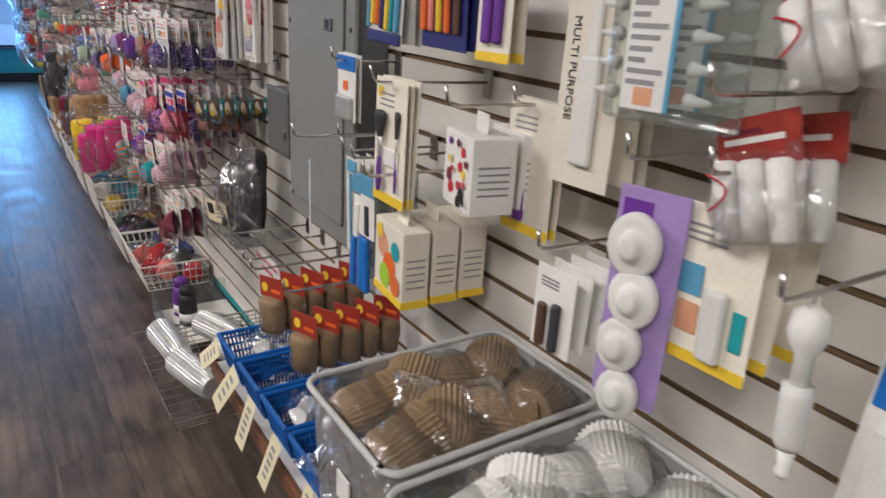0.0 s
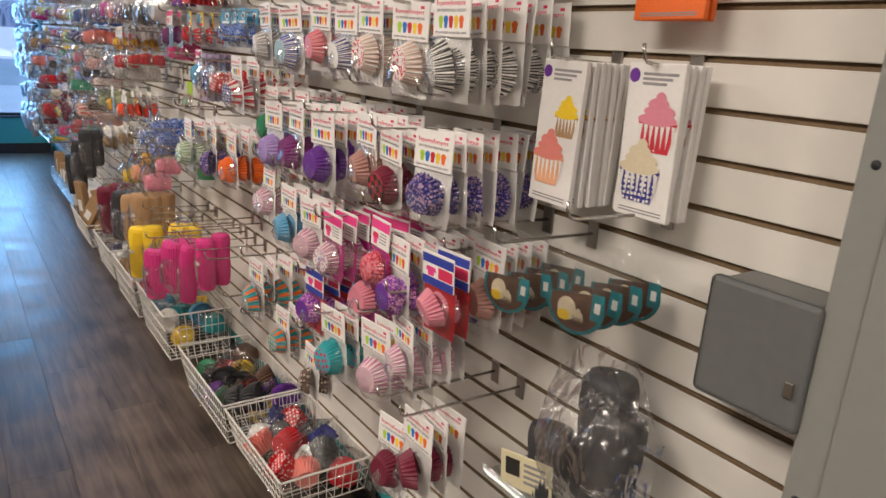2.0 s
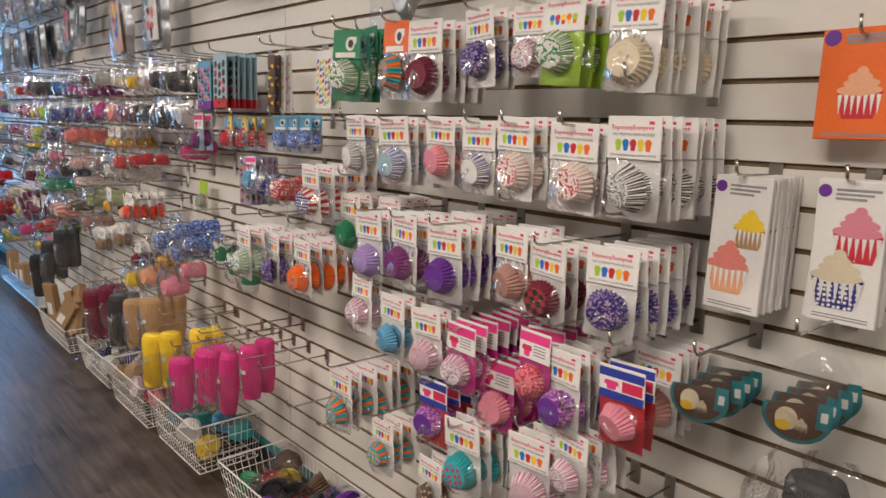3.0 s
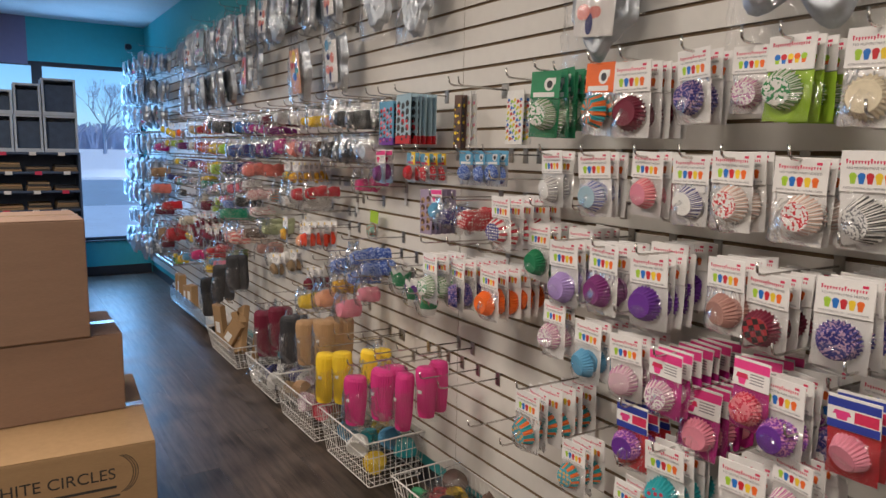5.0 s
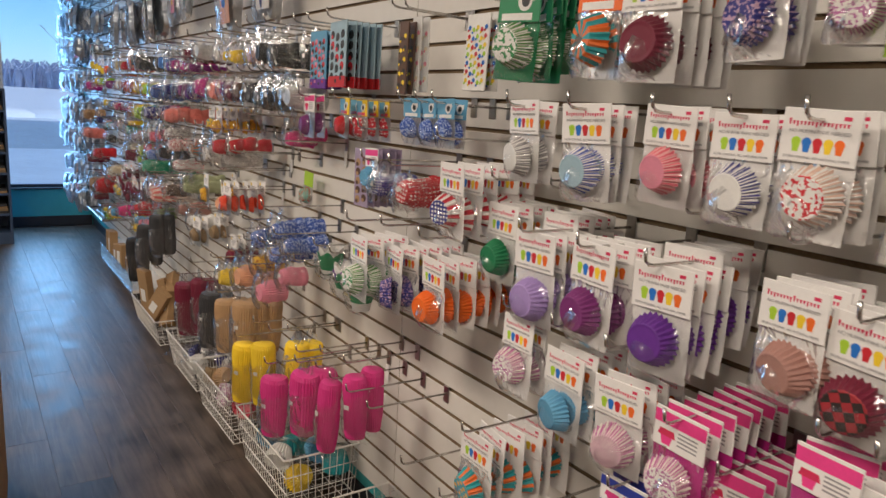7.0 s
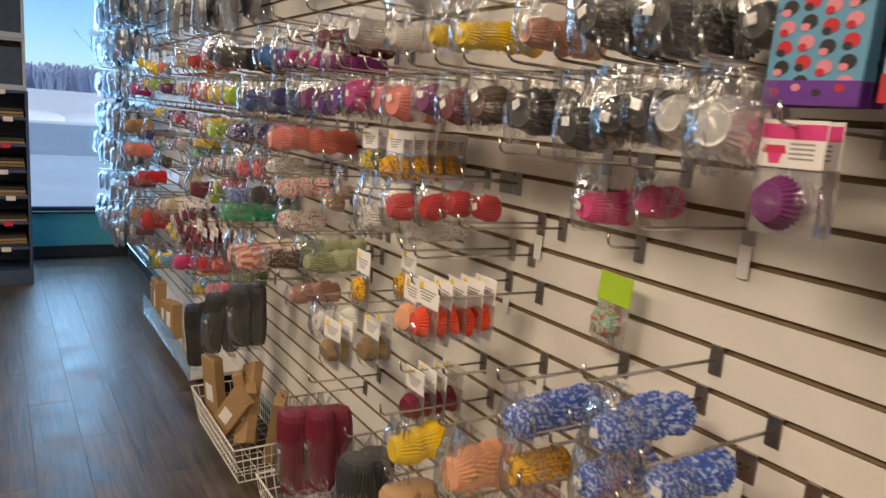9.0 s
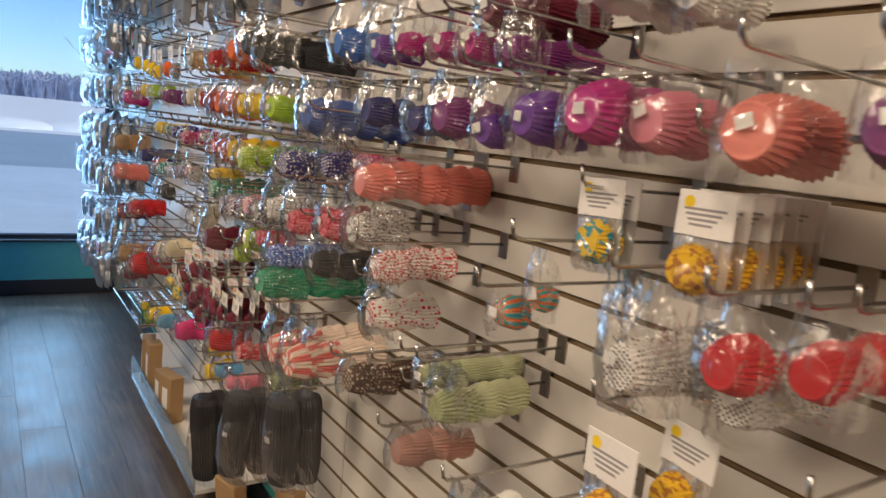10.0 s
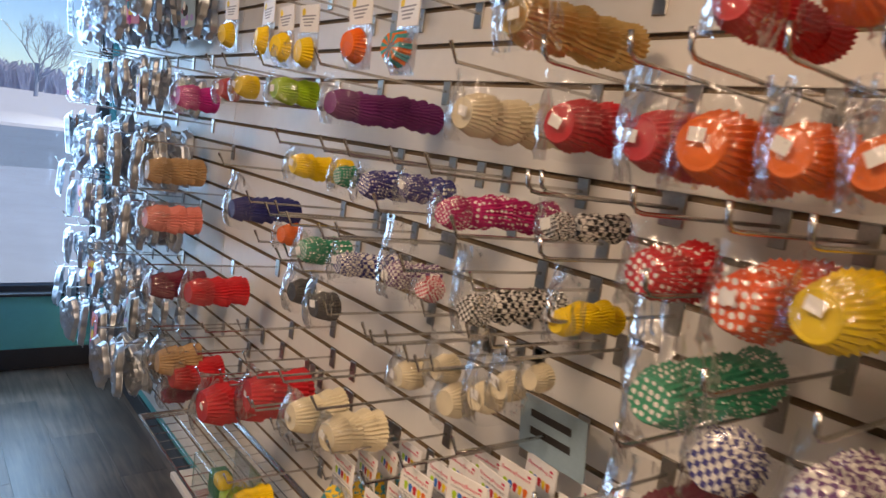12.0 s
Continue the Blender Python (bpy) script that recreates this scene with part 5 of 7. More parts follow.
TUBRIM = mat("milky_rim", (0.50, 0.50, 0.49), 0.35)
tub(-0.415, -0.045, -0.185, 0.075, 0.386, 0.455, "kraft", 40, "milky plastic tub full of bagged brown baking cups")
tub(-0.430, -0.045, -0.50, -0.205, 0.386, 0.445, "white", 40, "milky plastic tub full of bagged white baking cups")

# wire tray of foil cups, low
wire_basket(0.905, 1.47, -0.465, 0.235, 0.28, CHROME, "wire_tray", "low chrome wire tray with stacks of foil cups", 0.012)
for i, (xx, yy, c) in enumerate(((-0.37, 1.33, "silver"), (-0.35, 1.10, "silver"), (-0.20, 1.34, "silver"), (-0.18, 1.16, "silver"))):
    t = thing("foil_cup_stack", pose(xx, yy, 0.290, 0, 0, 95 + 8 * i), "bagged stack of shiny silver foil cups in a wire tray", "foil cups", "stacks of foil cups")
    part("cup_column", shared("foil_column", lambda: stack_bm(0.044, 0.21, 26, 17), PAPER["silver"]), PAPER["silver"], t, m=pose(-0.105, 0, 0, 20 * i))
    part("bag", shared("stack_bag", lambda: sheet_bm(0.22, -0.045, 0.05, 0.05, 71, pinch=0.1, rough=0.006), BAG, True), BAG, t, "clear plastic bag", m=pose(0, 0, 0.01, 0, 80, 90))

# kraft cups under red header cards
def red_packs(y, z, xf, n):
    hook(y, groove_at(z - 0.01), -xf + 0.04)
    for i in range(n):
        t = thing("kraft_cup_pack", pose(xf + i * 0.05, y, z, RG.uniform(-3, 3), 0, 24 + RG.uniform(-5, 5)), "bagged brown kraft baking cups under a red header card", "baking cups", "kraft cup packs")
        hd = part("header_card", shared("red_header", lambda: box(-0.001, -0.036, -0.044, 0.001, 0.036, 0.006, 0.0005, 1), PAPER["brick"]), PAPER["brick"], t, "red printed header card")
        m1 = bmesh.new()
        blob(m1, 0.020, -0.020, 0.010, 0.012, -0.0018, 0)
        part("emblem", m1, PAPER["yellow"], hd, "round yellow emblem")
        part("print_bar", box(-0.0022, -0.028, -0.030, -0.0014, 0.000, -0.022), PAPER["orange"], hd)
        part("cup_column", shared("kraft_stack", lambda: sleeve_bm(0.066, 0.085), PAPER["kraft"], True), PAPER["kraft"], t, m=pose(0, 0, -0.042))
        part("bag", shared("kraft_bag", lambda: sheet_bm(0.082, -0.135, -0.035, 0.035, 81, pinch=0.4, rough=0.005), BAG, True), BAG, t, "clear plastic bag")


red_packs(0.450, 0.752, -0.265, 5)
red_packs(0.595, 0.785, -0.285, 5)

# boxes and carded tools on hooks
def hung_box(name, x, y, z, dx, dy, dz, turn, base, spots, label, band=None):
    t = thing(name, pose(x, y, z, 0, 0, turn), label, "boxed baking tool")
    part("carton", box(0, -dy, -dz, dx, 0, 0, 0.0015, 1), PAPER[base], t)
    part("hang_tab", box(dx / 2 - 0.0006, -dy * 0.7, 0.0005, dx / 2 + 0.0006, -dy * 0.3, 0.03, 0.0004, 1), PAPER[base], t)
    for i, (py, pz, r, c) in enumerate(spots):
        m1 = bmesh.new()
        blob(m1, -dy * py, -dz * pz, r, r, -0.0008 - 0.0003 * i, 0, 14)
        part("printed_picture", m1, PAPER[c], t)
    for i in range(5):
        part("print_line", box(dx * 0.15, -dy - 0.0008, -dz * (0.35 + 0.09 * i) - 0.003, dx * 0.85, -dy - 0.0003, -dz * (0.35 + 0.09 * i)), GREYINK, t)
    if band:
        part("band", box(-0.0012, -dy - 0.0012, -dz - 0.0005, dx + 0.0012, 0.0012, -dz * 0.9), PAPER[band], t)
    return t


k1 = groove_at(1.05)
hook(0.20, k1, 0.25)
for i in range(3):
    hung_box("meringue_tip_box", -0.195 + i * 0.062, 0.272, 1.027, 0.052, 0.124, 0.142, -6, "ivory", ((0.30, 0.32, 0.024, "peach"), (0.55, 0.55, 0.027, "orange"), (0.75, 0.30, 0.018, "teal"), (0.40, 0.72, 0.024, "lime"), (0.78, 0.75, 0.02, "sun_stripes"), (0.2, 0.15, 0.014, "yellow")), "cream printed box of baking tools with pastel cookies", "yellow")
hook(-0.02, groove_at(1.26), 0.24)
for i in range(2):
    hung_box("mixer_box", -0.185 + i * 0.09, 0.072, 1.227, 0.072, 0.105, 0.115, -12, "white", ((0.22, 0.60, 0.011, "maroon"), (0.30, 0.75, 0.010, "red"), (0.70, 0.22, 0.008, "red"), (0.62, 0.42, 0.008, "red"), (0.74, 0.5, 0.007, "yellow"), (0.7, 0.78, 0.011, "black"), (0.62, 0.88, 0.009, "black"), (0.25, 0.14, 0.006, "purple"), (0.84, 0.35, 0.006, "maroon"), (0.55, 0.12, 0.006, "maroon"), (0.80, 0.62, 0.006, "red"), (0.62, 0.66, 0.007, "red"), (0.30, 0.36, 0.006, "yellow"), (0.40, 0.48, 0.005, "red"), (0.86, 0.85, 0.005, "black")), "white printed box with small red mixer pictures")


def carded_tool(y, z, x, w, h, card, tools, label, band=None, n=1, turn=0.0, text=None, pitch=0.02):
    hook(y, groove_at(z - 0.015), -x + 0.03)
    first = None
    for i in range(n):
        t = thing("carded_tool", pose(x + i * pitch, y, z, RG.uniform(-2, 2), RG.uniform(-2, 2), turn), label, "baking tool", "carded tools on hooks")
        first = first or t
        part("card", box(-0.001, -w / 2, -h, 0.001, w / 2, 0.004, 0.0006, 1), PAPER[card], t)
        if band:
            part("band", box(-0.0018, -w / 2, -h, -0.0011, w / 2, -h * 0.92), PAPER[band], t)
        if i == 0:
            for a, b, c, d, e, col in tools:
                part("tool", box(-e, -b * w, -d * h, -0.0015, -a * w, -c * h, min(e * 0.4, 0.008), 3), PAPER[col], t)
            if text:
                lettering("print", text, 0.018, pose(-0.0016, w * 0.36, -h * 0.6, 90, 90, -90), INK, t)
            for q in range(3):
                part("print_line", box(-0.0018, -w * 0.1, -h * (0.10 + 0.045 * q) - 0.003, -0.0012, w * 0.35, -h * (0.10 + 0.045 * q)), GREYINK, t)
    return first


def brush(t, y, z, r, length, handle):
    """A pastry brush fixed to a card: flared bristles, steel ferrule and a tapered handle."""
    m = pose(-0.002 - r * 0.5, y, z) @ Matrix.Diagonal((0.5, 1, 1, 1))
    b = part("brush", lathe([(0.0, r * 0.55), (-0.004, r * 0.95), (-0.012, r), (-0.04, r * 0.62), (-0.045, r * 0.5)], 18), PAPER["charcoal"], t, "dark flared bristles", m=m, smooth=True)
    part("ferrule", lathe([(-0.0455, r * 0.5), (-0.06, r * 0.36), (-0.08, r * 0.30)], 14), PAPER["silver"], b, "steel ferrule", smooth=True)
    part("handle", lathe([(-0.0805, r * 0.30), (-0.10, r * 0.42), (-length + 0.02, r * 0.5), (-length + 0.004, r * 0.42), (-length, r * 0.15)], 14), PAPER[handle], b, "purple plastic handle", smooth=True)


def lathe(prof, n=20):
    bm = bmesh.new()
    rings = [[bm.verts.new((r * math.cos(k * 2 * math.pi / n), r * math.sin(k * 2 * math.pi / n), z)) for k in range(n)] for z, r in prof]
    for a, b in zip(rings, rings[1:]):
        for k in range(n):
            bm.faces.new((a[k], a[(k + 1) % n], b[(k + 1) % n], b[k]))
    bm.faces.new(rings[0]), bm.faces.new(rings[-1])
    return bm


def tip_pack(y, z, x, n):
    """A clear blister with a printed label between two rows of white piping tips."""
    hook(y, groove_at(z - 0.015), -x + 0.03)
    w, h = 0.16, 0.255
    for i in range(n):
        t = thing("piping_tip_pack", pose(x + 0.05 * i, y, z, -2, 1, 0), "clear blister of white piping tips with a printed label", "baking tool", "piping tip packs")
        part("blister", box(-0.026, -w / 2, -h, -0.001, w / 2, 0, 0.006, 2), ACRYL, t, "clear plastic blister")
        part("label", box(-0.0285, -0.005, -h * 0.95, -0.0268, 0.052, -0.004, 0.0004, 1), PAPER["white"], t, "white printed label")
        part("label_edge", box(-0.0290, -0.011, -h * 0.95, -0.0268, -0.0052, -0.004, 0.0004, 1), PAPER["sky_blue"], t, "light blue label edge")
        for q in range(19):
            wd = 0.022 + 0.008 * ((q * 7) % 4)
            part("print_line", box(-0.0291, 0.047 - wd, -0.019 - 0.011 * q, -0.0287, 0.047, -0.014 - 0.011 * q), GREYINK, t)
        part("emblem", box(-0.0292, 0.010, -h * 0.93, -0.0288, 0.034, -h * 0.86), PAPER["peach"], t)
        for q in range(8):
            for sy in (-0.022, 0.074):
                part("piping_tip", shared("piping_tip", lambda: lathe([(0, 0.008), (0.006, 0.0075), (0.009, 0.006), (0.028, 0.0025)], 12), PAPER["white"], True), PAPER["white"], t, m=pose(-0.014, sy, -0.018 - 0.030 * q, -90 if sy < 0 else 90, 0, 0) @ Matrix.Rotation(math.radians(180), 4, 'X'))


def roll_pack(y, z, x, tilt):
    """White rolls side by side in a clear bag under a red printed header."""
    hook(y, groove_at(z - 0.015), -x + 0.07)
    for i in range(2):
        t = thing("roll_pack", pose(x + 0.06 * i, y - 0.012 * i, z, tilt + 6 * i, 3, -6), "clear bag of white rolls under a red printed header", "baking supplies", "red header packs")
        hd = part("header_card", box(-0.001, -0.046, -0.044, 0.001, 0.046, 0.004, 0.0005, 1), PAPER["brick"], t, "red printed header card")
        part("print_bar", box(-0.0018, -0.030, -0.022, -0.0012, 0.036, -0.016), PAPER["white"], hd)
        part("print_bar", box(-0.0018, -0.006, -0.013, -0.0012, 0.040, -0.008), PAPER["maroon"], hd)
        for q in range(3):
            part("roll", shared("white_roll", lambda: lathe([(0, 0.008), (-0.003, 0.0125), (-0.075, 0.0125), (-0.079, 0.008)], 16), PAPER["white"], True), PAPER["white"], t, m=pose(-0.010, 0.030 - 0.030 * q, -0.036 - 0.002 * q))
        part("swirl", tube([(-0.025, 0.040 - 0.022 * math.sin(a * 0.35), -0.048 - 0.004 * a) for a in range(10)], 0.0012, 5), PAPER["red"], t, "thin red printed line")
        part("bag", sheet_bm(0.112, -0.125, -0.030, 0.030, 61 + i, 9, 11, pinch=0.1, rough=0.005, x=-0.006), BAG, t, "clear crinkled plastic bag", smooth=True)


# tools are given as spans across and down the card, depth and colour
card = carded_tool(0.218, 1.275, -0.20, 0.105, 0.212, "ivory", ((-0.34, 0.34, 0.53, 0.68, 0.006, "white"),), "cream card of two brushes with purple handles", "yellow", 3, 0, None, 0.012)
brush(card, 0.020, -0.050, 0.016, 0.142, "purple")
brush(card, -0.030, -0.046, 0.007, 0.140, "purple")
disc = bmesh.new()
blob(disc, 0.036, -0.020, 0.010, 0.010, -0.0016, 0, 14)
part("emblem", disc, PAPER["yellow"], card, "round yellow emblem")
carded_tool(-0.03, 1.275, -0.10, 0.11, 0.20, "ivory", ((-0.25, 0.0, 0.3, 0.6, 0.01, "brown"), (-0.2, 0.0, 0.6, 0.9, 0.01, "purple")), "cream card with a purple-handled tool", "yellow", 2)
carded_tool(-0.165, 1.56, -0.13, 0.105, 0.37, "ivory", ((-0.12, 0.22, 0.55, 0.92, 0.012, "white"), (-0.04, 0.14, 0.05, 0.56, 0.010, "white")), "pale yellow card with a long white spatula", None, 3, 0, "MULTI PURPOSE", 0.03)
tip_pack(-0.335, 1.56, -0.18, 2)
carded_tool(-0.42, 1.232, -0.18, 0.105, 0.172, "ivory", ((-0.02, 0.24, 0.45, 0.92, 0.014, "white"), (-0.4, -0.1, 0.35, 0.55, 0.003, "sky_blue"), (-0.35, -0.1, 0.6, 0.8, 0.003, "peach"), (0.28, 0.42, 0.55, 0.8, 0.003, "teal")), "cream card with a white cutter and pastel cakes", "yellow", 3, 0, None, 0.05)
carded_tool(-0.20, 1.085, -0.18, 0.075, 0.115, "white", ((-0.3, -0.1, 0.4, 0.95, 0.012, "brown"), (0.05, 0.25, 0.35, 0.95, 0.012, "charcoal")), "white card with small dark metal tools", None, 4, 0, None, 0.03)
carded_tool(-0.27, 1.085, -0.13, 0.075, 0.125, "white", ((-0.3, -0.1, 0.4, 0.95, 0.012, "brown"), (0.05, 0.25, 0.35, 0.95, 0.012, "charcoal")), "white card with small dark metal tools", None, 3, 0, None, 0.03)
carded_tool(0.385, 1.068, -0.165, 0.075, 0.235, "clear", ((-0.5, 0.5, 0.0, 0.16, 0.006, "sky_blue"), (-0.42, 0.42, 0.18, 0.5, 0.003, "white"), (-0.30, -0.05, 0.25, 0.55, 0.008, "white"), (0.1, 0.35, 0.5, 0.98, 0.012, "blue"), (-0.35, -0.12, 0.55, 1.0, 0.012, "blue")), "clear pack of tools with bright blue handles", None, 4, 0, None, 0.035)
carded_tool(0.512, 1.068, -0.125, 0.065, 0.215, "white", ((-0.3, 0.3, 0.0, 0.12, 0.006, "sky_blue"), (-0.2, -0.05, 0.15, 0.9, 0.004, "sky_blue"), (0.1, 0.2, 0.15, 0.9, 0.004, "silver")), "white card of slim steel tools with a blue top", None, 4, 0, None, 0.025)
carded_tool(0.325, 1.085, -0.185, 0.06, 0.24, "clear", ((-0.5, 0.5, 0.0, 0.16, 0.006, "sky_blue"), (-0.46, 0.46, 0.17, 0.52, 0.003, "white"), (-0.12, 0.12, 0.25, 0.50, 0.007, "charcoal"), (-0.20, 0.20, 0.52, 1.0, 0.014, "blue")), "clear pack of a loop tool with a bright blue handle", None, 3, 0, None, 0.035)
carded_tool(0.535, 1.066, -0.215, 0.022, 0.165, "white", ((-0.4, 0.4, 0.0, 0.08, 0.003, "sky_blue"), (-0.25, 0.25, 0.4, 0.5, 0.003, "sky_blue")), "slim white pack with light blue print", None, 1, -20)
carded_tool(0.545, 1.283, -0.125, 0.085, 0.135, "white", ((-0.5, 0.5, 0.0, 0.22, 0.004, "blue"), (-0.15, 0.1, 0.38, 0.52, 0.003, "orange"), (-0.4, 0.4, 0.6, 0.98, 0.012, "silver")), "white carded bag of clear pieces with a blue top", None, 2, 0, None, 0.012)
carded_tool(0.285, 1.47, -0.175, 0.115, 0.14, "white", ((-0.48, -0.40, 0.0, 0.84, 0.010, "sky_blue"), (-0.36, -0.28, 0.05, 0.8, 0.010, "yellow"), (-0.22, -0.14, 0.05, 0.8, 0.010, "orange"), (-0.08, 0.0, 0.05, 0.84, 0.010, "navy"), (0.06, 0.14, 0.05, 0.85, 0.010, "yellow"), (0.2, 0.28, 0.05, 0.85, 0.010, "teal"), (0.34, 0.44, 0.05, 0.85, 0.010, "sky_blue"), (-0.5, 0.5, 0.86, 1.0, 0.006, "navy")), "blue carded set of coloured decorating pens", None, 4)
carded_tool(0.130, 1.46, -0.165, 0.125, 0.125, "navy", ((-0.46, -0.34, 0.0, 0.8, 0.010, "orange"), (-0.28, -0.18, 0.0, 0.8, 0.010, "salmon"), (-0.1, 0.0, 0.0, 0.8, 0.010, "yellow"), (0.08, 0.18, 0.0, 0.8, 0.010, "orange"), (0.28, 0.40, 0.0, 0.8, 0.010, "brown")), "dark blue carded set of decorating pens", None, 4)
carded_tool(0.004, 1.495, -0.16, 0.078, 0.165, "ivory", ((-0.25, 0.0, 0.3, 0.85, 0.012, "purple"), (0.1, 0.3, 0.2, 0.85, 0.012, "purple")), "cream card of tools with purple handles", "yellow", 2)
for yy, zz, tl in ((-0.425, 1.325, -20), (-0.455, 1.475, -26)):
    roll_pack(yy, zz, -0.17, tl)
carded_tool(-0.62, 1.16, -0.16, 0.07, 0.19, "white", ((-0.45, 0.45, 0.0, 0.3, 0.004, "blue"), (-0.3, 0.2, 0.4, 0.9, 0.006, "white")), "white carded tool with a blue printed top", None, 3)

# white flower-cutter discs on a purple card
hook(-0.345, groove_at(1.225), 0.24)
t = thing("cutter_set", pose(-0.20, -0.345, 1.232, 0, 0, 14), "purple card of white scalloped plastic cutters", "cutters")
part("card", box(-0.001, -0.045, -0.25, 0.001, 0.036, 0.006, 0.001, 1), PAPER["lilac"], t)
for i in range(4):
    part("cutter", lathe([(0.0, 0.034 - 0.002 * i), (0.004, 0.037 - 0.002 * i), (0.012, 0.037 - 0.002 * i), (0.015, 0.030), (0.013, 0.022), (0.017, 0.016), (0.024, 0.015), (0.025, 0.008)], 28), PAPER["white"], t, smooth=True, m=pose(-0.006, 0.004 * (-1) ** i, -0.055 - 0.060 * i, 0, -90, 0) @ Matrix.Diagonal((1, 0.82, 1, 1)))
part("emblem", box(-0.0018, -0.005, -0.03, -0.0012, 0.03, -0.008, 0.0002, 1), PAPER["purple"], t)

# white plunger
za = hook(-0.535, groove_at(1.16), 0.25)
t = thing("icing_syringe", pose(-0.20, -0.535, za - 0.012, -6, 4, 0) @ Matrix.Scale(0.86, 4), "white plastic decorating syringe hanging by its ring", "baking tool")
part("hang_ring", tube([(0.011 * math.cos(a * 0.6283), 0, 0.006 + 0.011 * math.sin(a * 0.6283)) for a in range(11)], 0.002, 6), PAPER["white"], t)
part("handle", lathe([(0, 0.008), (-0.006, 0.018), (-0.028, 0.021), (-0.042, 0.016), (-0.05, 0.010), (-0.085, 0.010)]), PAPER["white"], t, smooth=True)
part("barrel", lathe([(-0.0855, 0.016), (-0.10, 0.0165), (-0.15, 0.016), (-0.158, 0.012)]), PAPER["white"], t, smooth=True)
part("nozzle", lathe([(-0.1585, 0.010), (-0.18, 0.007), (-0.186, 0.0095), (-0.192, 0.006)]), PAPER["white"], t, smooth=True)

# ---- acrylic stands and signs beyond the panel ----
ledge = thing("acrylic_ledge", pose(0, 1.11, 0.665), "clear acrylic ledge on the slatwall with a price slip", "shelf")
part("plate", box(-0.205, 0, 0, -0.001, 0.33, 0.006, 0.001, 1), ACRYL, ledge)
part("lip", box(-0.208, 0, 0.0065, -0.204, 0.33, 0.022, 0.001, 1), ACRYL, ledge)
jar = thing("cup_stack_bag", pose(-0.10, 1.255, 0.672), "clear bag of large dark grey cup stacks on an acrylic ledge", "baking cups")
for i, (dx, dy, h, r) in enumerate(((0, 0.0, 0.255, 0.10), (-0.045, 0.075, 0.13, 0.09), (-0.02, -0.05, 0.21, 0.09))):
    part("cup_column", sleeve_bm(r, h), PAPER["charcoal"], jar, m=pose(dx, dy, h, 0, 4 * i, 0), smooth=True)
part("bag", sheet_bm(0.25, 0.0, 0.30, 0.10, 91, 10, 12, 0.5, x=-0.02, rough=0.008), BAG, jar, "clear crinkled plastic bag")
sg = thing("price_sign", pose(-0.20, 1.335, 0.755, 0, -10, 22), "small cream sign with dark print on the ledge", "sign")
part("card", box(-0.001, -0.05, -0.078, 0.001, 0.05, 0, 0.0006, 1), CREAM, sg)
part("emblem", box(-0.0016, 0.012, -0.05, -0.0011, 0.04, -0.012, 0.0002, 1), INK, sg)
for i in range(4):
    part("print_bar", box(-0.0016, -0.04, -0.02 - 0.013 * i, -0.0011, 0.004, -0.014 - 0.013 * i), GREYINK, sg)
dm = thing("paper_sign", pose(-0.13, 1.075, 0.655, 0, -6, 0), "white paper sign with red lettering below the ledge", "sign")
part("card", box(-0.0008, -0.105, -0.19, 0.0008, 0.105, 0, 0.0004, 1), WHITE, dm)
for i, tx in enumerate(("BACK BY POPULAR", "DEMAND!")):
    lettering("print", tx, 0.021, pose(-0.0012, 0, -0.035 - 0.03 * i, 90, 0, -90), REDINK, dm, "red printed lettering")
st = thing("acrylic_ledge", pose(0, 1.64, 0.100), "clear acrylic shelf holding two small bottles", "shelf")
part("plate", box(-0.30, 0, 0, -0.001, 0.34, 0.006, 0.001, 1), SLAT, st)
part("side", box(-0.30, 0.335, 0.0065, -0.002, 0.34, 0.11, 0.001, 1), ACRYL, st)
part("front", box(-0.304, 0, 0.0, -0.3005, 0.34, 0.09, 0.001, 1), ACRYL, st)
for dy, c in ((1.90, "purple"), (1.81, "black")):
    b = thing("sanding_sugar_bottle", pose(-0.20, dy, 0.107) @ Matrix.Scale(1.1, 4), f"small {c} bottle of decorating sugar on a clear shelf", "bottle", "sugar bottles")
    part("body", lathe([(0, 0.026), (0.006, 0.032), (0.10, 0.032), (0.12, 0.028)]), PAPER[c], b, smooth=True)
    part("cap", lathe([(0.1205, 0.026), (0.145, 0.024), (0.15, 0.018)]), PAPER[c], b, smooth=True)
    part("label", lathe([(0.02, 0.0325), (0.05, 0.0325)]), LABEL, b, "white wrap label", smooth=True)
out_ = thing("wall_outlet", pose(-0.001, 2.19, 0.085), "grey steel electrical outlet plate on the wall", "outlet")
part("plate", box(-0.006, -0.035, 0, -0.0005, 0.035, 0.115, 0.002), STEEL, out_)
for dz in (0.035, 0.08):
    part("socket", box(-0.008, -0.017, dz - 0.014, -0.0062, 0.017, dz + 0.014, 0.003), GREYD, out_)

# framed notice and teal sign among the cups
fr = thing("notice_frame", pose(-0.004, 5.78, 1.318), "white framed notice with a dark green picture on the wall", "sign")
part("frame", box(-0.010, -0.075, 0, 0, 0.075, 0.125, 0.002), WHITE, fr)
part("picture", box(-0.0112, -0.055, 0.032, -0.0104, 0.055, 0.115), mat("notice_print", (0.035, 0.06, 0.04), 0.3, var=0.3, scale=30), fr)
part("print_bar", box(-0.0112, -0.02, 0.012, -0.0104, 0.02, 0.022), PAPER["navy"], fr)
ts = thing("paper_sign", pose(-0.10, 6.42, 1.10, 0, -8, 0), "pale teal paper sign with dark lettering on a hook", "sign")
part("card", box(-0.0008, -0.07, -0.10, 0.0008, 0.07, 0, 0.0004, 1), PAPER["pale_blue"], ts)
for i in range(2):
    part("print_bar", box(-0.0014, -0.04, -0.035 - 0.03 * i, -0.0009, 0.045, -0.022 - 0.03 * i), INK, ts)

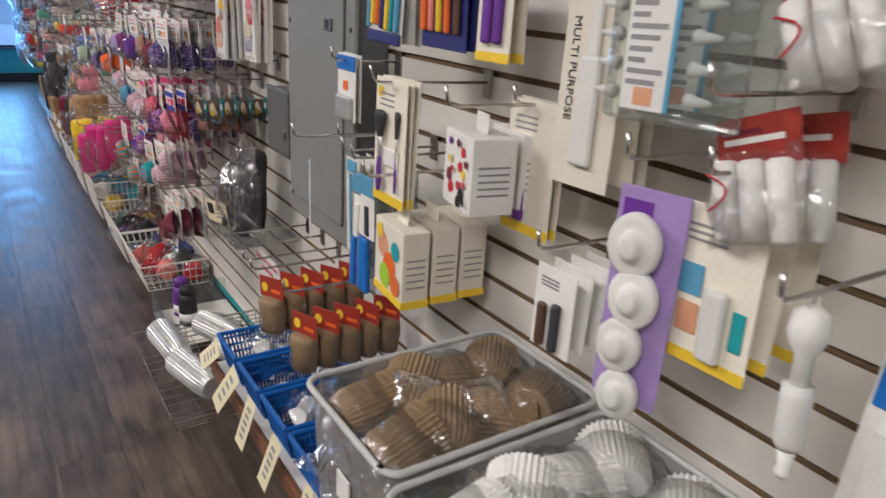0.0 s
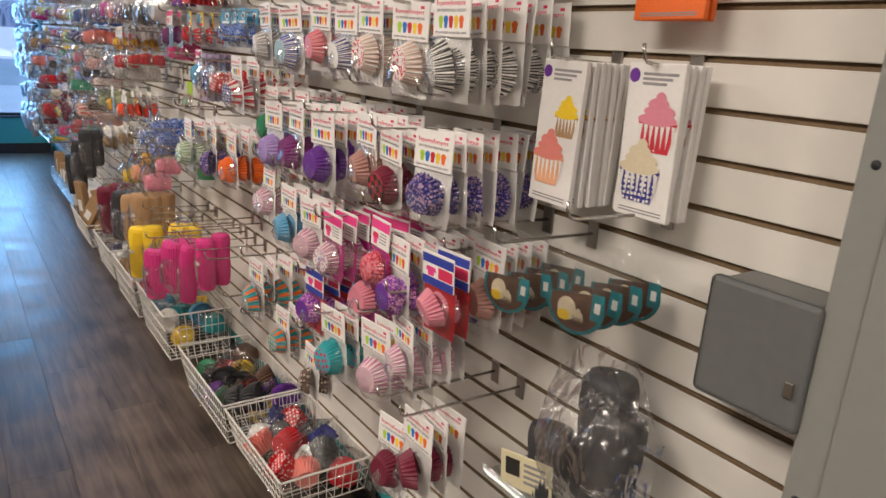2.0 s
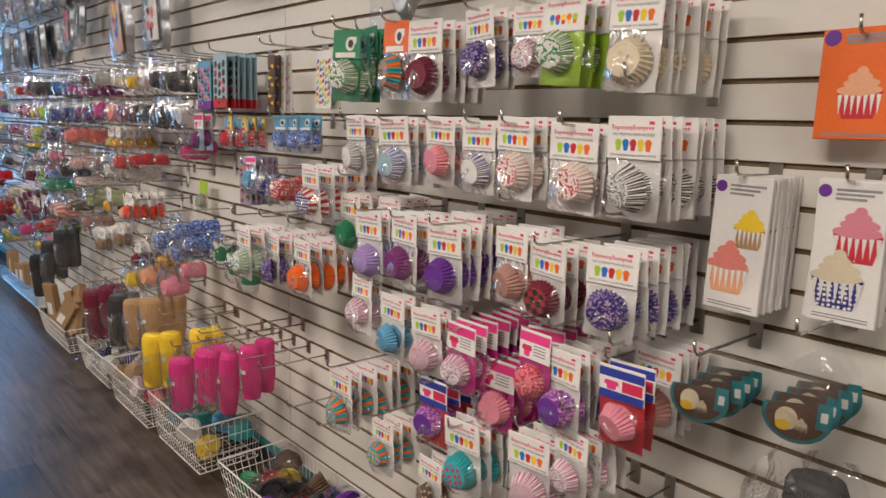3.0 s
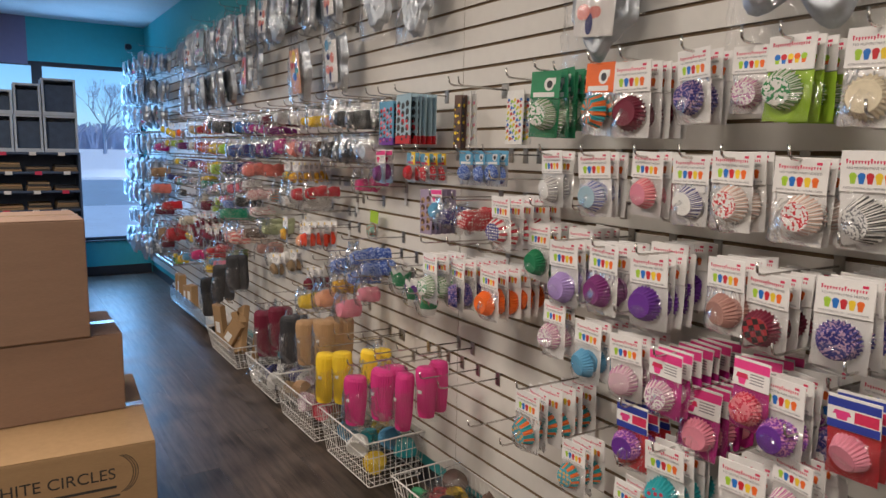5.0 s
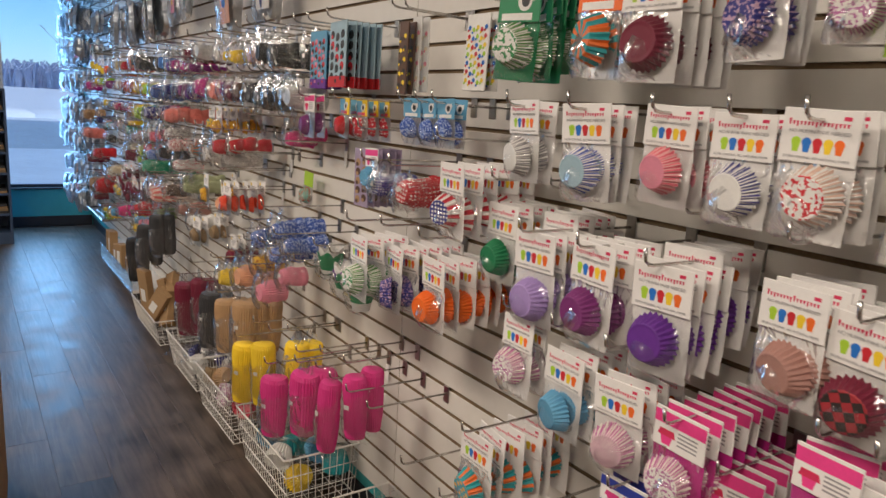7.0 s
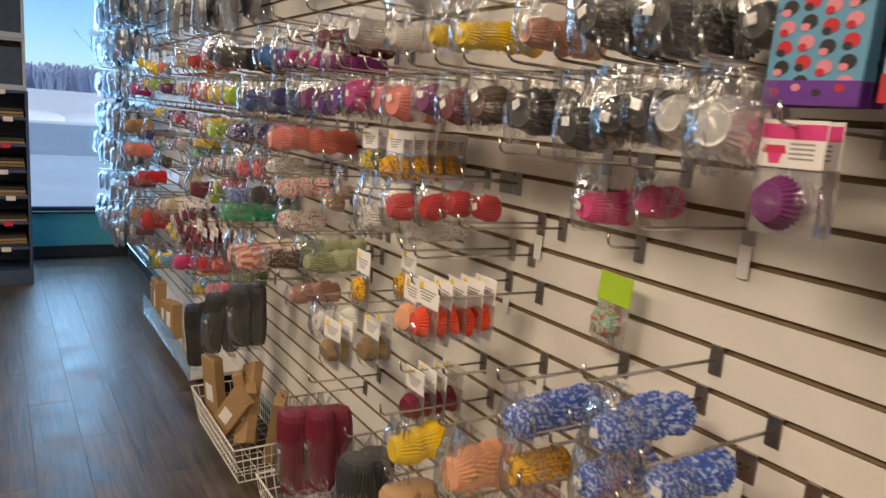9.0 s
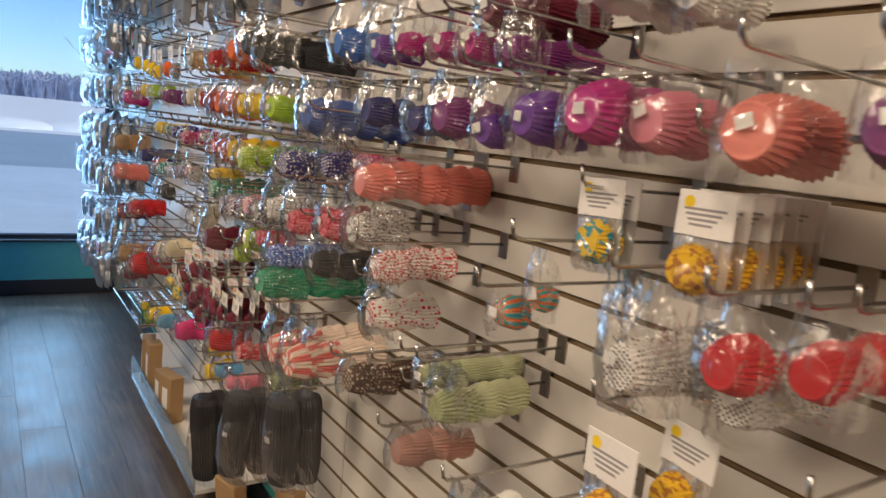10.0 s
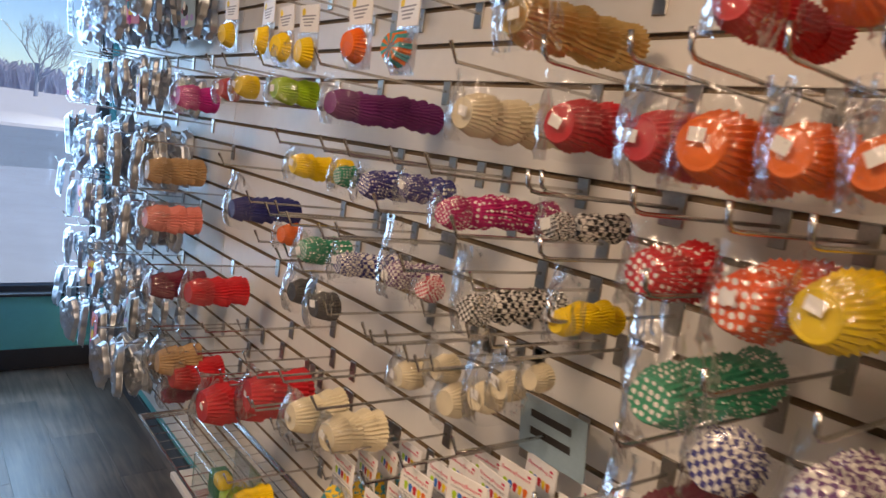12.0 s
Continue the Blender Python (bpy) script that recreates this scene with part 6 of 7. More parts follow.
# ---- ceiling fittings ----
for ly in LAMP_Y:
    tr = thing("ceiling_light", pose(-2.3, ly, CEIL_Z), "white recessed ceiling light panel", "ceiling light", "ceiling lights")
    fbm = bmesh.new()
    for a in ((-0.31, -0.61, -0.03, 0.31, -0.585, 0), (-0.31, 0.585, -0.03, 0.31, 0.61, 0), (-0.31, -0.585, -0.03, -0.285, 0.585, 0), (0.285, -0.585, -0.03, 0.31, 0.585, 0)):
        bm_box(fbm, *a)
    part("frame", fbm, WHITE, tr)
    part("diffuser", box(-0.284, -0.584, -0.014, 0.284, 0.584, -0.008), GLOW, tr, "glowing white diffuser")

# ---- outside the window ----
soffit = structure("trim_soffit", box(-5, WALL_END + 0.16, 2.62, 1.0, WALL_END + 1.6, 2.75), WALLW, "pale soffit boards over the shop front")
for i in range(12):
    part("soffit_board", box(-5, WALL_END + 0.17 + i * 0.118, 2.60, 1.0, WALL_END + 0.275 + i * 0.118, 2.619), WALLW, soffit)
bank = bmesh.new()
for i in range(60):
    x = -90 + i * 3
    bmesh.ops.create_icosphere(bank, subdivisions=2, radius=1.0, matrix=pose(x, 41.5 + 0.5 * math.sin(i), -0.2) @ Matrix.Diagonal((2.6, 1.2, 0.45 + 0.2 * math.sin(i * 1.7), 1)))
tagged(part("snow_bank", bank, SNOW, None, "low ploughed snow bank along the road", smooth=True), "", "snow bank", "", "stuff")


def bare_tree(x, y, h, seed):
    rg = random.Random(seed)
    t = thing("bare_tree", pose(x, y, -0.2), "leafless winter tree with fine branches greyed for haze", "tree", "bare trees")
    tr = bmesh.new()
    bm_tube(tr, [(0, 0, 0), (0.05, 0, h * 0.2), (0, 0.1, h * 0.35)], h * 0.022, 7)
    part("trunk", tr, BARK, t)
    cr = bmesh.new()

    def grow(p, d, ln, r, lev):
        q = p + d * ln
        bm_tube(cr, [p, (p + q) / 2 + Vector((rg.uniform(-1, 1), rg.uniform(-1, 1), 0.3)) * ln * 0.06, q], r, 4 if lev else 5)
        if lev < 4:
            for _ in range(3 if lev < 3 else 4):
                nd = (d + Vector((rg.uniform(-0.8, 0.8), rg.uniform(-0.8, 0.8), rg.uniform(-0.15, 0.6)))).normalized()
                grow(p + d * ln * rg.uniform(0.55, 1.0), nd, ln * rg.uniform(0.6, 0.8), r * 0.55, lev + 1)
    for _ in range(6):
        grow(Vector((0, 0, h * rg.uniform(0.14, 0.34))), Vector((rg.uniform(-0.9, 0.9), rg.uniform(-0.9, 0.9), 1)).normalized(), h * 0.25, h * 0.007, 0)
    part("crown", cr, BARK, t)


bare_tree(17.2, 150, 17, 3)
bare_tree(-19, 170, 20, 4)
# woods on the horizon, their haze painted in by the pale material
woods = bmesh.new()
rgw = random.Random(11)
for i in range(3000):
    x, y = -330 + i * 0.225 + rgw.uniform(-1, 1), 330 + rgw.uniform(0, 40)
    hh = 6.5 + 0.9 * math.sin(x * 0.05) + rgw.uniform(-0.7, 0.7)
    for j in range(3):
        top = hh * rgw.uniform(1.1, 1.45)
        bm_tube(woods, [(x + rgw.uniform(-1, 1), y, -0.2), (x + rgw.uniform(-2, 2), y, top * 0.72), (x + rgw.uniform(-2, 2), y, top)], rgw.uniform(0.15, 0.4), 3)
tagged(part("far_woods", woods, WOODS, None, "distant band of bare winter woods coloured pale for haze"), "", "woods", "", "stuff")
shed = thing("distant_house", pose(-14, 150, -0.2), "low pale house far off across the snow", "house")
part("wall", box(0, 0, 0, 12, 8, 3), WALLW, shed)
rf = bmesh.new()
v = [rf.verts.new(c) for c in ((-0.5, -0.5, 3), (12.5, -0.5, 3), (12.5, 8.5, 3), (-0.5, 8.5, 3), (-0.5, 4, 5.5), (12.5, 4, 5.5))]
for f in ((0, 1, 5, 4), (2, 3, 4, 5), (0, 4, 3), (1, 2, 5), (0, 3, 2, 1)):
    rf.faces.new([v[i] for i in f])
part("roof", rf, SNOW, shed)
# ---- goods on the slatwall ----

# carded cup packs
cards(2.428, 1.725, -0.265, 3, 1.06, "green_floral", "green_card", 0.036)
cards(2.225, 1.729, -0.265, 2, 1.06, "sun_stripes", "orange_card", 0.036)
cards(2.122, 1.723, -0.265, 5, 1.06, "maroon", "plain", 0.036)
cards(1.948, 1.732, -0.265, 3, 0.94, "navy_floral", "plain", 0.036)
cards(1.806, 1.724, -0.265, 2, 0.79, "confetti", "plain", 0.036)
cards(1.725, 1.734, -0.265, 4, 0.96, "green_floral", "green", 0.036)
cards(1.569, 1.729, -0.265, 7, 1.01, "cream", "plain", 0.036)
cards(2.394, 1.510, -0.265, 2, 0.91, "grey_stripes", "plain", 0.036)
cards(2.235, 1.508, -0.265, 3, 0.98, "blue_stripes", "plain", 0.036)
cards(2.061, 1.510, -0.265, 3, 0.90, "pink_stripes", "plain", 0.036)
cards(1.936, 1.503, -0.265, 2, 0.91, "navy_stripes", "plain", 0.036)
cards(1.832, 1.512, -0.265, 3, 0.98, "red_floral", "plain", 0.036)
cards(1.688, 1.502, -0.265, 3, 0.99, "red_floral", "plain", 0.036)
cards(1.559, 1.516, -0.265, 7, 1.06, "grey_floral", "plain", 0.036)
cards(2.619, 1.369, -0.265, 5, 0.97, "flag_stripes", "plain", 0.05)
cards(2.329, 1.267, -0.265, 6, 1.06, "lilac", "plain", 0.036)
cards(2.182, 1.275, -0.265, 4, 1.06, "plum", "plain", 0.036)
cards(2.040, 1.268, -0.265, 4, 1.06, "purple", "plain", 0.036)
cards(1.829, 1.287, -0.265, 4, 0.95, "blush", "plain", 0.036)
cards(1.733, 1.270, -0.265, 5, 0.97, "plaid", "plain", 0.036)
cards(1.582, 1.284, -0.265, 7, 1.00, "navy_floral", "plain", 0.036)
cards(2.358, 1.093, -0.265, 2, 0.92, "confetti", "plain", 0.036)
cards(2.224, 1.064, -0.265, 5, 0.96, "sky_blue", "plain", 0.036)
cards(2.098, 1.057, -0.265, 4, 0.98, "party_stripes", "plain", 0.036)
cards(1.971, 1.049, -0.265, 7, 0.94, "confetti", "pink", 0.036)
cards(1.755, 1.086, -0.265, 4, 0.88, "pink_floral", "pink", 0.036)
cards(1.688, 1.064, -0.265, 6, 0.98, "purple_floral", "plain", 0.036)
cards(1.550, 1.068, -0.265, 2, 0.93, "pink", "blue", 0.036)
cards(2.459, 0.799, -0.265, 6, 1.06, "party_dots", "plain", 0.045)
cards(2.061, 0.890, -0.265, 3, 0.97, "purple_floral", "blue", 0.036)
cards(1.957, 0.820, -0.265, 5, 1.06, "teal_dots", "plain", 0.036)
cards(1.758, 0.856, -0.265, 4, 1.03, "party_stripes", "plain", 0.036)
cards(2.259, 0.717, -0.265, 3, 0.88, "party_dots", "plain", 0.036)
cards(2.062, 0.683, -0.265, 2, 0.83, "brown_hearts", "plain", 0.036)
cards(1.649, 0.909, -0.265, 4, 0.86, "confetti", "plain", 0.04)
cards(2.429, 1.737, -0.2, 3, 1.00, "green_floral", "green_card")

cards(2.509, 1.293, -0.2, 4, 1.00, "green", "plain")
cards(2.365, 1.294, -0.17, 4, 1.00, "purple", "plain")
cards(2.047, 1.289, -0.18, 4, 1.00, "purple", "plain")
cards(1.546, 1.081, -0.15, 4, 1.00, "blush", "plain")

cards(1.637, 1.034, -0.15, 5, 1.00, "navy_floral", "plain")
cards(1.917, 0.966, -0.2, 5, 1.00, "pink", "pink")
cards(1.661, 0.678, -0.265, 3, 1.00, "maroon", "plain", 0.05)
cards(1.575, 0.731, -0.265, 3, 1.00, "maroon", "plain")
cards(2.927, 1.154, -0.32, 4, 1.00, "green_floral", "plain")
cards(2.841, 1.142, -0.265, 6, 1.00, "navy_floral", "plain")
cards(2.667, 1.144, -0.265, 6, 1.00, "orange", "plain", 0.042)
cards(3.238, 1.500, -0.22, 2, 0.68, "red", "yellow_card")
cards(3.168, 1.498, -0.2, 3, 0.68, "red_stars", "yellow_card")
cards(2.903, 1.507, -0.2, 3, 0.68, "blue_floral", "blue_card")
cards(2.823, 1.508, -0.2, 3, 0.68, "blue_floral", "blue_card")
cards(2.751, 1.509, -0.2, 2, 0.68, "blue_floral", "blue_card")
cards(3.462, 1.506, -0.23, 2, 0.80, "plum", "pink_clear")
cards(3.862, 1.217, -0.05, 1, 0.80, "teal_floral", "lime_card")
cards(2.981, 1.374, -0.265, 1, 0.70, "sky_blue", "pink_clear")
cards(4.477, 1.144, -0.265, 1, 0.80, "yellow_sun", "script")
cards(4.451, 1.148, -0.15, 1, 0.80, "yellow_sun", "script")
cards(4.238, 1.133, -0.26, 1, 0.80, "peach", "script")
cards(4.165, 1.146, -0.27, 5, 0.80, "vermilion", "script")
cards(4.636, 0.924, -0.265, 2, 0.80, "kraft", "script")
cards(4.535, 0.957, -0.2, 2, 0.80, "kraft", "script")
cards(4.307, 0.895, -0.2, 4, 0.80, "maroon", "script")

# flat printed packs
sheet_pack(3.330, 1.724, -0.2, 6, 0.126, 0.190, "pale_blue", ('black', 'charcoal', 'black', 'red'), 5, 3, "pale blue card of small black sugar decorations", 0.022, None, 0.004, 'red')
sheet_pack(2.955, 1.699, -0.2, 2, 0.043, 0.180, "brown", ('yellow', 'black'), 5, 2, "brown card of yellow and black decorations in clear pack", 0.022, None, 0.004)
sheet_pack(2.941, 1.714, -0.17, 2, 0.040, 0.187, "white", ('pink', 'cream'), 4, 2, "pale pack of pink and cream decorations", 0.022, None, 0.004)
sheet_pack(2.640, 1.695, -0.2, 2, 0.088, 0.164, "white", ('blue', 'red', 'yellow', 'lime'), 7, 5, "white card of small coloured sugar letters", 0.022, None, 0.004)
sheet_pack(3.157, 1.363, -0.2, 6, 0.075, 0.167, "mauve", ('brown', 'tan'), 5, 2, "grey-purple card with dark round sugar decorations", 0.022, None, 0.004)
wrap_packs(1.425, 1.423, -0.12, 8, 0.102, 0.240, ((-0.2, 0.4, 0.56, 'tan', 'yellow'), (0.1, 0.7, 0.76, 'peach', 'salmon')), "white printed pack showing yellow and pink frosted cupcakes")
wrap_packs(1.264, 1.428, -0.09, 4, 0.107, 0.236, ((-0.14, 0.4, 0.7, 'red_stars', 'pink'), (0.08, 0.72, 0.76, 'navy_dots', 'cream')), "white printed pack showing two star-patterned cupcakes")
sheet_pack(3.470, 1.703, -0.2, 3, 0.116, 0.174, "sky_blue", ('red', 'black', 'pink'), 6, 4, "pale blue card of red and black sugar decorations", 0.022, None, 0.004, 'purple')
wrap_packs(1.282, 1.667, -0.06, 2, 0.130, 0.176, ((0.0, 0.62, 0.52, "red", "peach"),), "orange printed party pack with a red cupcake in clear film", 0.016, PAPER["orange"])

# teal cup packs and clear pouches
pouches(1.428, 1.118, -0.2, 4, 0.105, 0.128)
pouches(1.270, 1.140, -0.2, 4, 0.105, 0.128)

# bagged cups in clear plastic, top row
bags(4.803, 1.662, -0.26, 6, 0.031, "maroon")
bags(4.590, 1.668, -0.26, 4, 0.033, "silver")
bags(4.508, 1.662, -0.2, 3, 0.028, "white")
bags(4.237, 1.639, -0.26, 2, 0.022, "yellow")
bags(4.127, 1.642, -0.26, 5, 0.027, "yellow")
bags(3.943, 1.631, -0.26, 5, 0.026, "copper")
bags(3.770, 1.636, -0.28, 6, 0.037, "black")
bags(3.660, 1.636, -0.26, 5, 0.037, "black")
bags(3.557, 1.630, -0.2, 5, 0.030, "charcoal")
bags(4.937, 1.613, -0.26, 5, 0.021, "magenta")
cards(7.478, 1.743, -0.265, 1, 0.75, "yellow", "script")
cards(7.250, 1.722, -0.265, 1, 0.75, "yellow", "script")
cards(7.155, 1.702, -0.265, 1, 0.75, "yellow", "script")
cards(7.049, 1.696, -0.265, 1, 0.75, "yellow", "script")
cards(6.851, 1.700, -0.265, 1, 0.75, "orange", "script")
cards(6.698, 1.690, -0.265, 1, 0.75, "sun_stripes", "script")

# bagged cups in clear plastic, second row
bags(3.717, 1.500, -0.26, 3, 0.035, "black")
bags(3.666, 1.505, -0.26, 2, 0.034, "black")
bags(3.613, 1.506, -0.26, 2, 0.031, "silver")
bags(3.550, 1.492, -0.26, 3, 0.039, "silver")
bags(4.862, 1.608, -0.26, 5, 0.022, "magenta")
bags(4.764, 1.601, -0.26, 5, 0.021, "plum")
cards(4.608, 1.435, -0.2, 2, 0.72, "rainbow_blotch", "script")
cards(4.434, 1.438, -0.22, 7, 0.72, "yellow_sun", "script", 0.03)

# bagged cups in clear plastic, third row
bags(4.482, 1.229, -0.26, 5, 0.035, "white_dots")
bags(4.379, 1.218, -0.2, 4, 0.032, "white_dots")
bags(4.359, 1.273, -0.26, 1, 0.032, "red")
bags(4.295, 1.281, -0.21, 1, 0.031, "red")
bags(4.271, 1.291, -0.16, 1, 0.031, "red")
bags(4.240, 1.287, -0.11, 1, 0.031, "red")
bags(3.883, 1.344, -0.126, 3, 0.030, "hot_pink")
bags(3.782, 1.364, -0.1, 2, 0.028, "hot_pink")

# bagged cups in clear plastic, lower rows
bags(4.893, 1.073, -0.26, 6, 0.021, "olive")
bags(6.554, 0.660, -0.26, 3, 0.038, "hot_pink")
bags(6.892, 0.595, -0.26, 2, 0.030, "sky_blue")
bags(5.849, 0.802, -0.26, 3, 0.025, "red_dots")
bags(6.052, 0.676, -0.26, 2, 0.026, "sky_blue")
bags(5.943, 0.676, -0.26, 3, 0.024, "pink")
bags(4.711, 1.236, -0.26, 1, 0.025, "sun_stripes")
bags(4.647, 1.272, -0.26, 1, 0.018, "sun_stripes")
bags(4.842, 1.038, -0.26, 5, 0.029, "olive")
bags(4.943, 0.918, -0.26, 4, 0.029, "blush")
bags(4.741, 0.886, -0.26, 3, 0.031, "white")
bags(3.864, 0.971, -0.26, 5, 0.036, "blue_floral")
bags(3.669, 1.040, -0.26, 5, 0.032, "blue_floral")
bags(3.687, 0.946, -0.26, 4, 0.030, "blue_floral")
bags(3.551, 1.001, -0.26, 4, 0.028, "blue_floral")
bags(4.264, 0.728, -0.26, 3, 0.039, "yellow")
bags(4.031, 0.784, -0.26, 3, 0.044, "peach")
bags(3.849, 0.874, -0.26, 3, 0.032, "yellow_sun")
bags(3.782, 0.787, -0.26, 2, 0.042, "pink")
bags(3.580, 0.885, -0.26, 2, 0.033, "pink")
petal_cups(3.341, 0.944, -0.2, "green")
petal_cups(3.228, 0.911, -0.2, "purple")
petal_cups(3.129, 0.893, -0.2, "hot_pink")
bags(2.955, 1.280, -0.26, 3, 0.031, "navy_dots")
bags(2.817, 1.281, -0.26, 5, 0.036, "red_dots")
bags(2.903, 1.051, -0.26, 1, 0.034, "green_floral")

# rows of bagged cups beside the aisle
bags(7.842, 1.502, -0.26, 2, 0.036, "magenta", 0.055)
bags(7.504, 1.532, -0.26, 1, 0.028, "red", 0.055)
bags(7.391, 1.534, -0.26, 1, 0.028, "yellow", 0.055)
bags(7.180, 1.535, -0.26, 2, 0.028, "lime", 0.05)
bags(6.922, 1.516, -0.26, 6, 0.029, "plum", 0.04)
bags(6.522, 1.514, -0.26, 4, 0.032, "cream", 0.055)
bags(6.343, 1.514, -0.26, 2, 0.033, "red", 0.055)
bags(6.220, 1.501, -0.26, 3, 0.035, "red", 0.055)
bags(6.150, 1.498, -0.26, 3, 0.039, "orange", 0.055)
bags(6.059, 1.501, -0.26, 2, 0.032, "orange", 0.055)
bags(5.984, 1.501, -0.26, 1, 0.030, "orange", 0.055)
bags(5.919, 1.500, -0.26, 2, 0.036, "yellow", 0.055)
bags(5.839, 1.502, -0.26, 2, 0.028, "yellow", 0.055)
bags(5.805, 1.510, -0.2, 1, 0.031, "yellow", 0.055)
bags(5.685, 1.494, -0.26, 4, 0.034, "lime", 0.055)
bags(5.415, 1.485, -0.27, 5, 0.039, "steel_blue", 0.05)
bags(5.174, 1.505, -0.26, 2, 0.029, "navy", 0.055)
bags(5.520, 1.485, -0.22, 1, 0.046, "steel_blue", 0.055)
bags(4.997, 1.493, -0.26, 2, 0.028, "navy", 0.055)
bags(4.900, 1.503, -0.26, 2, 0.033, "plum", 0.055)
bags(4.800, 1.489, -0.26, 1, 0.026, "purple", 0.055)
bags(4.721, 1.506, -0.24, 2, 0.039, "purple", 0.055)
bags(4.586, 1.515, -0.26, 2, 0.041, "magenta", 0.055)
bags(4.521, 1.513, -0.22, 2, 0.038, "pink", 0.055)
bags(4.366, 1.506, -0.26, 2, 0.040, "salmon", 0.055)
bags(4.247, 1.510, -0.26, 2, 0.034, "plum", 0.055)
bags(4.143, 1.506, -0.26, 2, 0.036, "maroon", 0.055)
bags(4.048, 1.506, -0.26, 2, 0.035, "brown", 0.055)
bags(3.920, 1.502, -0.26, 2, 0.041, "charcoal", 0.055)
bags(3.807, 1.480, -0.26, 2, 0.034, "black", 0.055)
bags(5.789, 1.650, -0.3, 6, 0.036, "black", 0.042)
bags(5.309, 1.632, -0.26, 2, 0.033, "blue", 0.055)
bags(5.150, 1.622, -0.26, 2, 0.027, "purple", 0.055)
bags(6.120, 1.629, -0.3, 4, 0.026, "red", 0.05)
bags(6.040, 1.654, -0.26, 1, 0.036, "orange", 0.055)
bags(6.010, 1.656, -0.2, 1, 0.034, "orange", 0.055)
bags(5.729, 1.629, -0.28, 5, 0.032, "charcoal", 0.05)
bags(6.428, 1.638, -0.28, 5, 0.033, "gold", 0.045)
bags(5.072, 1.627, -0.26, 5, 0.021, "magenta", 0.045)
bags(6.007, 1.369, -0.26, 3, 0.035, "yellow", 0.045)
bags(5.835, 1.358, -0.28, 4, 0.037, "lime_dots", 0.06)
bags(5.560, 1.388, -0.26, 2, 0.024, "green_dots", 0.055)
bags(5.498, 1.365, -0.29, 2, 0.036, "navy_dots", 0.05)
bags(5.363, 1.388, -0.25, 3, 0.031, "navy_dots", 0.045)
bags(5.262, 1.388, -0.22, 2, 0.028, "magenta_dots", 0.055)
bags(5.156, 1.378, -0.24, 2, 0.036, "pink_stripes", 0.055)
bags(5.133, 1.373, -0.27, 5, 0.037, "salmon", 0.055)
bags(7.060, 1.381, -0.26, 3, 0.025, "yellow", 0.045)
bags(6.869, 1.381, -0.26, 1, 0.021, "green_dots", 0.055)
bags(6.779, 1.382, -0.26, 2, 0.026, "navy_dots", 0.05)
bags(6.704, 1.385, -0.22, 2, 0.024, "navy_dots", 0.05)
bags(6.517, 1.375, -0.28, 5, 0.024, "magenta_dots", 0.045)
bags(6.335, 1.390, -0.26, 3, 0.018, "black_checks", 0.055)
bags(6.184, 1.365, -0.26, 2, 0.031, "red_dots", 0.055)
bags(6.080, 1.359, -0.26, 3, 0.037, "orange_dots", 0.055)
bags(7.096, 1.235, -0.25, 1, 0.024, "orange", 0.055)
bags(6.971, 1.223, -0.26, 2, 0.028, "green_dots", 0.055)
bags(6.837, 1.225, -0.26, 3, 0.023, "navy_checks", 0.045)
bags(6.669, 1.242, -0.26, 2, 0.024, "purple_checks", 0.055)
bags(6.579, 1.245, -0.26, 1, 0.020, "red_checks", 0.055)
bags(6.457, 1.248, -0.27, 4, 0.023, "black_checks", 0.05)
bags(6.318, 1.272, -0.24, 3, 0.019, "yellow", 0.04)
bags(6.145, 1.236, -0.27, 4, 0.035, "green_dots", 0.06)
bags(6.072, 1.202, -0.26, 1, 0.033, "navy_checks", 0.055)
bags(5.971, 1.203, -0.26, 2, 0.035, "purple_checks", 0.055)
bags(5.841, 1.228, -0.26, 1, 0.031, "red_checks", 0.055)
bags(5.749, 1.228, -0.26, 3, 0.034, "black_checks", 0.055)
bags(5.651, 1.247, -0.26, 2, 0.034, "grey_floral", 0.055)
bags(6.139, 1.083, -0.28, 4, 0.037, "maroon", 0.055)
bags(5.912, 1.083, -0.26, 1, 0.026, "lime_dots", 0.055)
bags(5.818, 1.138, -0.26, 2, 0.035, "lime_dots", 0.055)
bags(5.734, 1.155, -0.26, 2, 0.026, "pink_floral", 0.055)
bags(5.454, 1.250, -0.28, 4, 0.031, "pink_floral", 0.05)
bags(5.315, 1.258, -0.26, 2, 0.034, "pink_floral", 0.055)
bags(5.178, 1.276, -0.26, 2, 0.036, "grey_floral", 0.055)
bags(5.624, 1.060, -0.28, 5, 0.041, "xmas_stripes", 0.055)
bags(5.371, 1.161, -0.25, 3, 0.032, "charcoal", 0.05)
bags(5.632, 1.128, -0.26, 4, 0.031, "blue_floral", 0.05)
bags(5.039, 1.230, -0.28, 3, 0.031, "red_floral", 0.055)
bags(5.116, 1.116, -0.24, 3, 0.033, "red_hearts", 0.045)
bags(5.506, 0.928, -0.28, 4, 0.043, "candy_stripes", 0.055)
bags(5.390, 0.929, -0.28, 4, 0.042, "candy_stripes", 0.055)
bags(5.107, 0.989, -0.28, 6, 0.031, "brown_hearts", 0.045)
bags(7.390, 0.736, -0.26, 3, 0.055, "red", 0.06)
bags(7.259, 0.807, -0.2, 2, 0.055, "red", 0.06)
bags(7.820, 0.707, -0.26, 2, 0.045, "tan", 0.055)
bags(6.933, 0.898, -0.26, 2, 0.037, "cream", 0.055)
bags(6.793, 0.914, -0.26, 2, 0.037, "cream", 0.055)
bags(7.989, 0.903, -0.25, 3, 0.043, "maroon", 0.05)
bags(7.638, 0.969, -0.25, 3, 0.039, "red", 0.05)
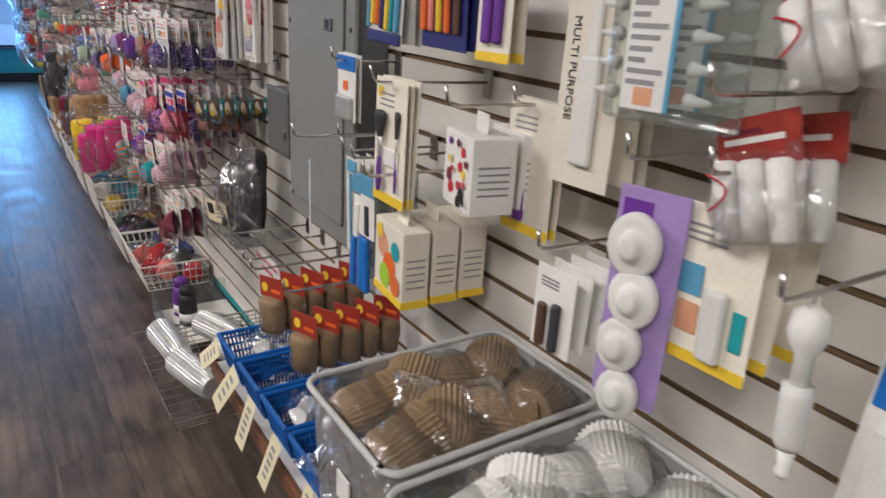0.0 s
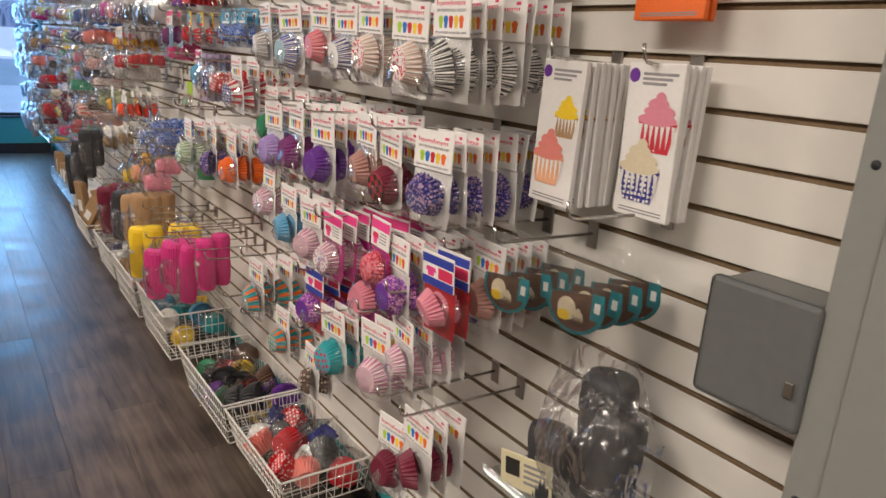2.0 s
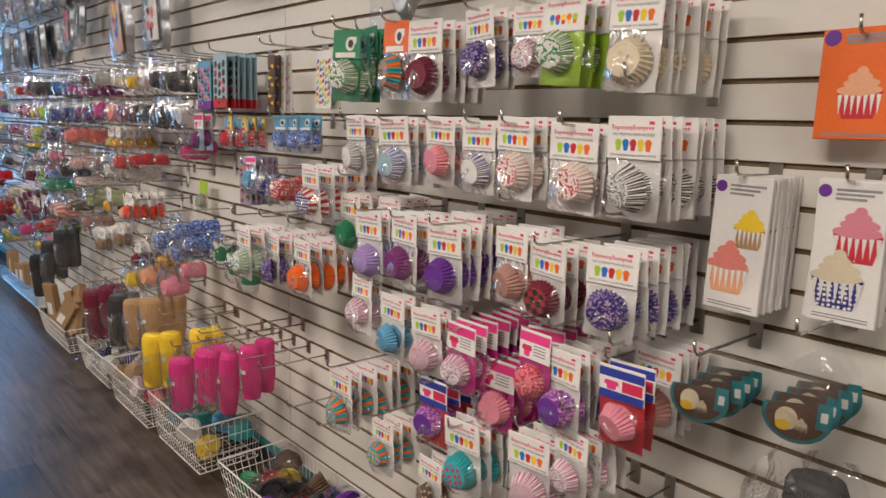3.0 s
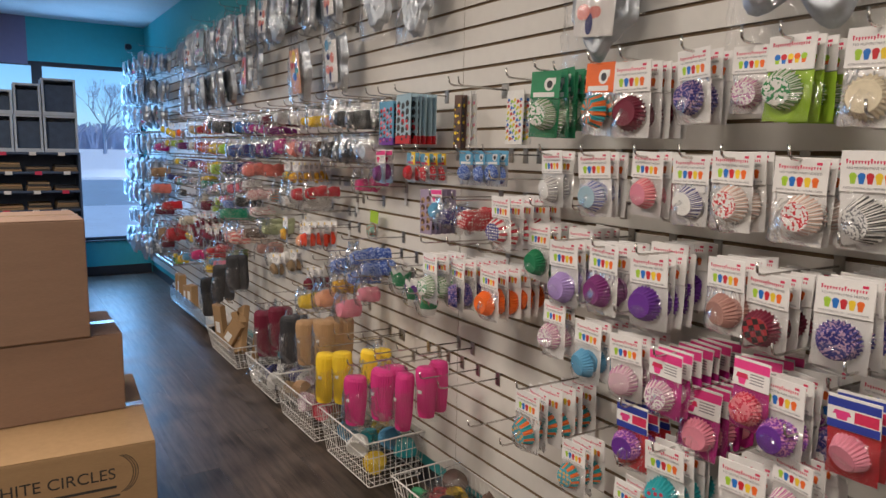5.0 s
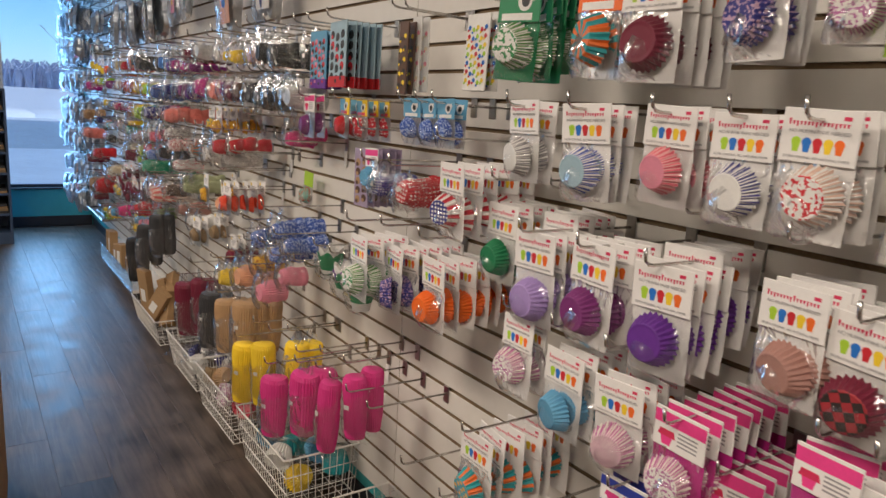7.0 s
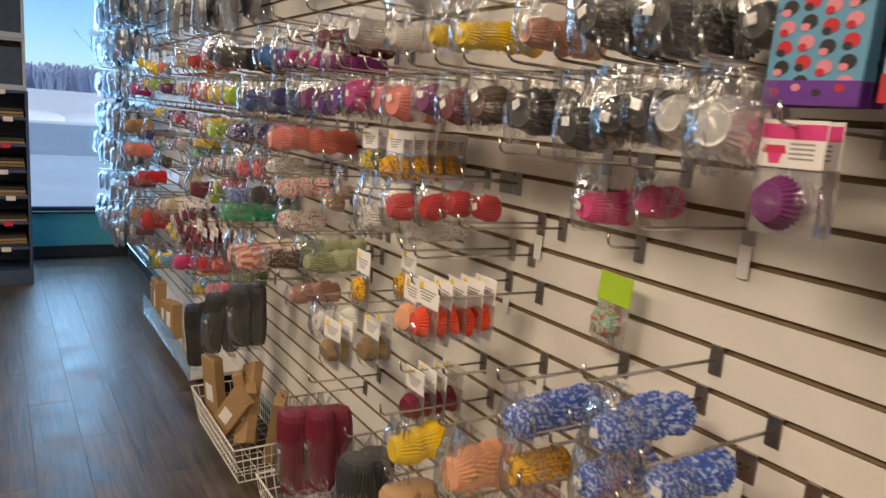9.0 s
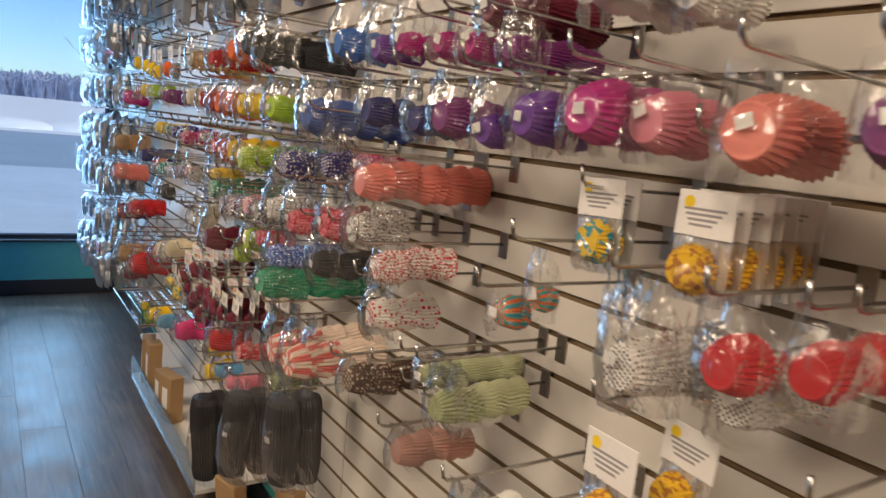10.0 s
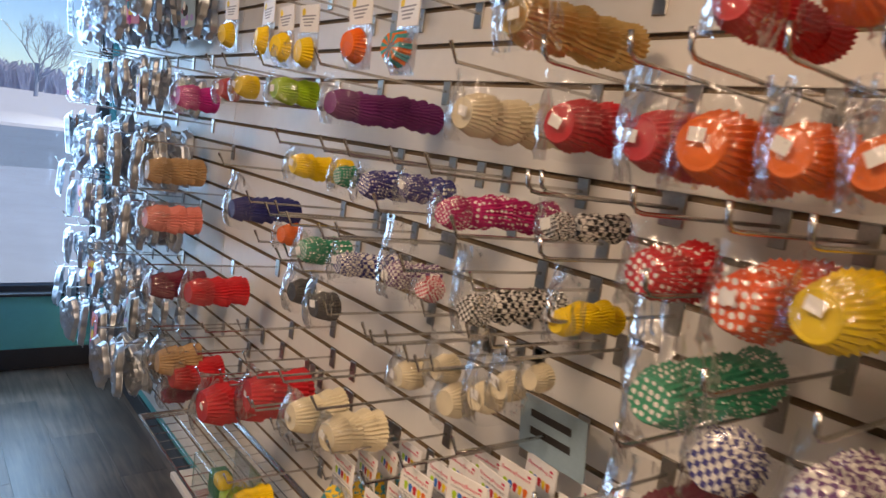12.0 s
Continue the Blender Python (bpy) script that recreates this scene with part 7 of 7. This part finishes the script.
bags(8.077, 1.263, -0.26, 3, 0.043, "tan", 0.05)
bags(8.069, 1.103, -0.26, 3, 0.044, "salmon", 0.05)
bags(7.358, 1.250, -0.26, 4, 0.030, "navy", 0.04)
bags(7.001, 1.130, -0.26, 1, 0.027, "charcoal", 0.055)
bags(6.900, 1.128, -0.26, 1, 0.028, "charcoal", 0.055)
bags(6.681, 1.062, -0.2, 1, 0.027, "cream", 0.055)
bags(6.593, 1.111, -0.2, 1, 0.024, "cream", 0.055)
bags(6.552, 1.064, -0.2, 1, 0.029, "cream", 0.055)
bags(6.483, 1.100, -0.2, 1, 0.026, "cream", 0.055)
bags(6.432, 1.131, -0.2, 1, 0.023, "cream", 0.055)
bags(6.387, 1.165, -0.2, 1, 0.020, "cream", 0.055)

# small rows near the window end
bags(8.024, 0.635, -0.24, 3, 0.027, "tan")
bags(7.849, 0.585, -0.24, 3, 0.026, "maroon")
bags(6.127, 0.810, -0.22, 4, 0.026, "maroon")
bags(6.299, 0.664, -0.22, 2, 0.025, "yellow")
bags(7.256, 0.527, -0.22, 2, 0.034, "yellow")
bags(7.792, 0.669, -0.22, 3, 0.047, "red")
bags(6.526, 0.766, -0.22, 3, 0.036, "brown")
bags(6.240, 0.714, -0.22, 3, 0.039, "red")
bags(5.658, 0.776, -0.22, 3, 0.033, "olive")
bags(6.287, 0.593, -0.22, 2, 0.034, "yellow")
bags(4.872, 1.003, -0.22, 3, 0.025, "white")
cards(6.540, 0.897, -0.24, 4, 0.60, "maroon", "script", 0.05)
cards(6.387, 0.892, -0.24, 4, 0.60, "maroon", "script", 0.05)
cards(6.229, 0.910, -0.24, 4, 0.60, "maroon", "script", 0.05)
cards(6.089, 0.918, -0.24, 4, 0.60, "maroon", "script", 0.05)
cards(5.964, 0.925, -0.24, 4, 0.60, "maroon", "script", 0.05)

# cards on edge
cards(6.767, 0.878, -0.24, 4, 0.75, "rainbow_blotch", "plain", 0.05)
cards(6.648, 0.862, -0.24, 4, 0.75, "rainbow_blotch", "plain", 0.05)
cards(6.552, 0.956, -0.24, 4, 0.75, "maroon", "plain", 0.05)
cards(6.434, 1.000, -0.24, 4, 0.75, "maroon", "plain", 0.05)
cards(6.421, 0.883, -0.24, 4, 0.75, "maroon", "plain", 0.05)
cards(6.334, 0.949, -0.24, 4, 0.75, "maroon", "plain", 0.05)
cards(6.245, 0.956, -0.24, 4, 0.75, "maroon", "plain", 0.05)
cards(6.339, 0.870, -0.24, 4, 0.75, "maroon", "plain", 0.05)
cards(6.170, 0.940, -0.24, 4, 0.75, "maroon", "plain", 0.05)
cards(6.271, 1.033, -0.24, 4, 0.75, "maroon", "plain", 0.05)

# tall sleeves
sleeves(3.887, 0.561, -0.29, 1, 0.092, 0.248, "yellow")
sleeves(3.794, 0.582, -0.25, 1, 0.096, 0.249, "yellow")
sleeves(3.661, 0.605, -0.17, 2, 0.099, 0.159, "yellow")
sleeves(3.568, 0.541, -0.29, 1, 0.104, 0.218, "fuchsia")
sleeves(3.352, 0.637, -0.27, 2, 0.112, 0.219, "fuchsia")
sleeves(3.209, 0.652, -0.25, 1, 0.082, 0.230, "fuchsia")
sleeves(3.111, 0.702, -0.22, 2, 0.080, 0.202, "fuchsia")
sleeves(4.932, 0.545, -0.25, 2, 0.110, 0.279, "maroon")
sleeves(4.844, 0.577, -0.2, 2, 0.102, 0.259, "maroon")
sleeves(4.476, 0.603, -0.25, 2, 0.105, 0.266, "charcoal")
sleeves(4.257, 0.633, -0.25, 2, 0.100, 0.238, "tan")
sleeves(4.005, 0.687, -0.25, 3, 0.104, 0.223, "tan")
sleeves(6.219, 0.531, -0.25, 2, 0.105, 0.290, "black")
sleeves(5.837, 0.680, -0.25, 2, 0.095, 0.260, "charcoal")
sleeves(5.515, 0.791, -0.25, 2, 0.097, 0.231, "charcoal")

# empty hooks
hook(3.594, -2, 0.26, True)
hook(3.475, -2, 0.26)
hook(3.382, -2, 0.26, True)
hook(3.267, -2, 0.26, True)
hook(3.174, -2, 0.26, True)
hook(3.646, 3, 0.26, True)
hook(3.971, 4, 0.26, True)
hook(3.867, 4, 0.26, True)
hook(3.114, 5, 0.26)
hook(3.810, -2, 0.26)
hook(3.764, -2, 0.26)
hook(3.283, -6, 0.26, True)
hook(3.180, -6, 0.26)
hook(3.070, -6, 0.26)
hook(2.943, -6, 0.26)
hook(3.440, -6, 0.26)
hook(3.690, -6, 0.26)
hook(5.033, 4, 0.26)
hook(5.170, 2, 0.26)
hook(5.292, 2, 0.26)
hook(1.056, -5, 0.26)
hook(0.949, -5, 0.26)
hook(0.841, -5, 0.26, True)
hook(2.754, -7, 0.26)
hook(2.579, -7, 0.26)
hook(4.144, 2, 0.26, True)
hook(4.076, 2, 0.26)
hook(4.126, 0, 0.26)
hook(4.237, 0, 0.26, True)
hook(4.088, -2, 0.26, True)
hook(5.057, -1, 0.26)
hook(4.946, -1, 0.26)
hook(6.458, 2, 0.26)
hook(6.557, 0, 0.26)
hook(6.688, 0, 0.26, True)
hook(6.352, 4, 0.26)
hook(6.307, 2, 0.26, True)
hook(7.197, 1, 0.26)
hook(7.045, 1, 0.26)
hook(7.697, -4, 0.25)
hook(7.554, -4, 0.25)
hook(7.310, -4, 0.25)
hook(7.172, -4, 0.25)
hook(7.045, -4, 0.25)
hook(6.964, -4, 0.25)
hook(6.731, 0, 0.25)
hook(6.601, 0, 0.25)
hook(7.356, -4, 0.25)
hook(7.149, -4, 0.25)
hook(6.937, -4, 0.25)
hook(6.811, -4, 0.25)
hook(6.661, -4, 0.25)
hook(6.519, -4, 0.25)
hook(6.411, -4, 0.25)
hook(6.982, 1, 0.25)
hook(7.131, 2, 0.25)
hook(6.862, 2, 0.25)
hook(7.291, 2, 0.25)
hook(6.996, 1, 0.25)
hook(6.873, 0, 0.25)
hook(7.274, -2, 0.25)
hook(7.155, -3, 0.25)
hook(7.507, -3, 0.25)

# joined rear pieces
CUP_REST.build("baking_cups_behind", "further baking cups hanging behind the front bags", "baking cups")
PAN_REST.build("cake_pans_behind", "further aluminium cake pans hanging behind the front ones", "cake pans")
HOOK_REST.build("far_wire_hooks", "steel display hooks near the shop window", "hooks")
